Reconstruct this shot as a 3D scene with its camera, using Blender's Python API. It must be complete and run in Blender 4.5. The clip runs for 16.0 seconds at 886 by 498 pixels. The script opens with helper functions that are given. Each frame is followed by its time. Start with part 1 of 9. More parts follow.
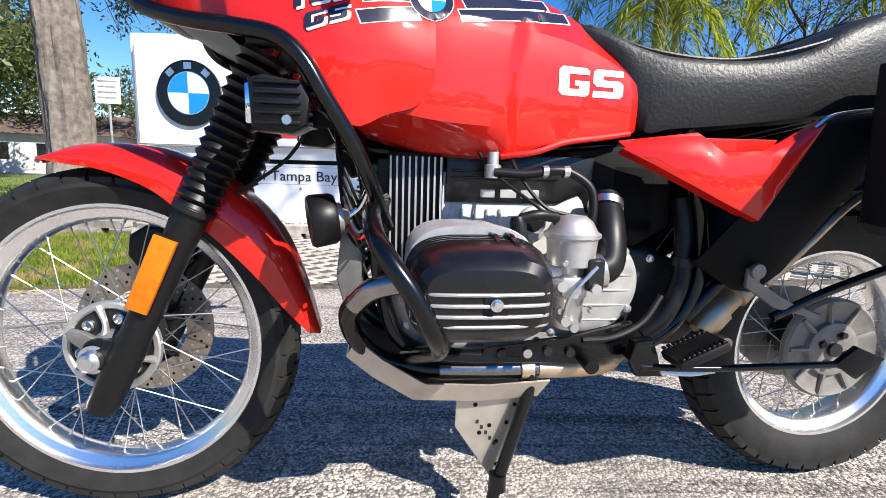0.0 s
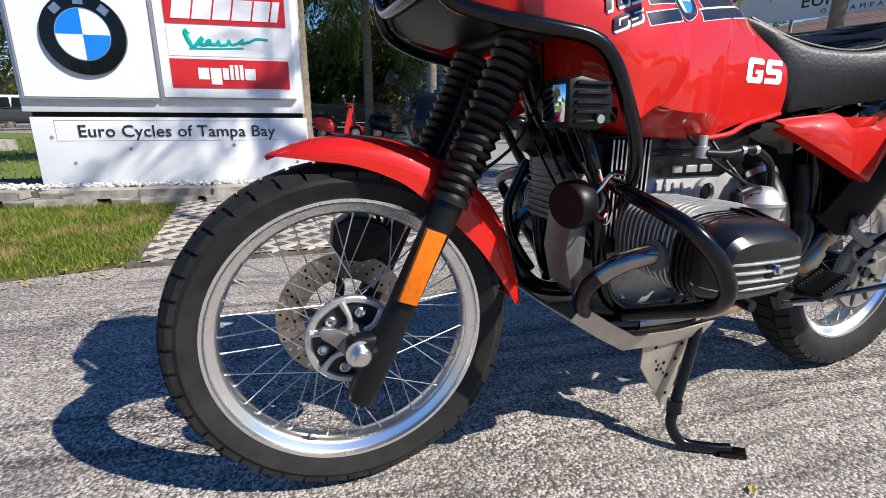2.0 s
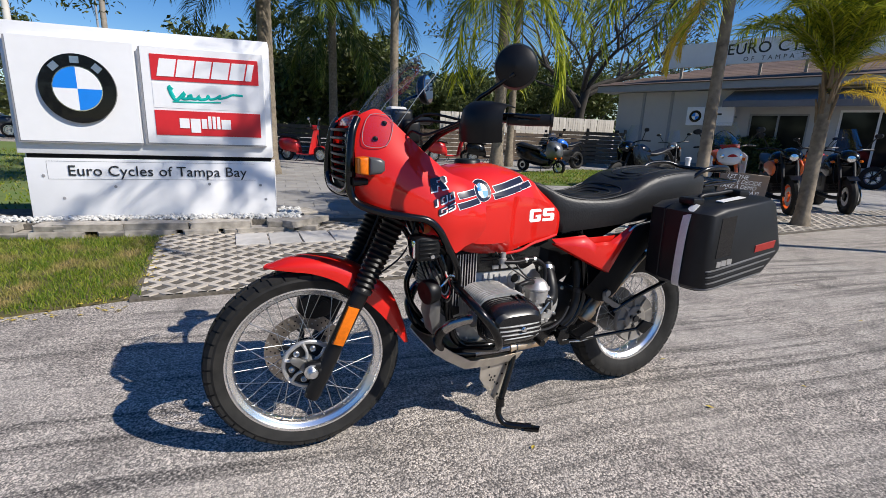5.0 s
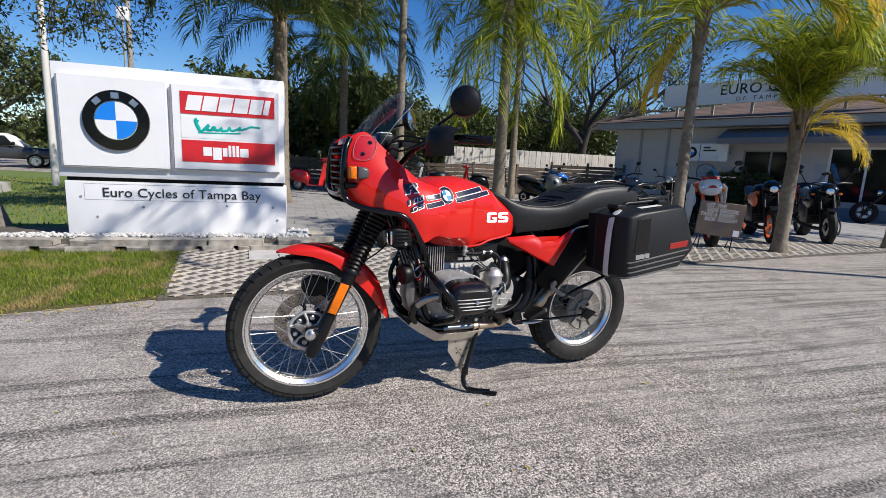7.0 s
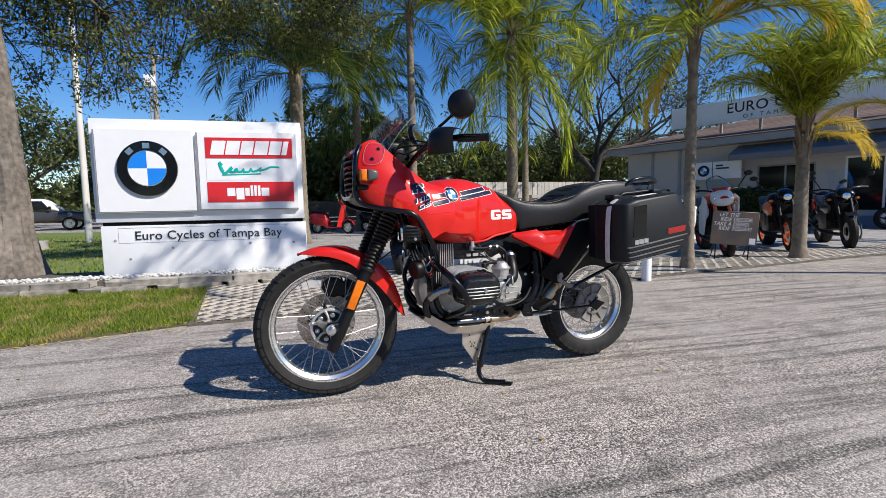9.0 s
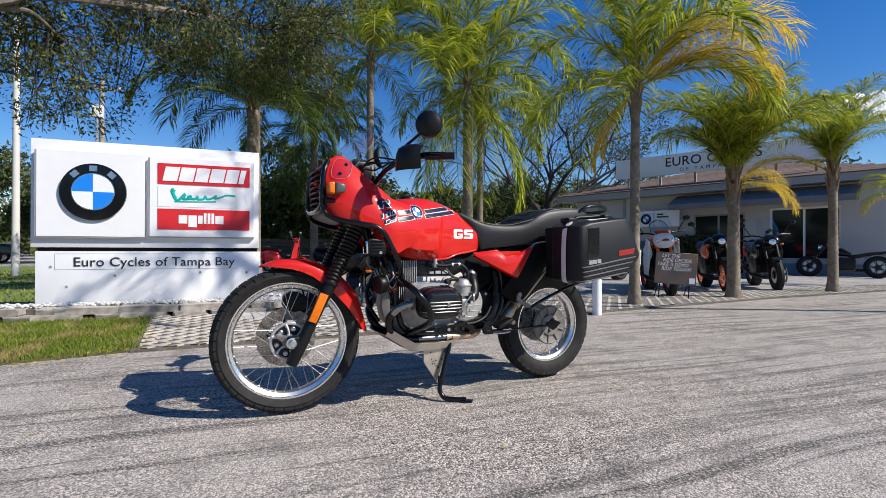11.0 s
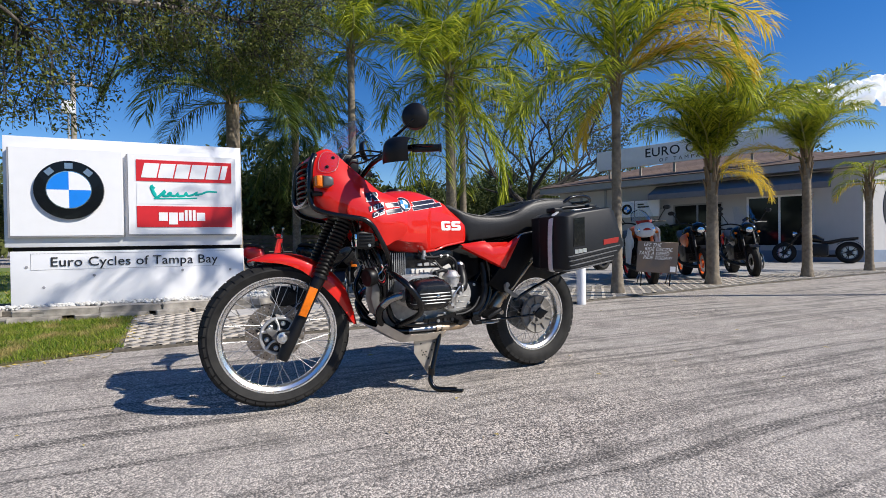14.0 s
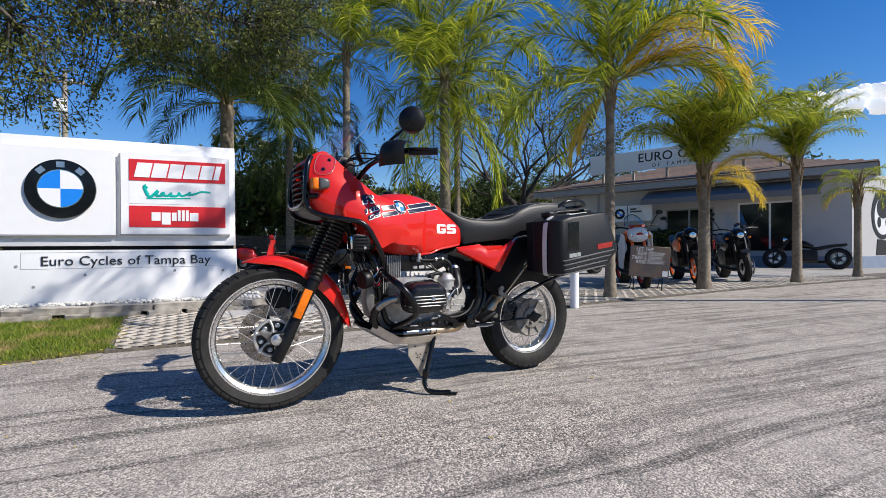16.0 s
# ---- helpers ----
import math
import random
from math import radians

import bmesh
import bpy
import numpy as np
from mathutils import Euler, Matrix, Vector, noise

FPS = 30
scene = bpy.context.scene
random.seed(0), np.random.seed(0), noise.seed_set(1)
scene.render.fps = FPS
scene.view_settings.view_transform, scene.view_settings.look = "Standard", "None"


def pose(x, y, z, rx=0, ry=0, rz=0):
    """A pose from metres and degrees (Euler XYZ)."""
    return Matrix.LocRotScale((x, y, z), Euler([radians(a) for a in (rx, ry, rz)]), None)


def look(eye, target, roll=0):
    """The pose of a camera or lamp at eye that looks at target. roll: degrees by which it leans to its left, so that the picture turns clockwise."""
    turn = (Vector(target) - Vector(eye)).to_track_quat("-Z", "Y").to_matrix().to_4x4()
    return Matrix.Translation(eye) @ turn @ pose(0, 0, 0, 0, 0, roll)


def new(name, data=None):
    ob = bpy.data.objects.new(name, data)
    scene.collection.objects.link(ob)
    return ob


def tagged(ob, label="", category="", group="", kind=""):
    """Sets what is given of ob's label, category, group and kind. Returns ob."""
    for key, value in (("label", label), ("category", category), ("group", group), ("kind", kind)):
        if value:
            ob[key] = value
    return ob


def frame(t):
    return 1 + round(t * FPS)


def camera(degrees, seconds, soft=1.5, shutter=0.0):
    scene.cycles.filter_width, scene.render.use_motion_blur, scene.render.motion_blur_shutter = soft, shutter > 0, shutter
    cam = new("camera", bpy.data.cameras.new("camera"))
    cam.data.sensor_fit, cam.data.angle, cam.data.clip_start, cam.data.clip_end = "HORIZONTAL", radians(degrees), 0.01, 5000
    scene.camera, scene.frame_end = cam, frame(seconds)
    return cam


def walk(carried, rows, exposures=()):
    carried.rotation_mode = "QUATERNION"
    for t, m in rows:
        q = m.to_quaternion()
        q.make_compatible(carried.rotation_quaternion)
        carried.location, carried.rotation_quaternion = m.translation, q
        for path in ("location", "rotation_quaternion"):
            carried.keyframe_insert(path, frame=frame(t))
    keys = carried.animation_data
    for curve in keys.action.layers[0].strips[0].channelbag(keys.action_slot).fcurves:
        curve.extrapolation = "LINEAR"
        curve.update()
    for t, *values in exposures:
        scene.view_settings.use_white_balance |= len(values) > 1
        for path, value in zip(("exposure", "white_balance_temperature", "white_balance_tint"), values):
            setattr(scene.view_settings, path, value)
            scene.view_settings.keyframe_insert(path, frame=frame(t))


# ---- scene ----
from mathutils.bvhtree import BVHTree

cam = camera(85.4, 16.0, soft=0.8)
METRES, EYE, TILT, LEAN, TURN = 2.767, 0.694, 1.44, -0.5, 0.0
ROWS = [
    (0.0, 0.0, 0.0, 0.0, 0.2, -10.27, -1.1),
    (0.5, -0.0617, -0.0156, 0.0133, -3.51, -10.78, -1.25),
    (1.0, -0.1255, -0.0067, 0.015, -4.98, -12.68, -0.3),
    (1.5, -0.1819, 0.0042, 0.0159, -7.68, -14.89, -0.55),
    (2.0, -0.2378, 0.0035, 0.0284, -13.49, -16.84, -0.12),
    (2.5, -0.2535, -0.0043, 0.0838, -18.43, -18.07, 0.68),
    (3.0, -0.2338, -0.0467, 0.1325, -20.52, -18.97, 2.08),
    (3.5, -0.2266, -0.1053, 0.1745, -16.56, -21.4, 4.25),
    (4.0, -0.2296, -0.1532, 0.1877, -16.22, -20.78, 1.46),
    (4.5, -0.2318, -0.2069, 0.1861, -16.99, -17.74, -0.5),
    (5.0, -0.2393, -0.2612, 0.1792, -17.31, -15.3, -2.12),
    (7.5, -0.2358, -0.4787, 0.1543, -16.29, -10.31, -2.39),
    (8.0, -0.2267, -0.4997, 0.1493, -16.2, -9.3, -0.86),
    (8.5, -0.2231, -0.5185, 0.14, -15.05, -8.3, 0.67),
    (9.0, -0.236, -0.5183, 0.0937, -14.5, -6.56, 1.25),
    (9.5, -0.2412, -0.5244, 0.0554, -14.87, -3.09, 0.69),
    (10.0, -0.2478, -0.5315, 0.0483, -17.36, -0.7, -0.25),
    (12.5, -0.2683, -0.5366, 0.0415, -21.4, -2.61, 0.32),
    (13.0, -0.2691, -0.5379, 0.0435, -21.61, -2.57, 0.77),
    (13.5, -0.269, -0.5388, 0.0433, -21.86, -2.25, 0.99),
    (14.0, -0.27, -0.5377, 0.0422, -21.89, -2.11, 0.8),
    (14.5, -0.2704, -0.5377, 0.0429, -22.19, -1.92, 0.39),
    (15.0, -0.2717, -0.5376, 0.0426, -22.46, -1.76, -0.15),
    (15.5, -0.2723, -0.5383, 0.042, -22.6, -1.75, -0.08),
    (16.0, -0.2742, -0.5389, 0.0434, -22.66, -1.82, 0.25),
]
walk(cam, [(t, pose(0, 0, EYE, TILT, LEAN, TURN) @ pose(METRES * x, METRES * y, METRES * z, 90 + pitch, roll, yaw)) for t, x, y, z, yaw, pitch, roll in ROWS],
     [(0.0, 0.98), (0.5, 0.80), (1.0, 0.62), (1.5, 0.52), (2.0, 0.44), (2.5, 0.38), (3.0, 0.34), (3.5, 0.29), (5.0, 0.27), (8.0, 0.27), (9.5, 0.34), (16.0, 0.34)])

# ---- world and sun ----
SUN_FROM = Vector((0.875, -0.754, 1.0)).normalized()
world = bpy.data.worlds.new("sky")
scene.world = world
world.use_nodes = True
wn, wl = world.node_tree.nodes, world.node_tree.links
sky = wn.new("ShaderNodeTexSky")
sky.sky_type = "NISHITA"
sky.sun_disc = False
sky.sun_elevation = math.asin(SUN_FROM.z)
sky.sun_rotation = math.atan2(SUN_FROM.x, SUN_FROM.y)
sky.altitude = 10
sky.air_density, sky.dust_density, sky.ozone_density = 1.0, 0.0, 3.0
deep = wn.new("ShaderNodeHueSaturation")
deep.inputs["Hue"].default_value, deep.inputs["Saturation"].default_value = 0.512, 1.38
wl.new(sky.outputs[0], deep.inputs["Color"])
wl.new(deep.outputs[0], wn["Background"].inputs["Color"])
wn["Background"].inputs["Strength"].default_value = 0.098
sun_data = bpy.data.lights.new("sun", "SUN")
sun_data.energy, sun_data.angle, sun_data.color = 5.0, radians(0.45), (1.0, 0.94, 0.86)
scene.view_settings.exposure = 0.35
sun = new("sun", sun_data)
sun.matrix_world = look((20, -18, 24), (20 - SUN_FROM.x, -18 - SUN_FROM.y, 24 - SUN_FROM.z))


# ---- materials ----
def mat(name, color, rough=0.5, metal=0.0, scale=20.0, vary=0.15, bump=0.0, bump_scale=None, coat=0.0, random_piece=0.0, island=0.0, color2=None, big=0.0, spec=0.5):
    """A procedural surface: base colour varied by fine and coarse noise, fine relief, wear in the gloss."""
    m = bpy.data.materials.new(name)
    m.use_nodes = True
    nt = m.node_tree
    n, l = nt.nodes, nt.links
    b = n["Principled BSDF"]
    b.inputs["Metallic"].default_value = metal
    b.inputs["Coat Weight"].default_value = coat
    b.inputs["Coat Roughness"].default_value = 0.025
    b.inputs["Specular IOR Level"].default_value = spec
    tc = n.new("ShaderNodeTexCoord")
    fine = n.new("ShaderNodeTexNoise")
    fine.inputs["Scale"].default_value, fine.inputs["Detail"].default_value = scale, 6
    l.new(tc.outputs["Object"], fine.inputs["Vector"])
    coarse = n.new("ShaderNodeTexNoise")
    coarse.inputs["Scale"].default_value, coarse.inputs["Detail"].default_value = scale / 9, 4
    l.new(tc.outputs["Object"], coarse.inputs["Vector"])
    mix = n.new("ShaderNodeMix")
    mix.data_type = "RGBA"
    c2 = color2 or tuple(c * (1 - vary) for c in color)
    c1 = color if color2 else tuple(min(1, c * (1 + vary)) for c in color)
    mix.inputs[6].default_value, mix.inputs[7].default_value = (*c1, 1), (*c2, 1)
    add = n.new("ShaderNodeMath")
    add.operation = "ADD"
    half = n.new("ShaderNodeMath")
    half.operation = "MULTIPLY_ADD"
    half.inputs[1].default_value, half.inputs[2].default_value = 1.6, -0.8
    l.new(fine.outputs["Fac"], half.inputs[0])
    half2 = n.new("ShaderNodeMath")
    half2.operation = "MULTIPLY_ADD"
    half2.inputs[1].default_value, half2.inputs[2].default_value = 1.6 + big, -0.3 - big / 2
    l.new(coarse.outputs["Fac"], half2.inputs[0])
    l.new(half.outputs[0], add.inputs[0])
    l.new(half2.outputs[0], add.inputs[1])
    add.use_clamp = True
    l.new(add.outputs[0], mix.inputs[0])
    out = mix.outputs[2]
    if random_piece or island:
        src = n.new("ShaderNodeObjectInfo").outputs["Random"] if random_piece else n.new("ShaderNodeNewGeometry").outputs["Random Per Island"]
        amount = random_piece or island
        v = n.new("ShaderNodeMath")
        v.operation = "MULTIPLY_ADD"
        v.inputs[1].default_value, v.inputs[2].default_value = 2 * amount, 1 - amount
        l.new(src, v.inputs[0])
        hsv = n.new("ShaderNodeHueSaturation")
        l.new(v.outputs[0], hsv.inputs["Value"])
        l.new(out, hsv.inputs["Color"])
        out = hsv.outputs["Color"]
    l.new(out, b.inputs["Base Color"])
    r = n.new("ShaderNodeMath")
    r.operation = "MULTIPLY_ADD"
    r.inputs[1].default_value, r.inputs[2].default_value = 0.25 * rough, 0.875 * rough
    l.new(coarse.outputs["Fac"], r.inputs[0])
    l.new(r.outputs[0], b.inputs["Roughness"])
    if bump:
        bn = n.new("ShaderNodeTexNoise")
        bn.inputs["Scale"].default_value, bn.inputs["Detail"].default_value = bump_scale or scale, 5
        l.new(tc.outputs["Object"], bn.inputs["Vector"])
        bp = n.new("ShaderNodeBump")
        bp.inputs["Strength"].default_value, bp.inputs["Distance"].default_value = min(1, bump), min(0.01, 0.16 / (bump_scale or scale))
        l.new(bn.outputs["Fac"], bp.inputs["Height"])
        l.new(bp.outputs["Normal"], b.inputs["Normal"])
    return m


def leaf_mat(name, color, color2, through_light=0.35, dry=None, spec=0.25):
    m = bpy.data.materials.new(name)
    m.use_nodes = True
    n, l = m.node_tree.nodes, m.node_tree.links
    b = n["Principled BSDF"]
    b.inputs["Roughness"].default_value = 0.5
    b.inputs["Specular IOR Level"].default_value = spec
    g = n.new("ShaderNodeNewGeometry")
    mix = n.new("ShaderNodeMix")
    mix.data_type = "RGBA"
    mix.inputs[6].default_value, mix.inputs[7].default_value = (*color, 1), (*color2, 1)
    l.new(g.outputs["Random Per Island"], mix.inputs[0])
    hue = mix.outputs[2]
    if dry:
        tc = n.new("ShaderNodeTexCoord")
        spots = n.new("ShaderNodeTexNoise")
        spots.inputs["Scale"].default_value, spots.inputs["Detail"].default_value = 2.6, 6
        l.new(tc.outputs["Object"], spots.inputs["Vector"])
        r = n.new("ShaderNodeValToRGB")
        r.color_ramp.elements[0].position, r.color_ramp.elements[1].position = 0.50, 0.66
        l.new(spots.outputs["Fac"], r.inputs[0])
        m2 = n.new("ShaderNodeMix")
        m2.data_type = "RGBA"
        m2.inputs[7].default_value = (*dry, 1)
        l.new(r.outputs[0], m2.inputs[0])
        l.new(hue, m2.inputs[6])
        hue = m2.outputs[2]
    l.new(hue, b.inputs["Base Color"])
    tr = n.new("ShaderNodeBsdfTranslucent")
    l.new(hue, tr.inputs["Color"])
    ms = n.new("ShaderNodeMixShader")
    ms.inputs[0].default_value = through_light
    l.new(b.outputs[0], ms.inputs[1])
    l.new(tr.outputs[0], ms.inputs[2])
    l.new(ms.outputs[0], n["Material Output"].inputs["Surface"])
    return m


def glass_mat(name, color=(0.9, 0.95, 0.95), rough=0.02, clear=0.75):
    """Thin clear sheet: mostly see-through, with a Fresnel gloss."""
    m = bpy.data.materials.new(name)
    m.use_nodes = True
    n, l = m.node_tree.nodes, m.node_tree.links
    t = n.new("ShaderNodeBsdfTransparent")
    t.inputs[0].default_value = (*color, 1)
    gl = n.new("ShaderNodeBsdfGlossy")
    gl.inputs["Roughness"].default_value = rough
    lw = n.new("ShaderNodeLayerWeight")
    fr = n.new("ShaderNodeMath")
    fr.operation = "POWER"
    fr.inputs[1].default_value = 4.0
    l.new(lw.outputs["Facing"], fr.inputs[0])
    amt = n.new("ShaderNodeMath")
    amt.operation = "MULTIPLY_ADD"
    amt.inputs[1].default_value, amt.inputs[2].default_value = 0.5, 0.09
    l.new(fr.outputs[0], amt.inputs[0])
    ms = n.new("ShaderNodeMixShader")
    l.new(amt.outputs[0], ms.inputs[0])
    l.new(t.outputs[0], ms.inputs[1])
    l.new(gl.outputs[0], ms.inputs[2])
    l.new(ms.outputs[0], n["Material Output"].inputs["Surface"])
    return m


def asphalt_mat():
    """Old sun-bleached asphalt: pale aggregate in dark binder, worn pale lanes, dark tyre streaks."""
    m = bpy.data.materials.new("asphalt")
    m.use_nodes = True
    n, l = m.node_tree.nodes, m.node_tree.links
    b = n["Principled BSDF"]
    b.inputs["Roughness"].default_value = 0.85
    tc = n.new("ShaderNodeTexCoord")

    def noise_tex(scale, detail=4, vec=None, rough=0.5):
        t = n.new("ShaderNodeTexNoise")
        t.inputs["Scale"].default_value, t.inputs["Detail"].default_value, t.inputs["Roughness"].default_value = scale, detail, rough
        l.new(vec or tc.outputs["Object"], t.inputs["Vector"])
        return t.outputs["Fac"]

    def ramp(src, lo, hi, a=(0, 0, 0), c=(1, 1, 1)):
        r = n.new("ShaderNodeValToRGB")
        r.color_ramp.elements[0].position, r.color_ramp.elements[1].position = lo, hi
        r.color_ramp.elements[0].color, r.color_ramp.elements[1].color = (*a, 1), (*c, 1)
        l.new(src, r.inputs[0])
        return r.outputs[0]

    def blend(fac, a, c, mode="MIX"):
        x = n.new("ShaderNodeMix")
        x.data_type, x.blend_type = "RGBA", mode
        l.new(fac, x.inputs[0]) if not isinstance(fac, float) else setattr(x.inputs[0], "default_value", fac)
        for k, v in ((6, a), (7, c)):
            if isinstance(v, tuple):
                x.inputs[k].default_value = (*v, 1)
            else:
                l.new(v, x.inputs[k])
        return x.outputs[2]

    vor = n.new("ShaderNodeTexVoronoi")
    vor.inputs["Scale"].default_value = 145
    l.new(tc.outputs["Object"], vor.inputs["Vector"])
    stones = ramp(vor.outputs["Color"], 0.17, 0.56, (0.012, 0.011, 0.010), (1.0, 0.885, 0.77))
    fine = ramp(noise_tex(330, 4), 0.42, 0.58, (0.03, 0.028, 0.026), (0.76, 0.665, 0.575))
    base = blend(0.38, stones, fine)
    joint = ramp(vor.outputs["Distance"], 0.50, 0.80)
    base = blend(joint, base, (0.030, 0.028, 0.026))
    pits = ramp(noise_tex(62, 4, None, 0.6), 0.47, 0.60)
    base = blend(pits, base, blend(0.55, base, (0.03, 0.03, 0.031)))
    mottle = ramp(noise_tex(13, 5, None, 0.65), 0.40, 0.66)
    base = blend(mottle, base, blend(0.30, base, (0.06, 0.06, 0.062)))
    patch = ramp(noise_tex(1.1, 5), 0.36, 0.68)
    base = blend(patch, base, blend(0.55, base, (0.42, 0.385, 0.345)))
    blot = ramp(noise_tex(3.2, 6, None, 0.62), 0.50, 0.68)
    base = blend(blot, base, blend(0.42, base, (0.05, 0.046, 0.042)))
    mp = n.new("ShaderNodeMapping")
    mp.inputs["Rotation"].default_value = (0, 0, radians(-16))
    mp.inputs["Scale"].default_value = (0.30, 13.0, 1)
    warp = n.new("ShaderNodeVectorMath")
    warp.operation = "ADD"
    wnoise = n.new("ShaderNodeTexNoise")
    wnoise.inputs["Scale"].default_value = 0.35
    l.new(tc.outputs["Object"], wnoise.inputs["Vector"])
    l.new(tc.outputs["Object"], warp.inputs[0])
    soft = n.new("ShaderNodeVectorMath")
    soft.operation = "SCALE"
    soft.inputs["Scale"].default_value = 0.35
    l.new(wnoise.outputs["Color"], soft.inputs[0])
    l.new(soft.outputs[0], warp.inputs[1])
    l.new(warp.outputs[0], mp.inputs["Vector"])
    streak = ramp(noise_tex(1.0, 6, mp.outputs[0], 0.68), 0.505, 0.60)
    worn = ramp(noise_tex(0.55, 3), 0.28, 0.52)
    grainy = ramp(noise_tex(90, 3), 0.35, 0.6)
    streak_amt = n.new("ShaderNodeMath")
    streak_amt.operation = "MULTIPLY"
    l.new(streak, streak_amt.inputs[0])
    l.new(grainy, streak_amt.inputs[1])
    streak_worn = n.new("ShaderNodeMath")
    streak_worn.operation = "MULTIPLY"
    l.new(streak_amt.outputs[0], streak_worn.inputs[0])
    l.new(worn, streak_worn.inputs[1])
    base = blend(streak_worn.outputs[0], base, blend(0.93, base, (0.022, 0.021, 0.020)))
    l.new(base, b.inputs["Base Color"])
    bp = n.new("ShaderNodeBump")
    bp.inputs["Strength"].default_value, bp.inputs["Distance"].default_value = 0.55, 0.006
    l.new(vor.outputs["Distance"], bp.inputs["Height"])
    bp.invert = True
    l.new(bp.outputs["Normal"], b.inputs["Normal"])
    return m


ASPHALT = asphalt_mat()
RED = mat("red paint", (0.57, 0.011, 0.006), 0.45, 0.0, 6, 0.05, coat=0.75, spec=0.15)
RED_SCOOTER = mat("scooter red", (0.60, 0.02, 0.02), 0.3, 0, 6, 0.06, coat=0.6)
BLUE_SCOOTER = mat("scooter blue", (0.03, 0.16, 0.62), 0.3, 0, 6, 0.06, coat=0.6)
ORANGE = mat("orange paint", (0.75, 0.13, 0.02), 0.35, 0, 6, 0.06, coat=0.4)
BLACK_GLOSS = mat("black enamel", (0.003, 0.003, 0.0035), 0.22, 0, 30, 0.2, coat=0.25, spec=0.3)
BLACK = mat("black plastic", (0.005, 0.005, 0.0055), 0.42, 0, 60, 0.25, bump=0.12, bump_scale=400, spec=0.3)
BLACK_MATT = mat("matt black", (0.004, 0.004, 0.004), 0.7, 0, 60, 0.3, bump=0.1, bump_scale=300, spec=0.15)
DARK_METAL = mat("dark cast metal", (0.018, 0.018, 0.019), 0.45, 0.4, 40, 0.3, bump=0.15, bump_scale=250)
CASE = mat("textured case plastic", (0.010, 0.0105, 0.0115), 0.45, 0, 30, 0.2, bump=0.35, bump_scale=500, spec=0.28)
VINYL = mat("black seat vinyl", (0.009, 0.009, 0.0095), 0.46, 0, 40, 0.3, bump=0.9, bump_scale=150, spec=0.42)
RUBBER = mat("tyre rubber", (0.009, 0.009, 0.009), 0.65, 0, 25, 0.35, bump=0.35, bump_scale=120, color2=(0.026, 0.025, 0.023), spec=0.22)
BELLOWS = mat("bellows rubber", (0.004, 0.004, 0.004), 0.38, 0, 30, 0.2, spec=0.35)
SPOKE = mat("dull spoke wire", (0.42, 0.42, 0.41), 0.38, 1.0, 60, 0.1)
RIM = mat("polished alloy", (0.90, 0.89, 0.87), 0.27, 1.0, 30, 0.05)
DISC = mat("brake disc steel", (0.30, 0.26, 0.22), 0.35, 0.8, 60, 0.15)
VALVE = mat("satin black engine enamel", (0.006, 0.006, 0.0065), 0.27, 0, 40, 0.3, bump=0.08, bump_scale=220, spec=0.45)
BLUED = mat("blued exhaust steel", (0.30, 0.31, 0.34), 0.25, 1.0, 14, 0.3, color2=(0.20, 0.19, 0.20))
STEEL = mat("steel", (0.68, 0.68, 0.67), 0.30, 1.0, 60, 0.1)
SILVER = mat("silver paint", (0.14, 0.145, 0.15), 0.38, 0.5, 20, 0.1, coat=0.3)
CHROME = mat("chrome", (0.80, 0.80, 0.80), 0.12, 1.0, 20, 0.04)
ALLOY = mat("cast alloy", (0.56, 0.55, 0.53), 0.48, 0.85, 40, 0.18, bump=0.2, bump_scale=300)
ALLOY_DULL = mat("dull alloy", (0.20, 0.195, 0.185), 0.5, 0.6, 30, 0.2, bump=0.2, bump_scale=300)
DRUM = mat("weathered drum cover", (0.20, 0.185, 0.165), 0.6, 0.3, 40, 0.25, bump=0.3, bump_scale=150)
ENGINE_CASE = mat("light engine casting", (0.38, 0.37, 0.35), 0.55, 0.35, 30, 0.30, bump=0.3, bump_scale=200)
PLATE = mat("brushed plate", (0.52, 0.47, 0.40), 0.42, 0.75, 25, 0.15, bump=0.05, bump_scale=160)
BRASSY = mat("heat-browned steel", (0.55, 0.36, 0.18), 0.42, 0.8, 30, 0.3, color2=(0.55, 0.48, 0.40))
HEADER = mat("blued header pipe", (0.45, 0.44, 0.43), 0.22, 1.0, 12, 0.3, color2=(0.20, 0.18, 0.16))
AMBER = mat("amber lens", (0.70, 0.155, 0.002), 0.3, 0, 90, 0.22, coat=0.15, spec=0.35, bump=0.5, bump_scale=240)
SMOKE = mat("dark indicator body", (0.06, 0.062, 0.064), 0.4, 0, 40, 0.15)
RED_REFLECT = mat("red reflector", (0.30, 0.015, 0.01), 0.3, 0, 120, 0.15, bump=0.3, bump_scale=300)
WHITE = mat("white paint", (0.80, 0.80, 0.80), 0.5, 0, 8, 0.03, bump=0.04, bump_scale=60, big=0.3)
WHITE_DECAL = mat("white decal", (0.82, 0.82, 0.82), 0.4, 0, 20, 0.03)
NAVY = mat("dark navy decal", (0.012, 0.013, 0.03), 0.3, 0, 20, 0.1)
BLACK_DECAL = mat("black lettering", (0.02, 0.02, 0.022), 0.5, 0, 20, 0.1)
SIGN_RED = mat("sign red", (0.60, 0.020, 0.025), 0.4, 0, 10, 0.08)
SIGN_BLUE = mat("sign blue", (0.01, 0.22, 0.75), 0.35, 0, 10, 0.06)
SIGN_TEAL = mat("sign teal", (0.0, 0.42, 0.36), 0.4, 0, 10, 0.06)
SIGN_GREY = mat("sign grey", (0.27, 0.27, 0.28), 0.5, 0, 10, 0.06)
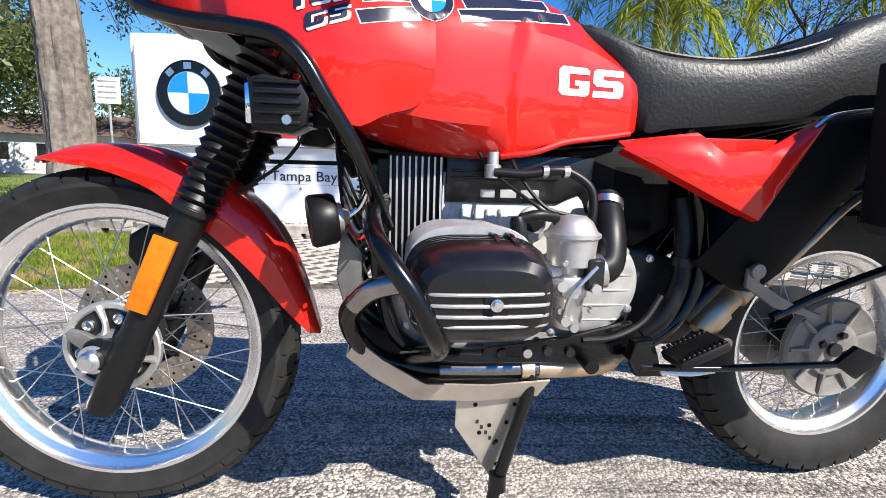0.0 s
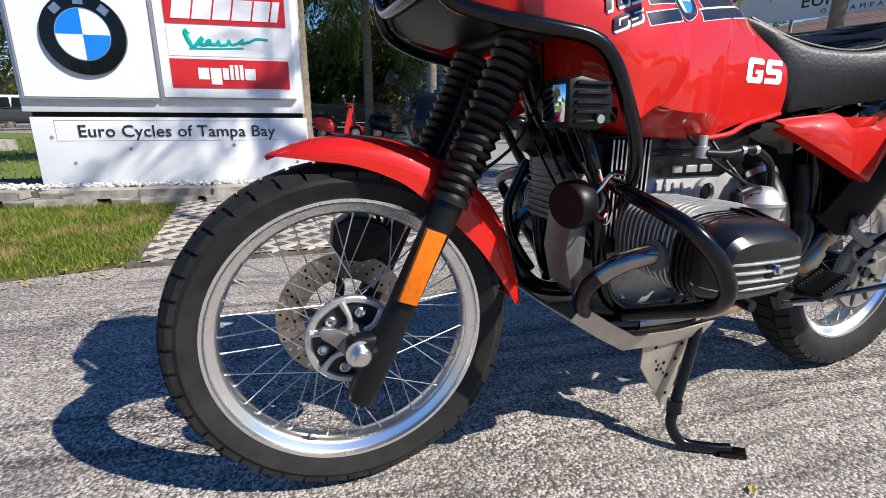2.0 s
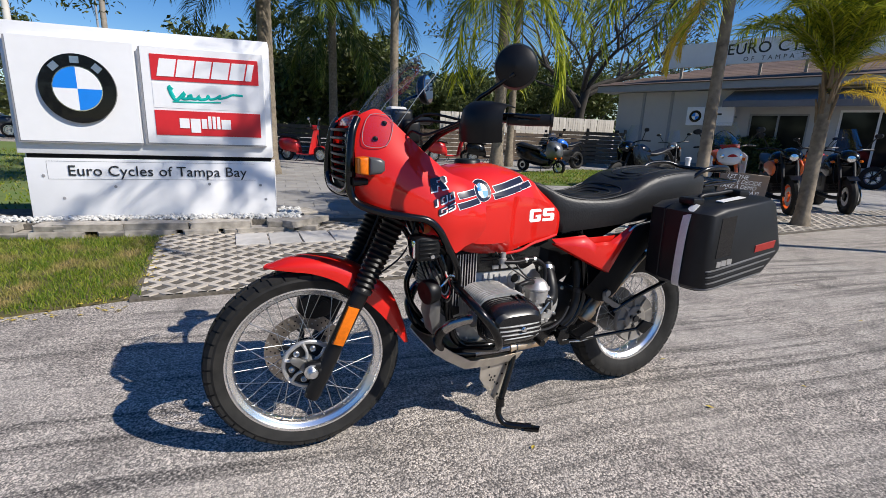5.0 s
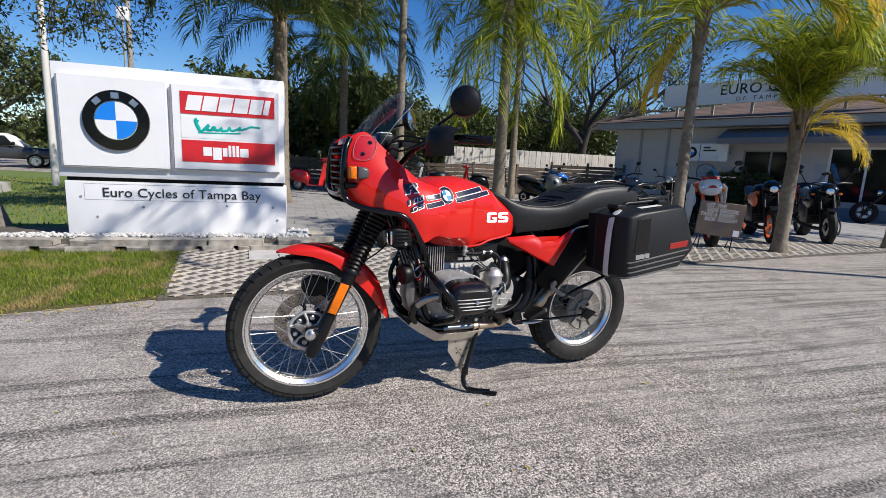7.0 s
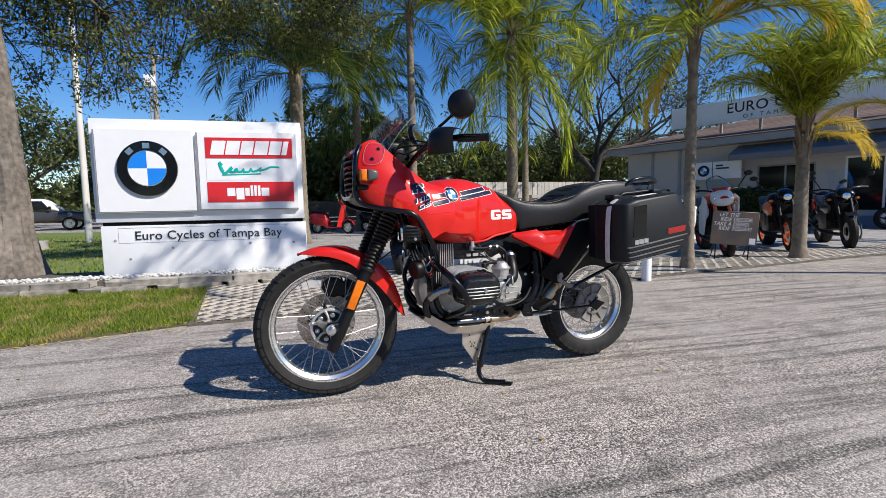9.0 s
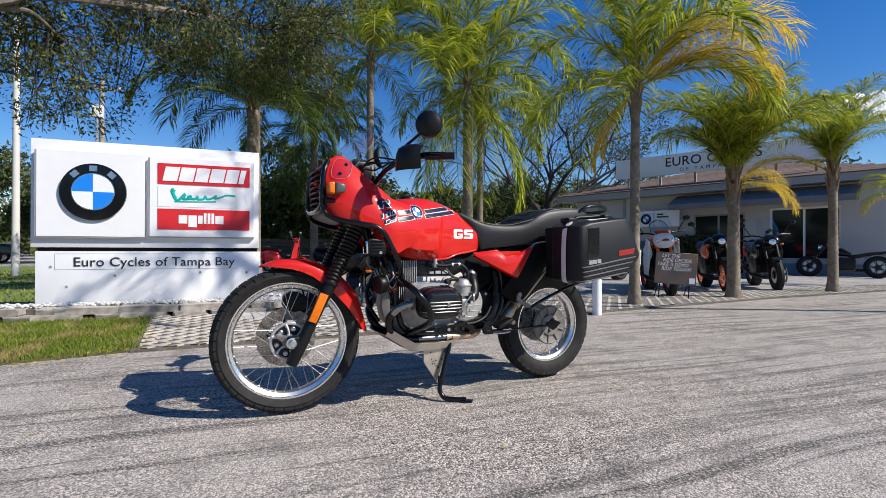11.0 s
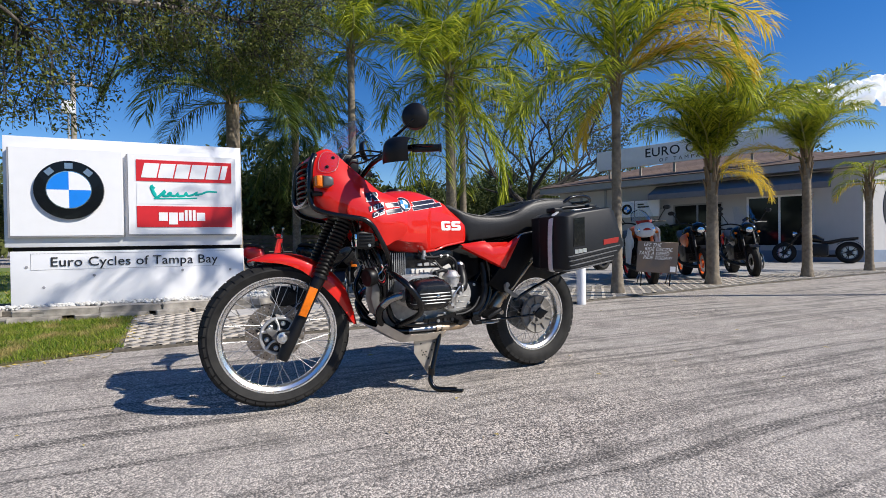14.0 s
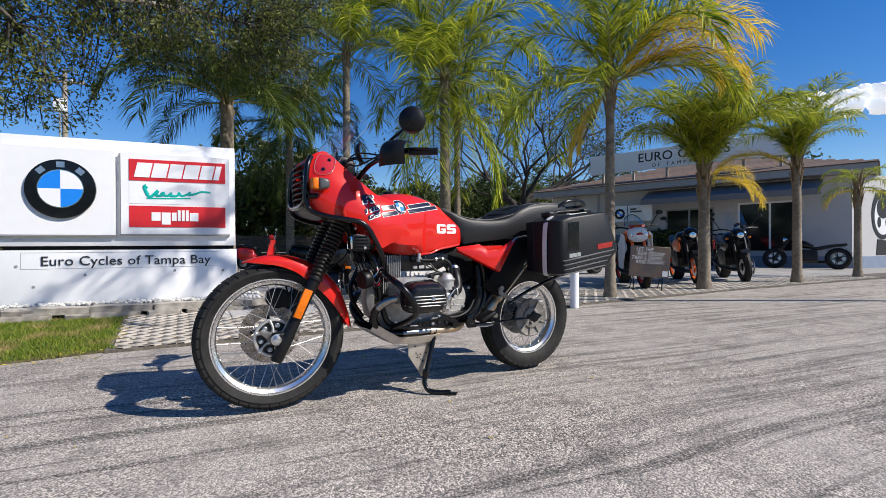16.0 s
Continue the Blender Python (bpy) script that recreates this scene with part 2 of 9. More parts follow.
CASE_TRIM = mat("grey case trim", (0.15, 0.15, 0.15), 0.35, 0.3, 30, 0.1)
SILVER_STRAP = mat("webbing strap", (0.66, 0.65, 0.62), 0.7, 0, 200, 0.15, bump=0.3, bump_scale=700)
STONE = mat("kerb stone", (0.33, 0.30, 0.255), 0.9, 0, 14, 0.45, bump=0.6, bump_scale=40, random_piece=0.18)
PEBBLE = mat("white pebbles", (0.55, 0.54, 0.51), 0.7, 0, 30, 0.15, island=0.25)
PAVER = mat("concrete paver", (0.45, 0.43, 0.40), 0.85, 0, 10, 0.18, bump=0.3, bump_scale=120, random_piece=0.12)
PAVER_FAR = mat("pale paving", (0.31, 0.295, 0.275), 0.85, 0, 3, 0.18, bump=0.3, bump_scale=60, island=0.10)
GRID = mat("grid block concrete", (0.43, 0.385, 0.325), 0.9, 0, 12, 0.25, bump=0.4, bump_scale=110, random_piece=0.15)
SOIL = mat("dark soil", (0.05, 0.042, 0.033), 0.95, 0, 40, 0.4, bump=0.9, bump_scale=60, color2=(0.17, 0.15, 0.12))
LAWN = mat("lawn soil", (0.05, 0.055, 0.02), 0.95, 0, 9, 0.4, bump=0.8, bump_scale=70, color2=(0.16, 0.12, 0.05))
LAWN_FAR = mat("far lawn", (0.09, 0.16, 0.025), 0.95, 0, 2.5, 0.4, bump=0.8, bump_scale=40, color2=(0.15, 0.18, 0.05))
GRASS = leaf_mat("grass blades", (0.05, 0.13, 0.008), (0.31, 0.35, 0.045), 0.38, (0.42, 0.32, 0.13))
PALM_LEAF = leaf_mat("palm leaflets", (0.05, 0.115, 0.008), (0.56, 0.57, 0.045), 0.45)
PALM_YELLOW = leaf_mat("yellowed palm leaflets", (0.58, 0.38, 0.02), (0.86, 0.70, 0.12), 0.42)
# darker copy of the palm leaflets, with shade put into the colour
PALM_SHADE = leaf_mat("shade-toned palm leaflets", (0.020, 0.045, 0.008), (0.13, 0.18, 0.03), 0.30)
OAK_LEAF = leaf_mat("oak leaves", (0.035, 0.060, 0.012), (0.20, 0.21, 0.05), 0.40)
TREE_LEAF = leaf_mat("tree leaves", (0.024, 0.042, 0.010), (0.14, 0.16, 0.04), 0.28, spec=0.5)
TREE_OLIVE = leaf_mat("olive tree leaves", (0.045, 0.068, 0.018), (0.12, 0.14, 0.042), 0.3)
RACHIS = mat("palm leaf stalk", (0.22, 0.22, 0.06), 0.6, 0, 20, 0.2)
HUSK = mat("palm husk", (0.20, 0.14, 0.08), 0.9, 0, 12, 0.4, bump=0.6, bump_scale=40)
PALM_TRUNK = mat("palm trunk", (0.20, 0.165, 0.12), 0.9, 0, 14, 0.5, bump=0.9, bump_scale=26)
BARK = mat("oak bark", (0.165, 0.14, 0.115), 0.95, 0, 16, 0.6, bump=1.0, bump_scale=22)
TWIG = mat("grey twigs", (0.045, 0.038, 0.030), 0.9, 0, 8, 0.3)
WALL_PAINT = mat("white wall paint", (0.50, 0.49, 0.475), 0.7, 0, 4, 0.04, bump=0.1, bump_scale=50, big=0.4)
WALL_BASE = mat("blue-grey plinth paint", (0.20, 0.25, 0.33), 0.7, 0, 4, 0.1)
FASCIA = mat("grey fascia", (0.30, 0.31, 0.32), 0.6, 0, 5, 0.08)
AWNING = mat("awning fabric", (0.17, 0.17, 0.18), 0.8, 0, 8, 0.1)
SHINGLE = mat("brown shingles", (0.12, 0.080, 0.060), 0.9, 0, 6, 0.25, bump=0.5, bump_scale=60, random_piece=0.2)
DARK_GLASS = mat("dark window glass", (0.010, 0.012, 0.014), 0.06, 0, 2, 0.2, spec=0.18)
CLEAR = glass_mat("clear acrylic", (0.93, 0.95, 0.96), 0.05)
MIRROR = mat("mirror glass", (0.9, 0.92, 0.93), 0.02, 1.0, 5, 0.01)
WOOD_DARK = mat("weathered dark fence wood", (0.10, 0.075, 0.055), 0.9, 0, 6, 0.35, bump=0.4, bump_scale=40, random_piece=0.2)
WOOD_PALE = mat("pale fence boards", (0.50, 0.47, 0.42), 0.8, 0, 6, 0.15, random_piece=0.15)
POLE_WOOD = mat("pole wood", (0.30, 0.26, 0.21), 0.9, 0, 8, 0.25)
BOARD = mat("dark info board", (0.07, 0.07, 0.08), 0.35, 0, 3, 0.3, color2=(0.20, 0.13, 0.08))
CLOUD = mat("pale house paint", (0.60, 0.58, 0.54), 0.8, 0, 3, 0.1)
CLOUD_WHITE = mat("cloud white", (0.90, 0.90, 0.92), 1.0, 0, 0.05, 0.02, spec=0.0)
# slight glow lifts the cloud's grey undersides
CLOUD_WHITE.node_tree.nodes["Principled BSDF"].inputs["Emission Color"].default_value = (0.9, 0.94, 1.0, 1)
CLOUD_WHITE.node_tree.nodes["Principled BSDF"].inputs["Emission Strength"].default_value = 0.35
CAR_GREY = mat("dark car paint", (0.035, 0.037, 0.042), 0.4, 0, 5, 0.1, coat=0.5)
COPPER = mat("yellow fallen leaf", (0.45, 0.33, 0.05), 0.7, 0, 30, 0.2)
LENS_EDGE = mat("pale acrylic edge", (0.22, 0.25, 0.27), 0.2, 0, 20, 0.1)


# ---- geometry helpers ----
def mesh_of(bm, material, smooth=38):
    me = bpy.data.meshes.new("m")
    bmesh.ops.recalc_face_normals(bm, faces=bm.faces)
    bm.to_mesh(me)
    bm.free()
    for m in material if isinstance(material, (list, tuple)) else [material]:
        me.materials.append(m)
    if smooth:
        me.shade_smooth()
        me.set_sharp_from_angle(angle=radians(smooth))
    return me


def part(name, bm, material, parent=None, label="", smooth=38, at=None):
    """One mesh object out of a bmesh (or a ready mesh), under a thing or a part."""
    me = bm if isinstance(bm, bpy.types.Mesh) else mesh_of(bm, material, smooth)
    ob = new(name, me)
    if parent is not None:
        ob.parent = parent
    if at is not None:
        ob.matrix_basis = at
    if label:
        ob["label"] = label
    return ob


def thing(name, label, category, at=None, group="", kind=""):
    ob = new(name)
    ob.empty_display_size = 0.1
    if at is not None:
        ob.matrix_basis = at
    return tagged(ob, label, category, group, kind)


def BM():
    return bmesh.new()


def box(bm, lo, hi, bevel=0.0, seg=2, m=None):
    c = [(a + b) / 2 for a, b in zip(lo, hi)]
    s = [abs(b - a) for a, b in zip(lo, hi)]
    r = bmesh.ops.create_cube(bm, size=1, matrix=(m or Matrix()) @ Matrix.LocRotScale(c, None, s))
    if bevel:
        edges = list({e for v in r["verts"] for e in v.link_edges})
        bmesh.ops.bevel(bm, geom=edges, offset=bevel, segments=seg, affect="EDGES", profile=0.5)
    return bm


def ring(center, axis, radius, n, up=None, squash=1.0):
    axis = Vector(axis).normalized()
    u = Vector(up) if up is not None else (Vector((0, 0, 1)) if abs(axis.z) < 0.9 else Vector((1, 0, 0)))
    u = (u - axis * u.dot(axis)).normalized()
    v = axis.cross(u)
    return [Vector(center) + radius * (math.cos(2 * math.pi * i / n) * u + squash * math.sin(2 * math.pi * i / n) * v) for i in range(n)]


def bridge(bm, rings, caps=True, closed=True, loop=False):
    vs = [[bm.verts.new(p) for p in r] for r in rings]
    n = len(vs[0])
    pairs = list(zip(vs, vs[1:])) + ([(vs[-1], vs[0])] if loop else [])
    for a, b in pairs:
        for i in range(n if closed else n - 1):
            j = (i + 1) % n
            bm.faces.new((a[i], a[j], b[j], b[i]))
    if caps and closed and not loop:
        bm.faces.new(vs[0][::-1])
        bm.faces.new(vs[-1])
    return vs


def rod(bm, a, b, r, r2=None, n=12):
    a, b = Vector(a), Vector(b)
    bridge(bm, [ring(a, b - a, r, n), ring(b, b - a, r if r2 is None else r2, n)])
    return bm


def smooth_path(points, steps=6):
    """Catmull-Rom through the points."""
    p = [Vector(q) for q in points]
    p = [2 * p[0] - p[1]] + p + [2 * p[-1] - p[-2]]
    out = []
    for i in range(1, len(p) - 2):
        for k in range(steps):
            t = k / steps
            a, b, c, d = p[i - 1], p[i], p[i + 1], p[i + 2]
            out.append(0.5 * ((2 * b) + (c - a) * t + (2 * a - 5 * b + 4 * c - d) * t * t + (3 * b - a - 3 * c + d) * t**3))
    out.append(p[-2])
    return out


def tube(bm, points, r, n=12, steps=6, caps=True):
    """A bent tube; r is one radius or a function of 0..1."""
    pts = smooth_path(points, steps) if steps > 1 else [Vector(q) for q in points]
    rings, up = [], None
    for i, q in enumerate(pts):
        d = (pts[min(i + 1, len(pts) - 1)] - pts[max(i - 1, 0)]).normalized()
        if up is None:
            up = Vector((0, 0, 1)) if abs(d.z) < 0.9 else Vector((1, 0, 0))
        up = (up - d * up.dot(d)).normalized()
        rr = r(i / (len(pts) - 1)) if callable(r) else r
        v = d.cross(up)
        rings.append([q + rr * (math.cos(2 * math.pi * k / n) * up + math.sin(2 * math.pi * k / n) * v) for k in range(n)])
    bridge(bm, rings, caps)
    return bm


def lathe(bm, profile, n=48, m=None, axis="y", closed=False):
    """Spins (along, radius) pairs round an axis."""
    rings = []
    for a, r in profile:
        row = []
        for i in range(n):
            c, s = r * math.cos(2 * math.pi * i / n), r * math.sin(2 * math.pi * i / n)
            p = Vector((c, a, s)) if axis == "y" else Vector((c, s, a)) if axis == "z" else Vector((a, c, s))
            row.append(m @ p if m else p)
        rings.append(row)
    bridge(bm, rings, caps=not closed, loop=closed)
    return bm


def prism(bm, outline, lo, hi, axis="y", bevel=0.0, seg=2, m=None):
    """An outline in two axes pushed out along the third."""
    def place(u, v, w):
        p = Vector((u, w, v)) if axis == "y" else Vector((w, u, v)) if axis == "x" else Vector((u, v, w))
        return m @ p if m else p
    a = [bm.verts.new(place(u, v, lo)) for u, v in outline]
    b = [bm.verts.new(place(u, v, hi)) for u, v in outline]
    n = len(outline)
    faces = [bm.faces.new(a[::-1]), bm.faces.new(b)]
    for i in range(n):
        faces.append(bm.faces.new((a[i], a[(i + 1) % n], b[(i + 1) % n], b[i])))
    if bevel:
        edges = list({e for f in faces[:2] for e in f.edges})
        bmesh.ops.bevel(bm, geom=edges, offset=bevel, segments=seg, affect="EDGES", profile=0.5)
    return bm


def sheet(bm, rows, thick=0.0):
    """A grid of points as a surface, with an inner skin when thick."""
    vs = [[bm.verts.new(p) for p in r] for r in rows]
    faces = []
    for a, b in zip(vs, vs[1:]):
        for i in range(len(a) - 1):
            faces.append(bm.faces.new((a[i], a[i + 1], b[i + 1], b[i])))
    if thick:
        bmesh.ops.recalc_face_normals(bm, faces=faces)
        bmesh.ops.solidify(bm, geom=faces, thickness=thick)
    return bm


def fine_rows(rows, steps=4, across=4):
    """Refines a coarse grid of points smoothly both ways."""
    wide = [smooth_path(r, across) for r in rows]
    cols = [smooth_path([r[i] for r in wide], steps) for i in range(len(wide[0]))]
    return [[c[j] for c in cols] for j in range(len(cols[0]))]


def super_ring(x, zlo, zhi, w, power=3.0, n=24, shift=0.0, wlow=None):
    """A cross section across x: rounded box between zlo and zhi, half width w (wlow at the bottom)."""
    out = []
    for i in range(n):
        a = 2 * math.pi * i / n
        c, s = math.cos(a), math.sin(a)
        yy = math.copysign(abs(c) ** (2 / power), c)
        zz = math.copysign(abs(s) ** (2 / power), s)
        k = (zz + 1) / 2
        ww = w if wlow is None else wlow + (w - wlow) * k
        out.append(Vector((x, yy * ww + shift, zlo + (zhi - zlo) * k)))
    return out


def lettering(text, size, depth, material, name="lettering", shear=0.0, spacing=1.0, bold=0.0):
    """Built-in font, as a mesh in the x-z plane facing -y, centred."""
    cu = bpy.data.curves.new("t", "FONT")
    cu.body, cu.size, cu.extrude, cu.shear, cu.space_character, cu.offset = text, size, depth, shear, spacing, bold
    cu.align_x, cu.align_y = "CENTER", "CENTER"
    cu.resolution_u = 3
    ob = bpy.data.objects.new("t", cu)
    scene.collection.objects.link(ob)
    bpy.context.view_layer.update()
    me = bpy.data.meshes.new_from_object(ob.evaluated_get(bpy.context.evaluated_depsgraph_get()))
    bpy.data.objects.remove(ob)
    me.materials.clear()
    me.materials.append(material)
    me.transform(pose(0, 0, 0, 90, 0, 0))
    return me


def letters(me, parent, name="letter", label="", at=None):
    """Splits a row of lettering into one part for each letter."""
    bm = BM()
    bm.from_mesh(me)
    left, groups = set(bm.verts), []
    while left:
        todo, island = [left.pop()], []
        while todo:
            v = todo.pop()
            island.append(v)
            for e in v.link_edges:
                o = e.other_vert(v)
                if o in left:
                    left.discard(o)
                    todo.append(o)
        lo, hi = min(v.co.x for v in island), max(v.co.x for v in island)
        for g in [g for g in groups if min(hi, g[1]) - max(lo, g[0]) > 0.35 * min(hi - lo, g[1] - g[0])]:
            groups.remove(g)
            lo, hi, island = min(lo, g[0]), max(hi, g[1]), island + g[2]
        groups.append((lo, hi, island))
    for _, _, island in sorted(groups, key=lambda g: g[0]):
        keep = {v: k for k, v in enumerate(island)}
        one = bpy.data.meshes.new("letter")
        one.from_pydata([tuple(v.co) for v in island], [], [[keep[v] for v in f.verts] for f in bm.faces if f.verts[0] in keep])
        one.materials.append(me.materials[0])
        part(name, one, None, parent, label, at=at)
    bm.free()


# ---- the red touring motorcycle: x ahead, y to its left, z up ----
BIKE_AT = pose(0.1185, 1.023, 0, 0, 0, 187.1)
bike = thing("motorcycle", "glossy red and black touring motorcycle on its side stand on asphalt", "motorcycle", BIKE_AT)


def wheel(name, cx, cz, rim_r, tyre_r, half, label, hub_left, spokes, turn=0.0):
    """A spoked wheel under the motorcycle, round the local y axis."""
    base = new(name)
    base.parent, base.matrix_basis = bike, pose(cx, 0, cz, 0, 0, turn)
    base["label"] = label
    n = 96
    bm = BM()
    prof = [(-half * 0.62, rim_r - 0.004), (-half * 0.86, rim_r + 0.018), (-half, rim_r + (tyre_r - rim_r) * 0.48), (-half * 0.90, tyre_r - 0.026), (-half * 0.62, tyre_r - 0.012),
            (-half * 0.25, tyre_r - 0.006), (half * 0.25, tyre_r - 0.006), (half * 0.62, tyre_r - 0.012), (half * 0.90, tyre_r - 0.026), (half, rim_r + (tyre_r - rim_r) * 0.48),
            (half * 0.86, rim_r + 0.018), (half * 0.62, rim_r - 0.004)]
    lathe(bm, prof, n, closed=True)
    part("tyre", bm, RUBBER, base, "worn black dual-sport tyre")
    # tread blocks in three staggered rows
    bm = BM()
    count = 44
    for i in range(count):
        for row, (y0, y1, r0, r1) in enumerate(((-half * 0.93, -half * 0.45, tyre_r - 0.022, tyre_r - 0.004), (-half * 0.36, half * 0.36, tyre_r - 0.012, tyre_r), (half * 0.45, half * 0.93, tyre_r - 0.022, tyre_r - 0.004))):
            a0 = 2 * math.pi * (i + (0.5 if row == 1 else 0.0)) / count
            wdt = 2 * math.pi / count * 0.43
            slant = 0.022 * (1 if row == 0 else -1 if row == 2 else 0.0)
            quad = []
            for rr in (r0, r1):
                for yy, aa, edge in ((y0, a0 - wdt + slant, 0), (y1, a0 - wdt, 1), (y1, a0 + wdt, 1), (y0, a0 + wdt + slant, 0)):
                    rad = rr
                    if row == 0 and edge == 0 or row == 2 and edge == 1:
                        rad = rr - 0.014
                    if rr == r0:
                        rad -= 0.006
                    quad.append(bm.verts.new((rad * math.cos(aa), yy, rad * math.sin(aa))))
            for f in ((4, 5, 6, 7), (0, 1, 5, 4), (1, 2, 6, 5), (2, 3, 7, 6), (3, 0, 4, 7)):
                bm.faces.new([quad[k] for k in f])
    t = part("tread", bm, RUBBER, base, smooth=0)
    bm = BM()
    w = half * 0.66
    prof = [(-w, rim_r + 0.004), (-w - 0.003, rim_r + 0.002), (-w - 0.0025, rim_r - 0.004), (-w * 0.93, rim_r - 0.0065), (-w * 0.84, rim_r - 0.009), (-w * 0.74, rim_r - 0.021), (-w * 0.55, rim_r - 0.027), (0, rim_r - 0.031),
            (w * 0.55, rim_r - 0.027), (w * 0.74, rim_r - 0.021), (w * 0.84, rim_r - 0.009), (w * 0.93, rim_r - 0.0065), (w + 0.0025, rim_r - 0.004), (w + 0.003, rim_r + 0.002), (w, rim_r + 0.004), (0, rim_r - 0.004)]
    lathe(bm, prof, n, closed=True)
    part("rim", bm, RIM, base, "polished aluminium rim")
    bm = BM()
    hr = 0.038
    lathe(bm, [(-0.062, 0.0), (-0.062, hr + 0.014), (-0.052, hr + 0.018), (-0.046, hr), (0.034, hr), (0.040, hub_left), (0.046, hub_left), (0.047, 0.02), (0.048, 0.0)], 40)
    part("hub", bm, DARK_METAL, base, "dark cast hub")
    one = BM()
    rod(one, (0, 0, 0), (0, 0, 1), 0.0013, n=6)
    rod(one, (0, 0, 0.945), (0, 0, 1.0), 0.0026, n=6)
    spoke_mesh = mesh_of(one, SPOKE)
    for i in range(spokes):
        side = 1 if i % 2 == 0 else -1
        lead = 1 if (i // 2) % 2 == 0 else -1
        a = 2 * math.pi * (i + 0.5) / spokes
        b = a + lead * 0.62
        r0 = (hub_left - 0.006) if side > 0 else hr + 0.014
        p0 = Vector((r0 * math.cos(b), side * 0.050, r0 * math.sin(b)))
        p1 = Vector(((rim_r - 0.026) * math.cos(a), side * 0.006, (rim_r - 0.026) * math.sin(a)))
        d = p1 - p0
        m = Matrix.Translation(p0) @ d.to_track_quat("Z", "Y").to_matrix().to_4x4() @ Matrix.Diagonal((1, 1, d.length, 1))
        part("spoke", spoke_mesh, None, base, at=m)
    return base


FRONT, REAR = (0.757, 0.349), (-0.775, 0.325)
front_wheel = wheel("front_wheel", FRONT[0], FRONT[1], 0.272, 0.342, 0.048, "large spoked front wheel", 0.086, 40, -2)
rear_wheel = wheel("rear_wheel", REAR[0], REAR[1], 0.222, 0.322, 0.066, "spoked rear wheel", 0.082, 40)

# front brake disc with drilled rows, on the far side of the hub
bm = BM()
lathe(bm, [(-0.074, 0.085), (-0.079, 0.085), (-0.079, 0.142), (-0.074, 0.142)], 64, closed=True)
disc = part("brake_disc", bm, DISC, front_wheel, "drilled steel brake disc")
for i in range(30):
    for k, r in enumerate((0.104, 0.119, 0.133)):
        a = 2 * math.pi * (i + k / 3) / 30
        bm = BM()
        rod(bm, (r * math.cos(a), -0.0795, r * math.sin(a)), (r * math.cos(a), -0.0735, r * math.sin(a)), 0.0032, n=8)
        part("drilled_hole", bm, STEEL if i % 2 else BLACK_MATT, disc)
for i in range(5):
    a = 2 * math.pi * i / 5
    bm = BM()
    tube(bm, [(0.04 * math.cos(a), -0.07, 0.04 * math.sin(a)), (0.07 * math.cos(a + 0.25), -0.074, 0.07 * math.sin(a + 0.25)), (0.09 * math.cos(a + 0.1), -0.076, 0.09 * math.sin(a + 0.1))], 0.009, 8, 3)
    part("disc_carrier_arm", bm, DARK_METAL, front_wheel)
# silver hub ring and speedometer drive on the near side
bm = BM()
lathe(bm, [(0.040, 0.075), (0.050, 0.076), (0.053, 0.079), (0.053, 0.087), (0.050, 0.090), (0.040, 0.090)], 56, closed=True)
part("hub_ring", bm, ALLOY, front_wheel, "bare aluminium hub ring")
for i in range(6):
    a = 2 * math.pi * i / 6 + 0.3
    bm = BM()
    tube(bm, [(0.026 * math.cos(a), 0.058, 0.026 * math.sin(a)), (0.050 * math.cos(a + 0.12), 0.056, 0.050 * math.sin(a + 0.12)), (0.083 * math.cos(a), 0.050, 0.083 * math.sin(a))], lambda k: 0.0085 - 0.003 * math.sin(math.pi * k), 8, 4)
    part("spider_arm", bm, ALLOY, front_wheel, "cast aluminium hub arm")
    bm = BM()
    c, d = 0.058 * math.cos(a + 0.52), 0.058 * math.sin(a + 0.52)
    lathe(bm, [(0.044, 0.0), (0.044, 0.012), (0.052, 0.011), (0.054, 0.008), (0.050, 0.005), (0.050, 0.0)], 14, Matrix.Translation((c, 0, d)))
    part("hub_bolt", bm, STEEL, front_wheel)
bm = BM()
lathe(bm, [(0.044, 0.0), (0.044, 0.036), (0.060, 0.034), (0.066, 0.028), (0.080, 0.026), (0.082, 0.022), (0.082, 0.0)], 32)
part("hub_boss", bm, ALLOY_DULL, front_wheel, "dull cast hub boss")
bm = BM()
prism(bm, [(0.020, -0.012), (0.060, 0.022), (0.066, 0.036), (0.056, 0.044), (0.036, 0.038), (0.008, 0.024)], 0.066, 0.078, bevel=0.003, seg=2)
part("speedometer_drive", bm, ALLOY_DULL, front_wheel)
# rear drum cover: ribs, four bolts and a ring
bm = BM()
lathe(bm, [(0.052, 0.0), (0.052, 0.118), (0.064, 0.118), (0.070, 0.112), (0.066, 0.104), (0.062, 0.066), (0.072, 0.062), (0.075, 0.050), (0.070, 0.020), (0.070, 0.0)], 56)
part("drum_cover", bm, DRUM, rear_wheel, "ribbed grey hub cover")
for i in range(9):
    a = 2 * math.pi * i / 9
    c, s = math.cos(a), math.sin(a)
    bm = BM()
    tube(bm, [(0.060 * c, 0.066, 0.060 * s), (0.108 * c, 0.067, 0.108 * s)], 0.006, 6, 1)
    part("drum_rib", bm, DRUM, rear_wheel)
for i in range(4):
    bm = BM()
    a = 2 * math.pi * i / 4 + 0.4
    c, s = 0.038 * math.cos(a), 0.038 * math.sin(a)
    lathe(bm, [(0.070, 0.0), (0.070, 0.013), (0.073, 0.013), (0.073, 0.0)], 16, Matrix.Translation((c, 0, s)))
    lathe(bm, [(0.072, 0.0), (0.072, 0.0075), (0.082, 0.0075), (0.082, 0.0)], 6, Matrix.Translation((c, 0, s)))
    part("wheel_bolt", bm, DARK_METAL, rear_wheel)
bm = BM()
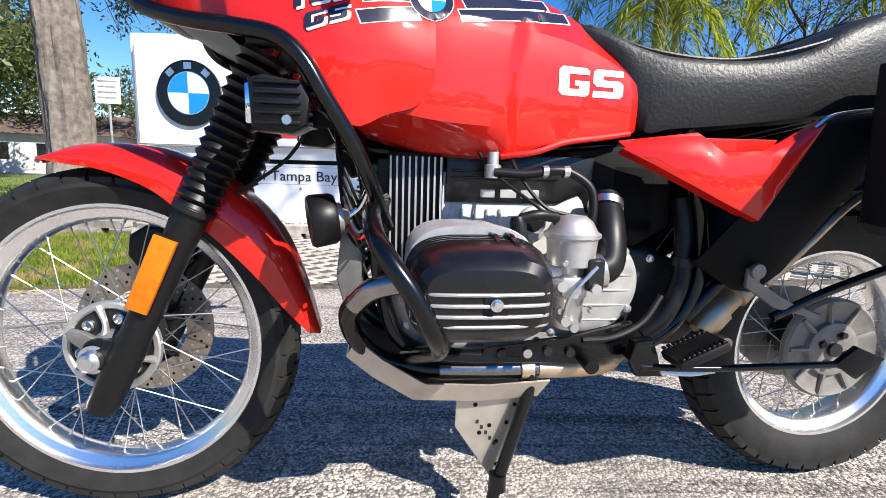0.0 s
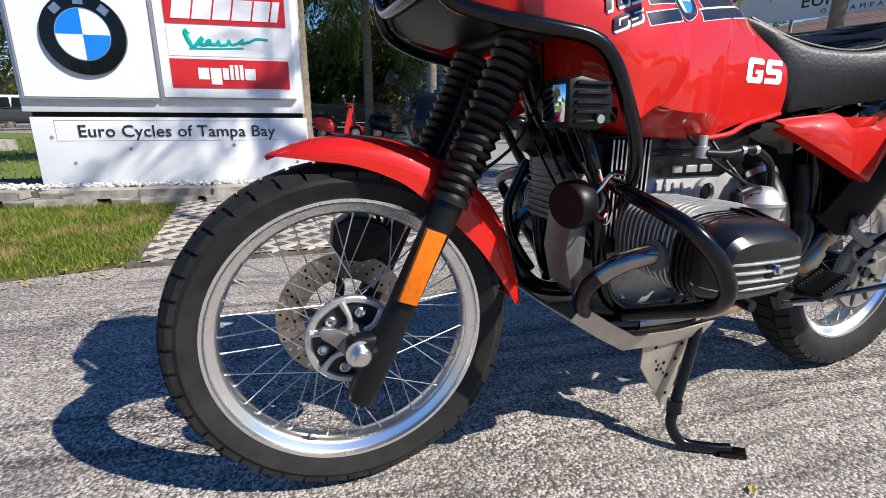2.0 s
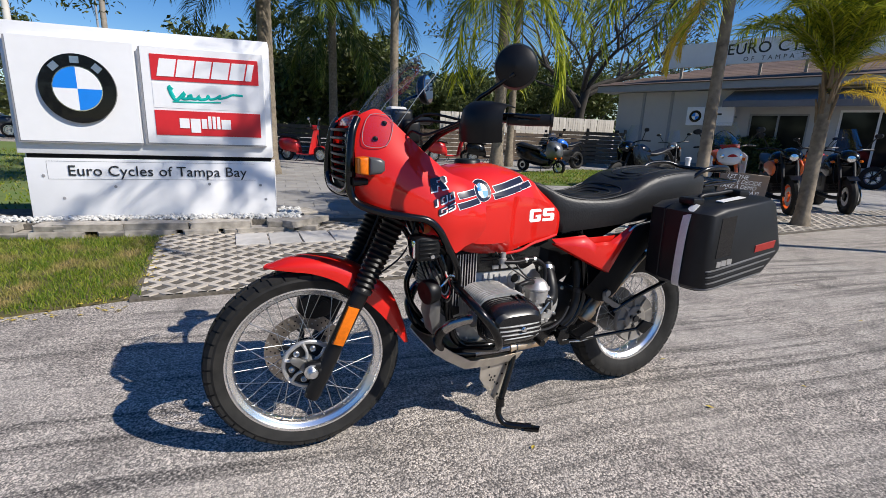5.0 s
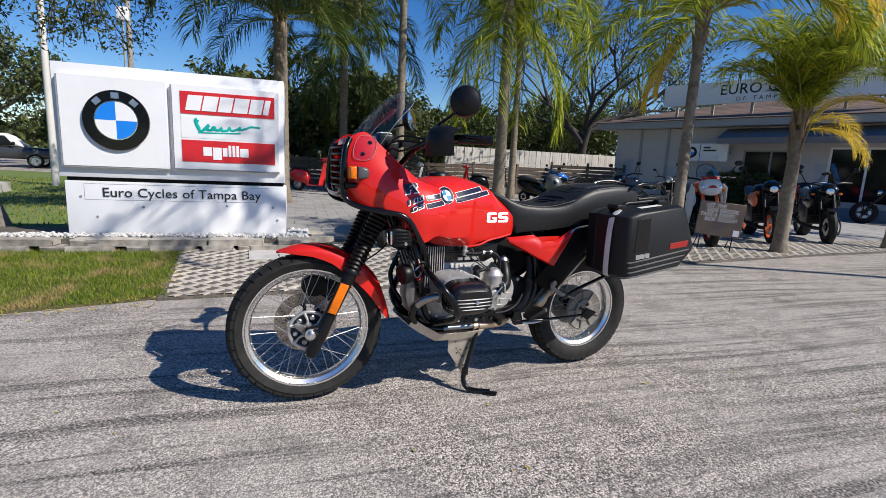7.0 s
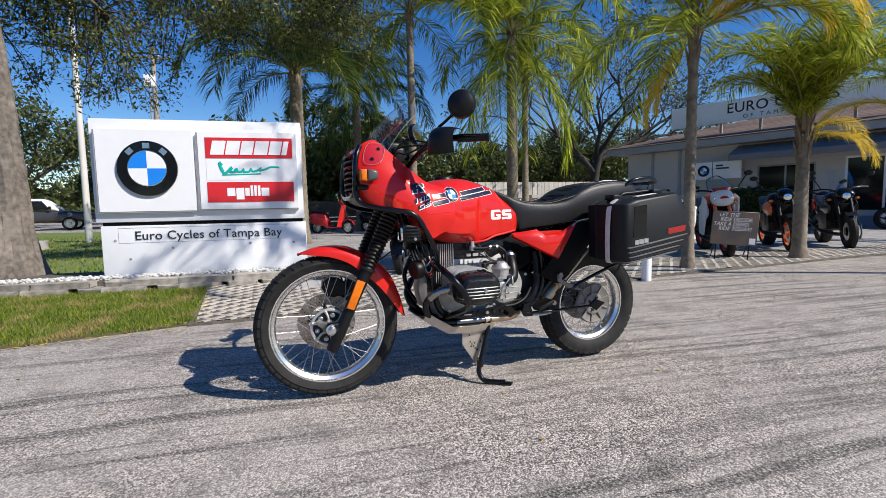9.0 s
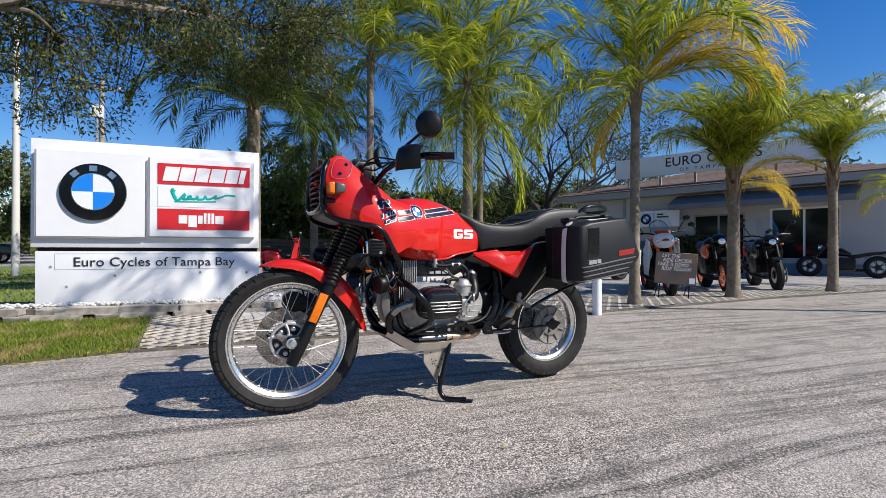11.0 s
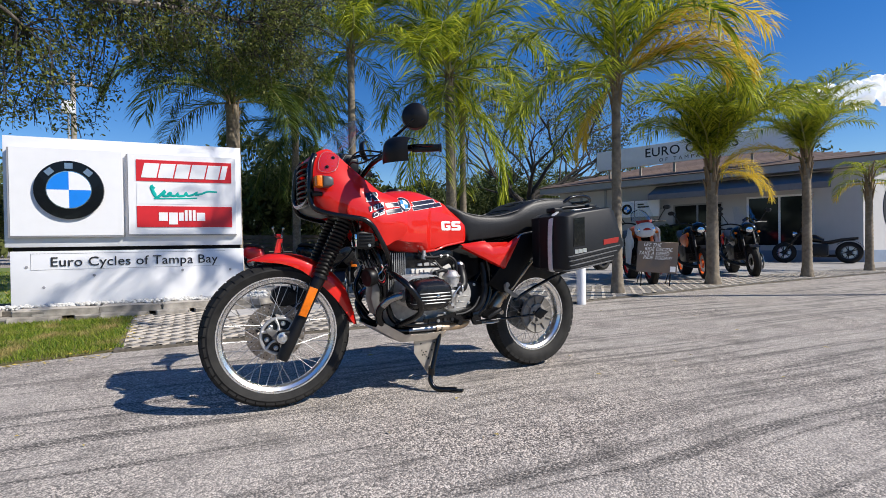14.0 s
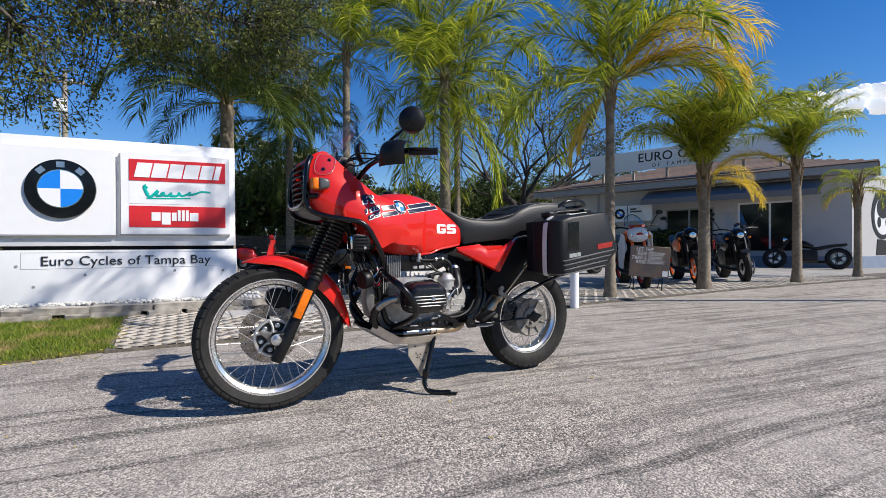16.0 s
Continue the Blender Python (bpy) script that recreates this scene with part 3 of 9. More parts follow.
lathe(bm, [(0.070, 0.0), (0.070, 0.016), (0.079, 0.016), (0.079, 0.0)], 20)
part("hub_cap", bm, DARK_METAL, rear_wheel)
bm = BM()
lathe(bm, [(-0.06, 0.0), (-0.06, 0.118), (-0.12, 0.105), (-0.15, 0.06), (-0.15, 0.0)], 40)
part("final_drive", bm, ALLOY_DULL, rear_wheel)

# ---- fork ----
F_TOP, F_BOT = Vector((0.380, 0, 1.03)), Vector((0.760, 0, 0.246))
fd = (F_BOT - F_TOP).normalized()


def on_fork(z, y):
    k = (z - F_TOP.z) / (F_BOT.z - F_TOP.z)
    p = F_TOP.lerp(F_BOT, k)
    return Vector((p.x, y, z))


for side in (1, -1):
    y = side * 0.098
    fork = new("fork_leg")
    fork.parent = bike
    fork["label"] = "black fork leg with rubber bellows"
    bm = BM()
    a, b = on_fork(0.63, y), on_fork(0.246, y)
    rings = []
    for k, r in ((0, 0.030), (0.1, 0.031), (0.2, 0.028), (0.62, 0.027), (0.7, 0.030), (0.96, 0.028), (1.0, 0.025)):
        rings.append(ring(a.lerp(b, k), b - a, r, 20, (1, 0, 0)))
    bridge(bm, rings)
    part("slider", bm, BLACK, fork, "black painted slider")
    bm = BM()
    ax = Vector((FRONT[0], y, FRONT[1]))
    box(bm, (FRONT[0] - 0.07, y - 0.020, FRONT[1] - 0.032), (FRONT[0] + 0.022, y + 0.018, FRONT[1] + 0.032), 0.014, 3)
    part("axle_clamp", bm, BLACK, fork)
    bm = BM()
    lathe(bm, [(y + side * 0.012, 0.0), (y + side * 0.012, 0.026), (y + side * 0.017, 0.026), (y + side * 0.018, 0.019), (y + side * 0.032, 0.019), (y + side * 0.036, 0.015), (y + side * 0.034, 0.0)], 6 if side < 0 else 28, Matrix.Translation((FRONT[0], 0, FRONT[1])))
    part("axle_nut", bm, STEEL, fork, "bare steel axle nut")
    bm = BM()
    a, b = on_fork(0.882, y), on_fork(0.625, y)
    rings, folds = [], 15
    for i in range(folds * 4 + 1):
        k = i / (folds * 4)
        base_r = 0.030 + 0.006 * (1 - k)
        r = base_r + 0.0075 * (0.5 + 0.5 * math.cos(2 * math.pi * (i / 4)))
        rings.append(ring(a.lerp(b, k), b - a, r, 24, (1, 0, 0)))
    bridge(bm, rings)
    part("bellows", bm, BELLOWS, fork, "ribbed black rubber bellows")
    for z in (0.885, 0.622):
        bm = BM()
        c = on_fork(z, y)
        bridge(bm, [ring(c - fd * 0.006, fd, 0.037, 24), ring(c + fd * 0.006, fd, 0.037, 24)])
        part("clamp", bm, DARK_METAL, fork, "dark hose clamp")
    bm = BM()
    rod(bm, on_fork(0.88, y), on_fork(1.03, y), 0.020, n=20)
    part("stanchion", bm, CHROME, fork)
    # amber reflector on its black backing
    bm = BM()
    out = [(0.634, 0.579), (0.596, 0.564), (0.654, 0.436), (0.689, 0.450)]
    prism(bm, out, y + side * 0.026, y + side * 0.040, bevel=0.004)
    part("reflector", bm, AMBER, fork, "amber side reflector")
    bm = BM()
    mid = [(0.615 * 0 + (u - 0.643) * 1.07 + 0.643, (v - 0.507) * 1.05 + 0.507) for u, v in out]
    prism(bm, mid, y + side * 0.018, y + side * 0.029, bevel=0.004)
    part("reflector_back", bm, BLACK, fork)
bm = BM()
box(bm, (0.40, -0.135, 0.895), (0.475, 0.135, 0.935), 0.012, 3)
part("lower_yoke", bm, DARK_METAL, bike)
bm = BM()
box(bm, (0.335, -0.13, 1.03), (0.42, 0.13, 1.055), 0.010, 3)
part("upper_yoke", bm, DARK_METAL, bike)
bm = BM()
rod(bm, (FRONT[0], -0.14, FRONT[1]), (FRONT[0], 0.14, FRONT[1]), 0.011)
part("axle", bm, STEEL, bike)
bm = BM()
prism(bm, [(0.640, 0.498), (0.652, 0.540), (0.690, 0.566), (0.736, 0.572), (0.768, 0.552), (0.774, 0.508), (0.752, 0.478), (0.715, 0.470), (0.668, 0.478)], -0.112, -0.056, bevel=0.008, seg=3)
for x in (0.682, 0.728):
    rod(bm, (x, -0.125, 0.522), (x, -0.050, 0.522), 0.019, n=18)
rod(bm, (0.705, -0.052, 0.556), (0.705, -0.044, 0.556), 0.006, n=6)
part("brake_caliper", bm, BLACK, bike, "black brake caliper")
bm = BM()
tube(bm, [(0.66, -0.1, 0.53), (0.68, -0.06, 0.61), (0.62, -0.02, 0.66), (0.54, -0.06, 0.70), (0.47, -0.05, 0.86)], 0.0045, 8)
part("brake_hose", bm, BLACK, bike)
bm = BM()
tube(bm, [(0.36, 0.03, 0.93), (0.37, 0.05, 0.82), (0.42, 0.055, 0.72), (0.53, 0.05, 0.64)], 0.0035, 8)
part("speedometer_cable", bm, BLACK, bike)

# ---- front mudguard ----
FEND = [(0.886, 0.704, 0.701), (0.868, 0.711, 0.701), (0.81, 0.730, 0.694), (0.735, 0.736, 0.684), (0.65, 0.727, 0.655), (0.585, 0.697, 0.618), (0.52, 0.655, 0.572), (0.45, 0.580, 0.505), (0.402, 0.470, 0.420), (0.372, 0.368, 0.366)]
rows = []
for i, (x, zt, zl) in enumerate(FEND):
    k = i / (len(FEND) - 1)
    w = (0.010, 0.034, 0.055, 0.068, 0.076, 0.080, 0.080, 0.074, 0.058, 0.034)[i]
    dx = (0.0, 0.0, 0.0, 0.005, 0.015, 0.03, 0.04, 0.045, 0.030, 0.020)[i]
    rows.append([Vector((x + dx, -w, zl)), Vector((x + dx * 0.5, -w * 0.96, zl + (zt - zl) * 0.55)), Vector((x, -w * 0.62, zt - 0.006)), Vector((x, 0, zt)),
                 Vector((x, w * 0.62, zt - 0.006)), Vector((x + dx * 0.5, w * 0.96, zl + (zt - zl) * 0.55)), Vector((x + dx, w, zl))])
bm = BM()
sheet(bm, fine_rows(rows, 4, 3), 0.004)
mudguard = part("front_mudguard", bm, RED, bike, "glossy red front mudguard", smooth=60)

# ---- fuel tank ----
TANK = [  # x, z low, z high, half width low, half width middle, half width top
    (0.34, 0.80, 0.99, 0.09, 0.14, 0.10), (0.28, 0.762, 1.022, 0.12, 0.185, 0.12), (0.21, 0.738, 1.045, 0.135, 0.203, 0.135), (0.15, 0.726, 1.053, 0.140, 0.200, 0.135),
    (0.08, 0.722, 1.056, 0.140, 0.186, 0.125), (0.02, 0.724, 1.048, 0.138, 0.172, 0.112), (-0.05, 0.747, 1.028, 0.135, 0.160, 0.100), (-0.12, 0.759, 1.000, 0.130, 0.146, 0.088),
    (-0.18, 0.768, 0.960, 0.124, 0.132, 0.080), (-0.222, 0.776, 0.915, 0.116, 0.122, 0.078), (-0.238, 0.790, 0.885, 0.09, 0.10, 0.06)]
rings = []
for x, zl, zh, wl, wm, wt in TANK:
    h = zh - zl
    rear = min(1.0, max(0.0, (0.07 - x) / 0.10))
    wl = wl + (wm * 0.97 - wl) * rear
    half = [(0.0, zl), (wl * 0.6, zl), (wl, zl + 0.006), (wl + (wm * 0.985 - wl) * 0.55, zl + h * 0.085), (wm * 0.985, zl + h * 0.165), (wm, zl + h * 0.27), (wm, zl + h * 0.40), (wm * 0.99, zl + h * 0.54), (wm * 0.93 + wt * 0.04, zl + h * 0.68),
            (wt * 1.18, zl + h * 0.82), (wt * 0.86, zl + h * 0.935), (wt * 0.45, zl + h * 0.988), (0.0, zh)]
    fine = []
    for q0, q1 in zip(half, half[1:]):
        fine += [q0, ((q0[0] + q1[0]) / 2, (q0[1] + q1[1]) / 2)]
    half = fine + [half[-1]]
    rings.append([Vector((x, y, z)) for y, z in half] + [Vector((x, -y, z)) for y, z in half[-2:0:-1]])
cols = [smooth_path([r[i] for r in rings], 12) for i in range(len(rings[0]))]


def knee(x, z):
    """Depth of the knee recess pressed into the rear of the tank side."""
    start = float(np.interp(z, [0.74, 0.80, 0.90, 0.945, 1.0], [0.030, 0.040, 0.036, 0.018, -0.06]))
    k = min(1.0, max(0.0, (start - x) / 0.026))
    top = min(1.0, max(0.0, (1.005 - z) / 0.05))
    end = min(1.0, max(0.0, (x + 0.21) / 0.10))
    return 0.0125 * k * k * (3 - 2 * k) * top * end


for c in cols:
    for q in c:
        q.y -= math.copysign(min(abs(q.y), knee(q.x, q.z)), q.y)
bm = BM()
bridge(bm, [[c[j] for c in cols] for j in range(len(cols[0]))])
tank = part("fuel_tank", bm, RED, bike, "glossy red fuel tank", smooth=27)
bm = BM()
tube(bm, [(0.04, 0.155, 0.728), (-0.02, 0.160, 0.737), (-0.08, 0.150, 0.757), (-0.15, 0.136, 0.768), (-0.215, 0.120, 0.779)], 0.0055, 8, 5)
part("tank_flange", bm, RED, tank)


def outer_skin(objects):
    """Function giving the left-hand skin of some meshes at a place x, z."""
    trees = [BVHTree.FromPolygons([v.co for v in o.data.vertices], [tuple(p.vertices) for p in o.data.polygons]) for o in objects]

    def at(x, z):
        hits = [t.ray_cast(Vector((x, 0.6, z)), Vector((0, -1, 0)))[0] for t in trees]
        ys = [h.y for h in hits if h is not None and h.y > 0.02]
        return max(ys) if ys else 0.10
    return at


tank_y = outer_skin([tank])


def tank_decal(name, outline, material, label="", lift=0.0008, fn=None):
    """A thin film laid on the side skin: outline in x-z, filled by a fine mesh."""
    fn = fn or tank_y
    bm = BM()
    f = bm.faces.new([bm.verts.new((u, 0, v)) for u, v in outline])
    f.normal_update()
    bmesh.ops.triangulate(bm, faces=[f])
    for _ in range(5):
        bmesh.ops.subdivide_edges(bm, edges=[e for e in bm.edges if e.calc_length() > 0.009], cuts=1)
        bmesh.ops.triangulate(bm, faces=bm.faces)
    for v in bm.verts:
        v.co.y = fn(v.co.x, v.co.z) + lift
    return part(name, bm, material, tank, label, smooth=60)


bm = BM()
lathe(bm, [(1.044, 0.0), (1.044, 0.052), (1.060, 0.050), (1.066, 0.044), (1.066, 0.0)], 32, Matrix.Translation((0.13, -0.02, 0)), axis="z")
part("filler_cap", bm, BLACK, tank, "round black filler cap")


# ---- fairing ----
FAIR = [  # x, then (half width, height) from the lower to the upper edge
    (0.615, [(0.150, 0.950), (0.162, 1.00), (0.160, 1.06), (0.148, 1.12), (0.120, 1.185)]),
    (0.575, [(0.178, 0.934), (0.188, 0.99), (0.182, 1.06), (0.162, 1.13), (0.122, 1.215)]),
    (0.525, [(0.202, 0.918), (0.207, 0.98), (0.198, 1.06), (0.172, 1.13), (0.122, 1.224)]),
    (0.460, [(0.224, 0.905), (0.223, 0.97), (0.210, 1.04), (0.186, 1.10), (0.148, 1.165)]),
    (0.400, [(0.234, 0.885), (0.232, 0.95), (0.218, 1.01), (0.196, 1.06), (0.165, 1.110)]),
    (0.345, [(0.237, 0.830), (0.240, 0.905), (0.224, 0.97), (0.205, 1.02), (0.174, 1.065)]),
    (0.295, [(0.230, 0.765), (0.241, 0.870), (0.226, 0.94), (0.206, 0.99), (0.172, 1.030)]),
    (0.240, [(0.217, 0.785), (0.233, 0.870), (0.221, 0.94), (0.200, 0.985), (0.172, 1.012)]),
    (0.195, [(0.209, 0.800), (0.222, 0.860), (0.216, 0.91), (0.203, 0.95), (0.178, 0.990)]),
    (0.165, [(0.208, 0.836), (0.212, 0.860), (0.211, 0.885), (0.206, 0.91), (0.197, 0.940)])]


def fair_y(x, z):
    xs = [-f[0] for f in FAIR]
    pts = [(float(np.interp(-x, xs, [f[1][i][0] for f in FAIR])), float(np.interp(-x, xs, [f[1][i][1] for f in FAIR]))) for i in range(5)]
    return float(np.interp(z, [p[1] for p in pts], [p[0] for p in pts]))


for side in (1, -1):
    rows = [[Vector((x, side * y, z)) for y, z in sec] for x, sec in FAIR]
    bm = BM()
    sheet(bm, fine_rows(rows, 4, 4), 0.004)
    fairing = part("fairing_side", bm, RED, bike, "glossy red fairing side panel", smooth=60)
    if side > 0:
        skin = outer_skin([tank, fairing])
# nose piece between the sides, above and below the headlight
bm = BM()
rows = []
for k in range(9):
    y = 0.120 - 0.24 * k / 8
    bow = 0.012 * (1 - (y / 0.12) ** 2)
    rows.append([Vector((0.606 + bow, y, 1.172)), Vector((0.598 + bow, y, 1.192)), Vector((0.575 + bow, y, 1.208)), Vector((0.545, y, 1.212))])
sheet(bm, fine_rows(rows, 2, 3), 0.004)
part("nose_cowl", bm, RED, bike, "red cowl above the headlight", smooth=60)
bm = BM()
rows = []
for k in range(9):
    y = 0.155 - 0.31 * k / 8
    bow = 0.008 * (1 - (y / 0.155) ** 2)
    rows.append([Vector((0.615 + bow, y, 0.985)), Vector((0.612 + bow, y, 0.950)), Vector((0.57 + bow, y, 0.925)), Vector((0.50, y, 0.91))])
sheet(bm, fine_rows(rows, 2, 3), 0.004)
part("chin_cowl", bm, BLACK, bike, "black cowl below the headlight", smooth=60)
# inner lining, so that the fairing is dark inside
bm = BM()
prism(bm, [(0.52, 0.93), (0.36, 0.93), (0.34, 1.02), (0.42, 1.09), (0.50, 1.15), (0.56, 1.14), (0.57, 0.97)], -0.14, 0.14, bevel=0.01)
part("inner_lining", bm, BLACK_MATT, bike)
# headlight, its bezel and the black bar grille
head = new("headlight")
head.parent = bike
head["label"] = "rectangular headlight behind a black bar grille"
head.matrix_basis = pose(-0.030, 0, 0)
bm = BM()
box(bm, (0.54, -0.115, 0.985), (0.632, 0.115, 1.165), 0.02, 3)
part("shell", bm, BLACK, head)
bm = BM()
box(bm, (0.627, -0.10, 1.005), (0.638, 0.10, 1.150), 0.008, 2)
part("lens", bm, DARK_GLASS, head, "dark fluted lens")
for i in range(7):
    z = 1.00 + 0.158 * i / 6
    bm = BM()
    tube(bm, [(0.62, 0.13, z), (0.658, 0.115, z), (0.672, 0.0, z), (0.658, -0.115, z), (0.62, -0.13, z)], 0.0048, 8, 4)
    part("grille_bar", bm, BLACK, head, "black enamelled grille bar")
for y in (-0.118, 0.118):
    bm = BM()
    tube(bm, [(0.615, y, 1.185), (0.650, y, 1.165), (0.660, y, 1.08), (0.650, y, 0.985), (0.615, y, 0.965)], 0.0065, 8, 5)
    part("grille_frame", bm, BLACK_GLOSS, head)
# black tube that follows the fairing edge
for side in (1, -1):
    bm = BM()
    pts = [(0.600, 0.128, 1.195), (0.622, 0.152, 1.15), (0.634, 0.166, 1.06), (0.634, 0.168, 0.98), (0.610, 0.180, 0.935), (0.54, 0.214, 0.910), (0.46, 0.238, 0.897), (0.400, 0.248, 0.885), (0.362, 0.252, 0.853),
           (0.330, 0.250, 0.80), (0.290, 0.236, 0.735), (0.262, 0.21, 0.67), (0.238, 0.16, 0.60)]
    tube(bm, [(x, side * y, z) for x, y, z in pts], 0.0125, 14, 5)
    part("fairing_tube", bm, BLACK_GLOSS, bike, "black enamelled fairing guard tube")
bm = BM()
tube(bm, [(0.634, 0.166, 1.06), (0.634, 0.16, 0.995), (0.638, 0.10, 0.965), (0.640, 0, 0.960), (0.638, -0.10, 0.965), (0.634, -0.16, 0.995), (0.634, -0.166, 1.06)], 0.0115, 12, 5)
part("fairing_tube", bm, BLACK_GLOSS, bike)
# windscreen
bm = BM()
rows = []
for k in range(13):
    a = -1 + 2 * k / 12
    y = 0.155 * a
    back = 0.075 * a * a
    rows.append([Vector((0.602 - back * 1.15, y * 0.86, 1.165 - 0.055 * abs(a))), Vector((0.545 - back, y, 1.235 - 0.03 * abs(a) ** 3)), Vector((0.48 - back * 0.9, y * 0.98, 1.315 - 0.05 * abs(a) ** 3)),
                 Vector((0.405 - back * 0.7, y * 0.85, 1.388 - 0.085 * abs(a) ** 3)), Vector((0.338 - back * 0.4, y * 0.62, 1.424 - 0.05 * abs(a) ** 2))])
sheet(bm, fine_rows(rows, 2, 4))
screen = part("windscreen", bm, CLEAR, bike, "clear acrylic windscreen", smooth=60)
edge = smooth_path([rows[0][0], rows[0][2], rows[0][4], rows[3][4], rows[6][4], rows[9][4], rows[12][4], rows[12][2], rows[12][0]], 4)
bm = BM()
tube(bm, edge, 0.0013, 6, 1)
part("screen_edge", bm, LENS_EDGE, screen, "pale polished screen edge")
for x, z in ((0.518, 1.183), (0.553, 1.135)):
    y = fair_y(x, z)
    for s in (1, -1):
        bm = BM()
        lathe(bm, [(s * (y - 0.002), 0.0), (s * (y - 0.002), 0.008), (s * (y + 0.007), 0.008), (s * (y + 0.010), 0.004), (s * (y + 0.013), 0.0)], 18, Matrix.Translation((x, 0, z)))
        part("screen_screw", bm, BLACK, bike, "black screen screw")
# clear tab of the screen over the fairing, on both sides
for s in (1, -1):
    bm = BM()
    tab = [(0.497, 1.208), (0.490, 1.178), (0.522, 1.116), (0.583, 1.112), (0.590, 1.150), (0.560, 1.208)]
    f = bm.faces.new([bm.verts.new((u, 0, v)) for u, v in tab])
    bmesh.ops.triangulate(bm, faces=[f])
    for _ in range(4):
        bmesh.ops.subdivide_edges(bm, edges=[e for e in bm.edges if e.calc_length() > 0.014], cuts=1)
        bmesh.ops.triangulate(bm, faces=bm.faces)
    for v in bm.verts:
        v.co.y = s * (fair_y(v.co.x, v.co.z) + 0.008)
    part("screen_tab", bm, CLEAR, screen, "clear acrylic tab", smooth=60)
    bm = BM()
    edge = [Vector((u, s * (fair_y(u, v) + 0.008), v)) for u, v in tab + tab[:1]]
    tube(bm, edge, 0.0010, 6, 3)
    part("tab_edge", bm, LENS_EDGE, screen)
# indicators
for side in (1, -1):
    ind = new("indicator")
    ind.parent = bike
    ind["label"] = "front indicator with amber lens"
    bm = BM()
    prism(bm, [(0.596, 1.083), (0.560, 1.080), (0.547, 1.072), (0.546, 1.044), (0.558, 1.034), (0.596, 1.030)], side * 0.185, side * 0.258, bevel=0.012, seg=3)
    part("housing", bm, SMOKE, ind, "dark grey housing")
    bm = BM()
    prism(bm, [(0.624, 1.080), (0.5965, 1.083), (0.5965, 1.030), (0.624, 1.034)], side * 0.188, side * 0.252, bevel=0.007, seg=3)
    part("amber_lens", bm, AMBER, ind, "amber lens")
for side in (1, -1):
    bm = BM()
    lathe(bm, [(0.0, 0.0), (0.0, 0.010), (0.03, 0.013), (0.045, 0.013), (0.045, 0.0)], 14, Matrix.Translation((0.585, side * 0.19, 1.005)) @ pose(0, 0, 0, 0, 0, 0), axis="x")
    part("rubber_stop", bm, BLACK, bike)

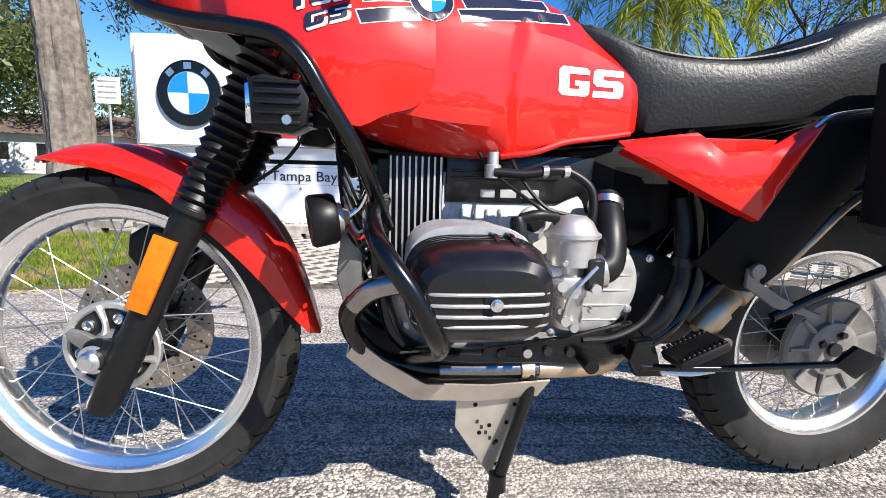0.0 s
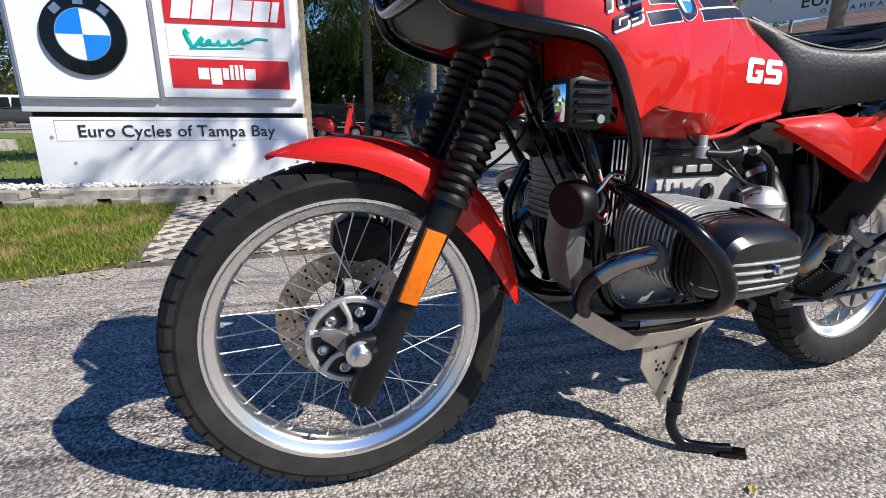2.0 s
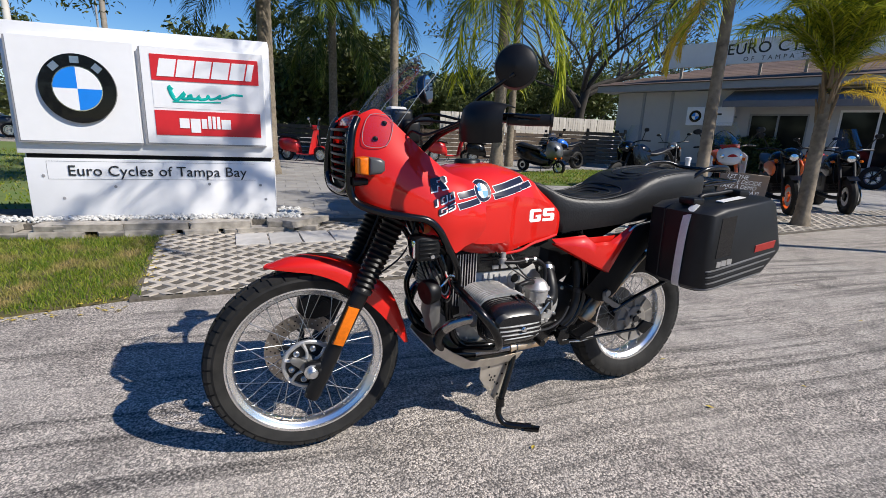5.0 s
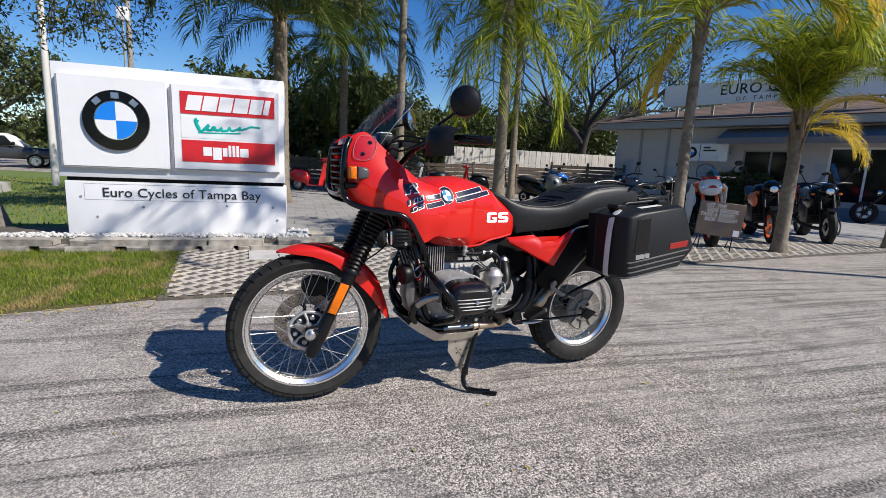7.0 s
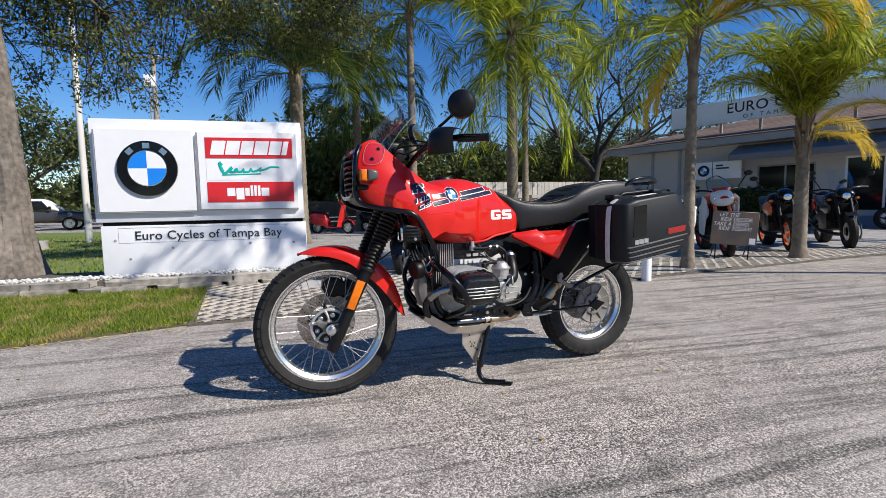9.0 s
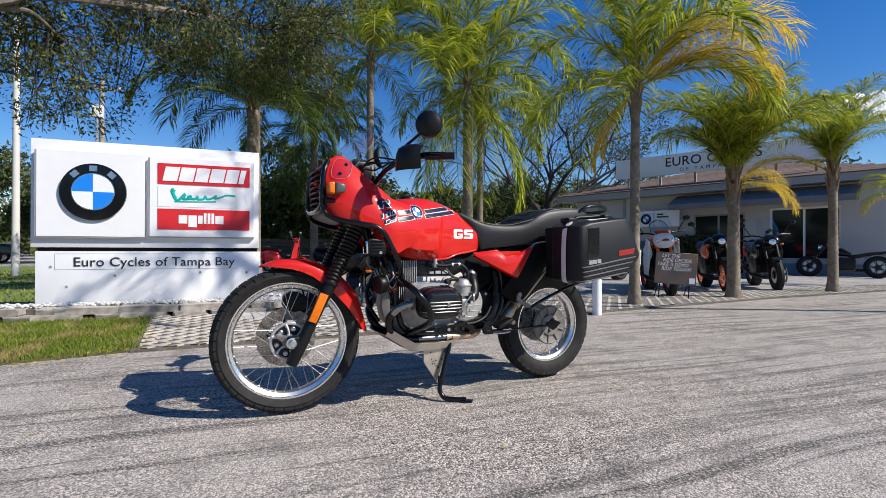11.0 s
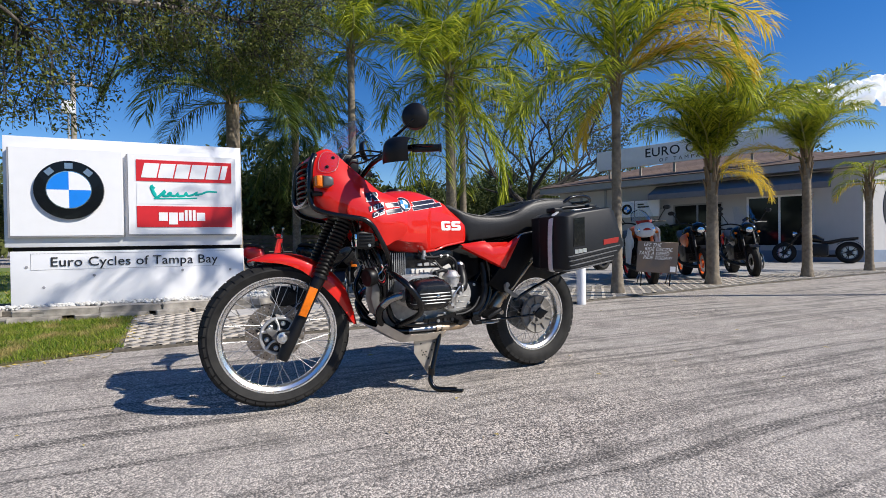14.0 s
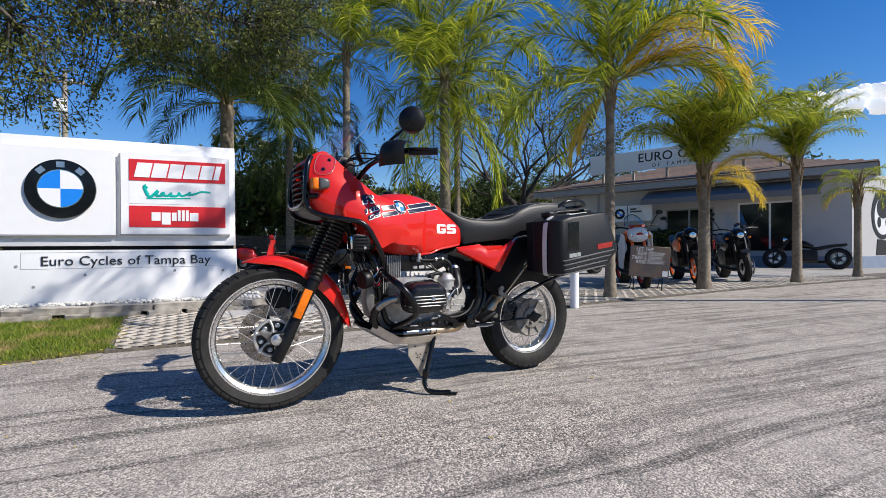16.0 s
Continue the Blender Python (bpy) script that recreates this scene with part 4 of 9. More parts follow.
# ---- handlebar, hand guards, mirrors ----
for side in (1, -1):
    bm = BM()
    tube(bm, [(0.355, 0, 1.10), (0.365, side * 0.09, 1.10), (0.335, side * 0.20, 1.165), (0.27, side * 0.31, 1.205), (0.20, side * 0.40, 1.207), (0.13, side * 0.45, 1.207)], 0.0115, 12)
    part("handlebar", bm, BLACK_GLOSS, bike, "black handlebar")
    a, b = Vector((0.215, side * 0.385, 1.207)), Vector((0.105, side * 0.462, 1.208))
    bm = BM()
    bridge(bm, [ring(a.lerp(b, k), b - a, r, 16) for k, r in ((0, 0.022), (0.02, 0.016), (0.5, 0.0175), (0.94, 0.017), (0.95, 0.020), (1, 0.019))])
    part("grip", bm, BLACK, bike, "black rubber grip")
    bm = BM()
    rows = [[Vector((0.245, side * 0.28, 1.255)), Vector((0.305, side * 0.285, 1.258)), Vector((0.335, side * 0.30, 1.23)), Vector((0.345, side * 0.30, 1.18)), Vector((0.338, side * 0.29, 1.13))],
            [Vector((0.24, side * 0.35, 1.265)), Vector((0.31, side * 0.355, 1.268)), Vector((0.350, side * 0.365, 1.235)), Vector((0.360, side * 0.365, 1.18)), Vector((0.350, side * 0.355, 1.125))],
            [Vector((0.225, side * 0.42, 1.26)), Vector((0.285, side * 0.43, 1.262)), Vector((0.318, side * 0.435, 1.23)), Vector((0.325, side * 0.435, 1.18)), Vector((0.315, side * 0.425, 1.125))],
            [Vector((0.205, side * 0.445, 1.25)), Vector((0.245, side * 0.46, 1.252)), Vector((0.265, side * 0.467, 1.225)), Vector((0.265, side * 0.467, 1.18)), Vector((0.255, side * 0.455, 1.13))]]
    rows = [[Vector((0.29, side * 0.372, 1.195)) + (q - Vector((0.29, side * 0.372, 1.195))) * 0.83 for q in rr] for rr in rows]
    sheet(bm, fine_rows(rows, 3, 3), 0.004)
    part("hand_guard", bm, BLACK, bike, "black plastic hand guard", smooth=60)
    bm = BM()
    tube(bm, [(0.255, side * 0.33, 1.215), (0.22, side * 0.40, 1.219), (0.15, side * 0.46, 1.215)], 0.006, 8)
    part("lever", bm, BLACK_GLOSS, bike)
    mir = new("mirror")
    mir.parent = bike
    mir["label"] = "round black rear-view mirror on a stalk"
    c = Vector((0.208, side * 0.405, 1.352)) if side > 0 else Vector((0.155, -0.395, 1.340))
    face = (Vector((-0.58, -0.80, 0.05)) if side > 0 else Vector((-0.74, 0.64, 0.12))).normalized()
    m = Matrix.Translation(c) @ face.to_track_quat("Y", "Z").to_matrix().to_4x4()
    bm = BM()
    lathe(bm, [(0.010, 0.0), (0.010, 0.059), (0.008, 0.062), (0.0, 0.0632), (-0.02, 0.057), (-0.034, 0.036), (-0.038, 0.0)], 36, m)
    part("shell", bm, BLACK, mir)
    bm = BM()
    lathe(bm, [(0.0105, 0.0), (0.0105, 0.057), (0.013, 0.057), (0.013, 0.0)], 36, m)
    part("mirror_glass", bm, MIRROR, mir, "mirror glass")
    bm = BM()
    tube(bm, [(0.285, side * 0.315, 1.21), (0.29, side * 0.325, 1.255), (0.265, side * 0.36, 1.285), tuple(c - face * 0.034 + Vector((0, 0, -0.02)))], 0.0065, 10)
    part("stalk", bm, BLACK_GLOSS, mir)
bm = BM()
box(bm, (0.37, -0.10, 1.14), (0.45, 0.02, 1.235), 0.015, 3)
box(bm, (0.375, 0.03, 1.12), (0.44, 0.11, 1.20), 0.015, 3)
part("instrument_panel", bm, BLACK, bike, "black instrument housing")
bm = BM()
box(bm, (0.30, -0.305, 1.20), (0.37, -0.235, 1.255), 0.01, 3)
part("brake_reservoir", bm, CLOUD, bike, "pale brake fluid reservoir")
for k, (p, q) in enumerate((((0.30, 0.28, 1.20), (0.42, 0.04, 1.0)), ((0.31, 0.26, 1.19), (0.40, -0.02, 0.98)), ((0.30, -0.26, 1.2), (0.42, 0.02, 0.98)), ((0.285, 0.33, 1.22), (0.45, 0.05, 0.96)))):
    bm = BM()
    tube(bm, [p, (0.40, (p[1] + q[1]) * 0.6, 1.215 - 0.02 * k), (0.44, (p[1] + q[1]) * 0.4, 1.15), q], 0.004, 8)
    part("control_cable", bm, BLACK, bike)

# ---- seat ----
SEAT = [  # x, z low, z high, half width
    (-0.085, 0.972, 0.996, 0.045), (-0.135, 0.945, 0.985, 0.075), (-0.190, 0.905, 0.962, 0.100), (-0.240, 0.785, 0.945, 0.118), (-0.300, 0.786, 0.930, 0.132), (-0.42, 0.798, 0.926, 0.150), (-0.52, 0.811, 0.942, 0.165),
    (-0.60, 0.820, 0.988, 0.174), (-0.68, 0.832, 1.018, 0.174), (-0.78, 0.850, 1.034, 0.170), (-0.88, 0.872, 1.040, 0.164), (-0.95, 0.890, 1.036, 0.156), (-1.00, 0.906, 1.022, 0.142), (-1.025, 0.930, 0.998, 0.118)]
rings = []
for x, zl, zh, w in SEAT:
    h = zh - zl
    half = [(0, zl), (w * 0.80, zl), (w * 0.96, zl + h * 0.04), (w * 1.01, zl + h * 0.28), (w * 1.02, zl + h * 0.60), (w * 1.0, zl + h * 0.84), (w * 0.95, zl + h * 0.93), (w * 0.86, zl + h * 0.985), (w * 0.55, zh), (0.0, zh - h * 0.04)]
    rings.append([Vector((x, y, z)) for y, z in half] + [Vector((x, -y, z)) for y, z in half[-2:0:-1]])
cols = [smooth_path([r[i] for r in rings], 5) for i in range(len(rings[0]))]
bm = BM()
bridge(bm, [[c[j] for c in cols] for j in range(len(cols[0]))])
seat = part("seat", bm, VINYL, bike, "black vinyl dual seat with quilted top", smooth=55)


def seat_top(x, f):
    """A place on the seat's top, f across from -1 to 1."""
    zl, zh, w = (float(np.interp(-x, [-s[0] for s in SEAT], [s[i] for s in SEAT])) for i in (1, 2, 3))
    h = zh - zl
    z = float(np.interp(abs(f), [0, 0.55, 0.86, 0.95], [zh - h * 0.04, zh, zl + h * 0.985, zl + h * 0.93]))
    return Vector((x, f * w, z + 0.0005))


bm = BM()
tube(bm, [seat_top(x, 0.93) for x in (-0.14, -0.25, -0.4, -0.55, -0.7, -0.85, -0.96, -1.0)], 0.004, 8)
part("piping", bm, VINYL, seat)
bm = BM()
tube(bm, [seat_top(x, -0.93) for x in (-0.14, -0.25, -0.4, -0.55, -0.7, -0.85, -0.96, -1.0)], 0.004, 8)
part("piping", bm, VINYL, seat)
for x0, x1, wd in ((-0.28, -0.56, 0.72), (-0.62, -0.95, 0.74)):
    for k in range(3):
        f = wd - 0.20 * k
        pad = 0.03 * k
        bm = BM()
        tube(bm, [seat_top(x0 - pad, -f * 0.6), seat_top(x0 - pad - 0.03, -f), seat_top((x0 + x1) / 2, -f), seat_top(x1 + pad + 0.03, -f), seat_top(x1 + pad, -f * 0.5), seat_top(x1 + pad, f * 0.5), seat_top(x1 + pad + 0.03, f),
                  seat_top((x0 + x1) / 2, f), seat_top(x0 - pad - 0.03, f), seat_top(x0 - pad, f * 0.6), seat_top(x0 - pad, -f * 0.6)], 0.0030, 6, 5)
        part("quilting", bm, VINYL, seat)
# ---- side panels, tail, rear mudguard ----
for side in (1, -1):
    bm = BM()
    rows = []
    out_top = [(-0.188, 0.765), (-0.25, 0.773), (-0.32, 0.782), (-0.365, 0.748), (-0.44, 0.752), (-0.475, 0.772), (-0.545, 0.812)]
    out_bot = [(-0.190, 0.742), (-0.24, 0.716), (-0.30, 0.684), (-0.355, 0.656), (-0.415, 0.624), (-0.432, 0.621), (-0.450, 0.648)]
    out_bot2 = [(-0.190, 0.742), (-0.24, 0.716), (-0.30, 0.684), (-0.355, 0.656), (-0.430, 0.621), (-0.47, 0.684), (-0.535, 0.795)]
    for (xa, za), (xb, zb), yy in zip(out_top, out_bot2, (0.150, 0.170, 0.188, 0.198, 0.205, 0.205, 0.200)):
        rows.append([Vector((xa, side * (yy - 0.018), za)), Vector((xa, side * yy, za - 0.008)), Vector(((xa + xb) / 2, side * (yy + 0.008), (za + zb) / 2)), Vector((xb, side * (yy + 0.004), zb + 0.006)), Vector((xb, side * (yy - 0.02), zb))])
    sheet(bm, rows, 0.005)
    part("side_panel", bm, RED, bike, "glossy red triangular side panel", smooth=55)
    bm = BM()
    prism(bm, [(-0.325, 0.772), (-0.475, 0.774), (-0.455, 0.742), (-0.365, 0.738)], side * 0.172, side * 0.178, bevel=0.002)
    part("grip_recess", bm, RED, bike)
    bm = BM()
    rows = []
    for (xa, za), (xb, zb), yy in zip([(-0.545, 0.812), (-0.62, 0.825), (-0.72, 0.842), (-0.82, 0.865), (-0.95, 0.905)], [(-0.345, 0.545), (-0.47, 0.490), (-0.60, 0.610), (-0.70, 0.70), (-0.90, 0.80)], (0.200, 0.205, 0.19, 0.17, 0.14)):
        rows.append([Vector((xa, side * (yy - 0.03), za)), Vector((xa, side * (yy - 0.004), za - 0.012)), Vector(((xa + xb) / 2, side * (yy - 0.006), (za + zb) / 2)), Vector((xb, side * (yy - 0.02), zb + 0.008)), Vector((xb, side * (yy - 0.05), zb))])
    sheet(bm, fine_rows(rows, 3, 2), 0.005)
    part("tail_panel", bm, BLACK_MATT, bike, "black rear side cover", smooth=60)
    bm = BM()
    tube(bm, [(-0.52, side * 0.205, 0.795), (-0.555, side * 0.208, 0.818), (-0.66, side * 0.205, 0.835), (-0.80, side * 0.18, 0.864), (-0.95, side * 0.15, 0.91)], 0.004, 8)
    part("trim_strip", bm, STEEL, bike, "thin bright trim strip")
bm = BM()
rows = []
for a in np.radians([200, 180, 160, 140, 120, 100, 80, 60, 45]):
    r = 0.352
    c = Vector((REAR[0] - r * math.cos(a), 0, REAR[1] + 0.04 + r * math.sin(a)))
    rows.append([c + Vector((0, y, dz)) for y, dz in ((-0.10, -0.03), (-0.085, 0), (0, 0.012), (0.085, 0), (0.10, -0.03))])
sheet(bm, fine_rows(rows[2:], 2, 2), 0.004)
part("rear_mudguard", bm, BLACK, bike, "black rear mudguard", smooth=60)
bm = BM()
tube(bm, [(-0.50, 0.165, 0.50), (-0.58, 0.17, 0.585), (-0.66, 0.165, 0.66), (-0.75, 0.15, 0.70), (-0.86, 0.14, 0.72)], 0.008, 10)
part("rear_frame_tube", bm, BRASSY, bike, "bare browned frame tube")
for side in (1, -1):
    bm = BM()
    tube(bm, [(-0.90, side * 0.15, 1.00), (-0.98, side * 0.165, 1.045), (-1.10, side * 0.16, 1.055), (-1.17, side * 0.13, 1.035), (-1.20, side * 0.06, 1.03), (-1.20, 0, 1.03)], 0.010, 10)
    part("grab_rail", bm, BLACK_GLOSS, bike, "black tubular grab rail")
bm = BM()
for y in (-0.1, -0.05, 0, 0.05, 0.1):
    tube(bm, [(-1.02, y, 0.965), (-1.12, y, 0.985), (-1.24, y, 0.985)], 0.006, 8)
tube(bm, [(-1.03, -0.125, 0.965), (-1.23, -0.125, 0.985), (-1.26, -0.09, 0.985), (-1.26, 0.09, 0.985), (-1.23, 0.125, 0.985), (-1.03, 0.125, 0.965)], 0.007, 8)
part("luggage_rack", bm, BLACK_GLOSS, bike, "black tubular luggage rack")
bm = BM()
box(bm, (-1.20, -0.05, 0.83), (-1.14, 0.05, 0.92), 0.015, 3)
part("tail_light", bm, RED_REFLECT, bike, "red tail light")
bm = BM()
prism(bm, [(-1.05, 0.95), (-1.15, 0.97), (-1.32, 0.72), (-1.30, 0.70), (-1.05, 0.90)], -0.09, 0.09, bevel=0.008)
part("tail_mudguard", bm, BLACK, bike)

# ---- engine ----
bm = BM()
prism(bm, [(0.225, 0.70), (0.235, 0.42), (0.20, 0.345), (-0.16, 0.345), (-0.19, 0.40), (-0.19, 0.60), (-0.15, 0.665), (0.12, 0.70)], -0.098, 0.098, bevel=0.018, seg=3)
part("crankcase", bm, ENGINE_CASE, bike, "cast alloy crankcase")
bm = BM()
prism(bm, [(0.235, 0.735), (0.245, 0.47), (0.135, 0.50), (0.130, 0.735)], -0.104, 0.104, bevel=0.012, seg=2)
cover = part("front_cover", bm, BLACK, bike, "black finned front engine cover")
for i in range(9):
    x = 0.140 + 0.0115 * i
    bm = BM()
    box(bm, (x - 0.0025, -0.114, 0.50 + 0.003 * i), (x + 0.0025, 0.114, 0.728), 0.0015, 1)
    part("fin", bm, BLACK, cover)
    bm = BM()
    box(bm, (x - 0.0018, 0.1142, 0.505 + 0.003 * i), (x + 0.0018, 0.1152, 0.725))
    part("fin_edge", bm, ALLOY, cover, "machined bright fin edge")
for i in range(12):
    y = -0.09 + 0.18 * i / 11
    bm = BM()
    box(bm, (0.23, y - 0.003, 0.49), (0.256, y + 0.003, 0.72), 0.0015, 1)
    part("fin", bm, BLACK, cover)
bm = BM()
prism(bm, [(0.130, 0.735), (0.130, 0.642), (-0.09, 0.642), (-0.155, 0.672), (-0.16, 0.735)], -0.092, 0.105, bevel=0.008)
for i in range(2):
    z = 0.690 + 0.012 * i
    box(bm, (-0.085, 0.103, z - 0.002), (0.12, 0.109, z + 0.002), 0.001, 1)
part("starter_cover", bm, VALVE, bike, "black ribbed starter cover")
bm = BM()
lathe(bm, [(0.096, 0.0), (0.096, 0.034), (0.106, 0.032), (0.108, 0.022), (0.100, 0.018), (0.100, 0.0)], 28, Matrix.Translation((-0.045, 0, 0.606)))
part("case_boss", bm, ENGINE_CASE, bike, "round cast boss")
bm = BM()
lathe(bm, [(0.099, 0.0), (0.099, 0.019), (0.103, 0.017), (0.103, 0.0)], 20, Matrix.Translation((-0.045, 0, 0.606)))
part("boss_plug", bm, BLACK, bike)
for i in range(4):
    bm = BM()
    box(bm, (0.02 + 0.025 * i, 0.096, 0.44), (0.026 + 0.025 * i, 0.103, 0.632), 0.002, 1)
    part("case_rib", bm, ENGINE_CASE, bike)
for u0, u1 in ((0.064, 0.036), (0.026, -0.006), (-0.014, -0.050)):
    bm = BM()
    box(bm, (u1, 0.1045, 0.653), (u0, 0.1075, 0.669), 0.001, 1)
    part("badge_shape", bm, ALLOY, bike, "raised bright badge")

bm = BM()
prism(bm, [(-0.10, 0.745), (-0.14, 0.62), (-0.26, 0.56), (-0.33, 0.60), (-0.33, 0.74), (-0.24, 0.765)], -0.10, 0.10, bevel=0.015)
part("air_box", bm, BLACK_MATT, bike, "black air box")
bm = BM()
prism(bm, [(-0.16, 0.56), (-0.16, 0.34), (-0.40, 0.345), (-0.44, 0.40), (-0.43, 0.50), (-0.30, 0.56)], -0.085, 0.085, bevel=0.02, seg=3)
part("gearbox", bm, DARK_METAL, bike, "dark cast gearbox")
bm = BM()
lathe(bm, [(0.06, 0.0), (0.06, 0.105), (0.118, 0.098), (0.125, 0.085), (0.122, 0.030), (0.128, 0.0)], 40, Matrix.Translation((-0.160, 0, 0.490)))
housing = part("clutch_housing", bm, ENGINE_CASE, bike, "cast alloy bell housing")
for i in range(6):
    z = 0.40 + 0.03 * i
    bm = BM()
    box(bm, (-0.250 + 0.012 * abs(i - 2.5), 0.115, z + 0.015), (-0.090, 0.126, z + 0.020), 0.002, 1)
    part("rib", bm, ENGINE_CASE, housing)

for x, y, z in ((-0.225, 0.122, 0.555), (-0.24, 0.122, 0.44), (-0.20, 0.122, 0.392), (-0.085, 0.122, 0.392), (-0.09, 0.122, 0.562), (0.20, 0.098, 0.40), (0.16, 0.098, 0.375), (0.02, 0.098, 0.385), (-0.06, 0.098, 0.62), (-0.30, 0.086, 0.535), (-0.40, 0.086, 0.42), (-0.36, 0.086, 0.47)):
    bm = BM()
    lathe(bm, [(y - 0.002, 0.0), (y - 0.002, 0.0085), (y + 0.002, 0.0085), (y + 0.002, 0.006), (y + 0.008, 0.006), (y + 0.0085, 0.0)], 12, Matrix.Translation((x, 0, z)))
    part("case_bolt", bm, STEEL, bike)
for side in (1, -1):
    eng = new("cylinder")
    eng.parent = bike
    eng["label"] = "finned alloy cylinder sticking out sideways"
    bm = BM()
    lathe(bm, [(0.09, 0.062), (0.27, 0.062)], 32, Matrix.Translation((0.105, 0, 0.525)))
    bmesh.ops.scale(bm, vec=(1, side, 1), verts=bm.verts)
    part("barrel", bm, ALLOY_DULL, eng)
    for i in range(13):
        y = 0.112 + 0.0128 * i
        k = i / 12
        g = 0.004 * (1 if i > 8 else 0)
        out = []
        for a in range(24):
            t = 2 * math.pi * a / 24
            c, s = math.cos(t), math.sin(t)
            out.append((0.105 + (0.100 + g) * math.copysign(abs(c) ** 0.65, c), 0.530 + (0.083 + g) * math.copysign(abs(s) ** 0.65, s)))
        bm = BM()
        prism(bm, out, side * y, side * (y + 0.0042), bevel=0.001, seg=1)
        part("fin", bm, ALLOY, eng)
    # valve cover: dark domed shell with bright ribs along its face
    cx, cz = 0.1015, 0.527
    bm = BM()
    rings = []
    for y, sx, sz in ((0.268, 0.104, 0.074), (0.300, 0.106, 0.077), (0.325, 0.106, 0.076), (0.345, 0.103, 0.068), (0.362, 0.097, 0.058), (0.373, 0.084, 0.044), (0.377, 0.05, 0.02)):
        rr = []
        for a in range(36):
            t = 2 * math.pi * a / 36
            c, s = math.cos(t), math.sin(t)
            rr.append(Vector((cx + sx * math.copysign(abs(c) ** 0.58, c), side * y, cz - 0.004 + sz * math.copysign(abs(s) ** 0.58, s))))
        rings.append(rr)
    bridge(bm, rings)
    part("valve_cover", bm, VALVE, eng, "black domed valve cover", smooth=22)
    for i in range(5):
        z = cz - 0.040 + 0.0155 * i
        bm = BM()
        depth = (0.376, 0.381, 0.382, 0.381, 0.374)[i]
        pts = [(cx + 0.104, side * 0.315, z), (cx + 0.097, side * (depth - 0.026), z), (cx + 0.075, side * (depth - 0.006), z), (cx, side * depth, z), (cx - 0.075, side * (depth - 0.006), z), (cx - 0.097, side * (depth - 0.026), z), (cx - 0.104, side * 0.315, z)]
        path = smooth_path(pts, 4)
        rows = [[p + Vector((0, -0.014 * side, -0.0030)), p + Vector((0, 0, -0.0023)), p + Vector((0, 0.0008 * side, 0)), p + Vector((0, 0, 0.0023)), p + Vector((0, -0.014 * side, 0.0030))] for p in path]
        sheet(bm, rows)
        part("rib", bm, ALLOY, eng, "bright polished rib")
    for i in range(4):
        y = 0.270 + 0.0125 * i
        g = 0.005 - 0.0007 * i
        out = []
        for a in range(36):
            t = 2 * math.pi * a / 36
            c, q = math.cos(t), math.sin(t)
            out.append((cx + (0.105 + g) * math.copysign(abs(c) ** 0.58, c), cz - 0.004 + (0.0755 + g) * math.copysign(abs(q) ** 0.58, q)))
        bm = BM()
        prism(bm, out, side * y, side * (y + 0.0052), bevel=0.0014, seg=1)
        part("cooling_rib", bm, VALVE, eng)
    for x in (cx - 0.05, cx - 0.025):
        bm = BM()
        prism(bm, [(cz + 0.050, side * 0.345), (cz + 0.070, side * 0.330), (cz + 0.080, side * 0.300), (cz + 0.080, side * 0.268), (cz + 0.050, side * 0.268)], x - 0.003, x + 0.003, axis="x", m=Matrix(((1, 0, 0, 0), (0, 0, 1, 0), (0, 1, 0, 0), (0, 0, 0, 1))))
        part("plug_rib", bm, VALVE, eng)
    bm = BM()
    lathe(bm, [(0.374, 0.0), (0.374, 0.009), (0.384, 0.009), (0.384, 0.0)], 20, Matrix.Translation((0.09, 0, 0.520)))
    lathe(bm, [(0.383, 0.0), (0.383, 0.0068), (0.391, 0.0068), (0.392, 0.0)], 6, Matrix.Translation((0.09, 0, 0.520)))
    bmesh.ops.scale(bm, vec=(1, side, 1), verts=bm.verts)
    part("centre_nut", bm, CHROME, eng, "chromed centre nut")
    bm = BM()
    box(bm, (0.072, side * 0.3725, 0.504), (0.108, side * 0.3795, 0.536), 0.002, 1)
    part("nut_pad", bm, BLACK, eng)
    # carburettor
    carb = new("carburettor")
    carb.parent = bike
    carb["label"] = "alloy carburettor with a domed top"
    cm = Matrix.Translation((-0.082, side * 0.205, 0))
    bm = BM()
    lathe(bm, [(0.545, 0.0), (0.545, 0.040), (0.590, 0.044), (0.594, 0.049), (0.600, 0.049), (0.604, 0.043), (0.620, 0.034), (0.630, 0.022), (0.632, 0.0)], 32, cm, axis="z")
    part("dome", bm, ALLOY, carb, "bright domed lid")
    bm = BM()
    lathe(bm, [(0.43, 0.0), (0.43, 0.020), (0.440, 0.026), (0.485, 0.027), (0.49, 0.031), (0.51, 0.031), (0.515, 0.024), (0.545, 0.026), (0.555, 0.030), (0.555, 0.0)], 28, cm, axis="z")
    box(bm, (-0.105, min(side * 0.165, side * 0.236), 0.492), (-0.058, max(side * 0.165, side * 0.236), 0.528), 0.006, 2)
    lathe(bm, [(-0.135, 0.0), (-0.135, 0.024), (-0.125, 0.026), (-0.12, 0.021), (-0.03, 0.021), (-0.025, 0.027), (-0.015, 0.027), (-0.01, 0.021), (0.02, 0.021), (0.02, 0.0)], 24, Matrix.Translation((0, side * 0.2, 0.53)), axis="x")
    for dx, dz in ((0.02, 0.455), (-0.03, 0.51), (0.03, 0.515)):
        lathe(bm, [(0.225, 0.0), (0.225, 0.009), (0.254, 0.009), (0.254, 0.0)], 10, Matrix.Translation((-0.082 + dx, 0, dz)) if side > 0 else Matrix.Translation((-0.082 + dx, -0.48, dz)))
    part("body", bm, ALLOY, carb)
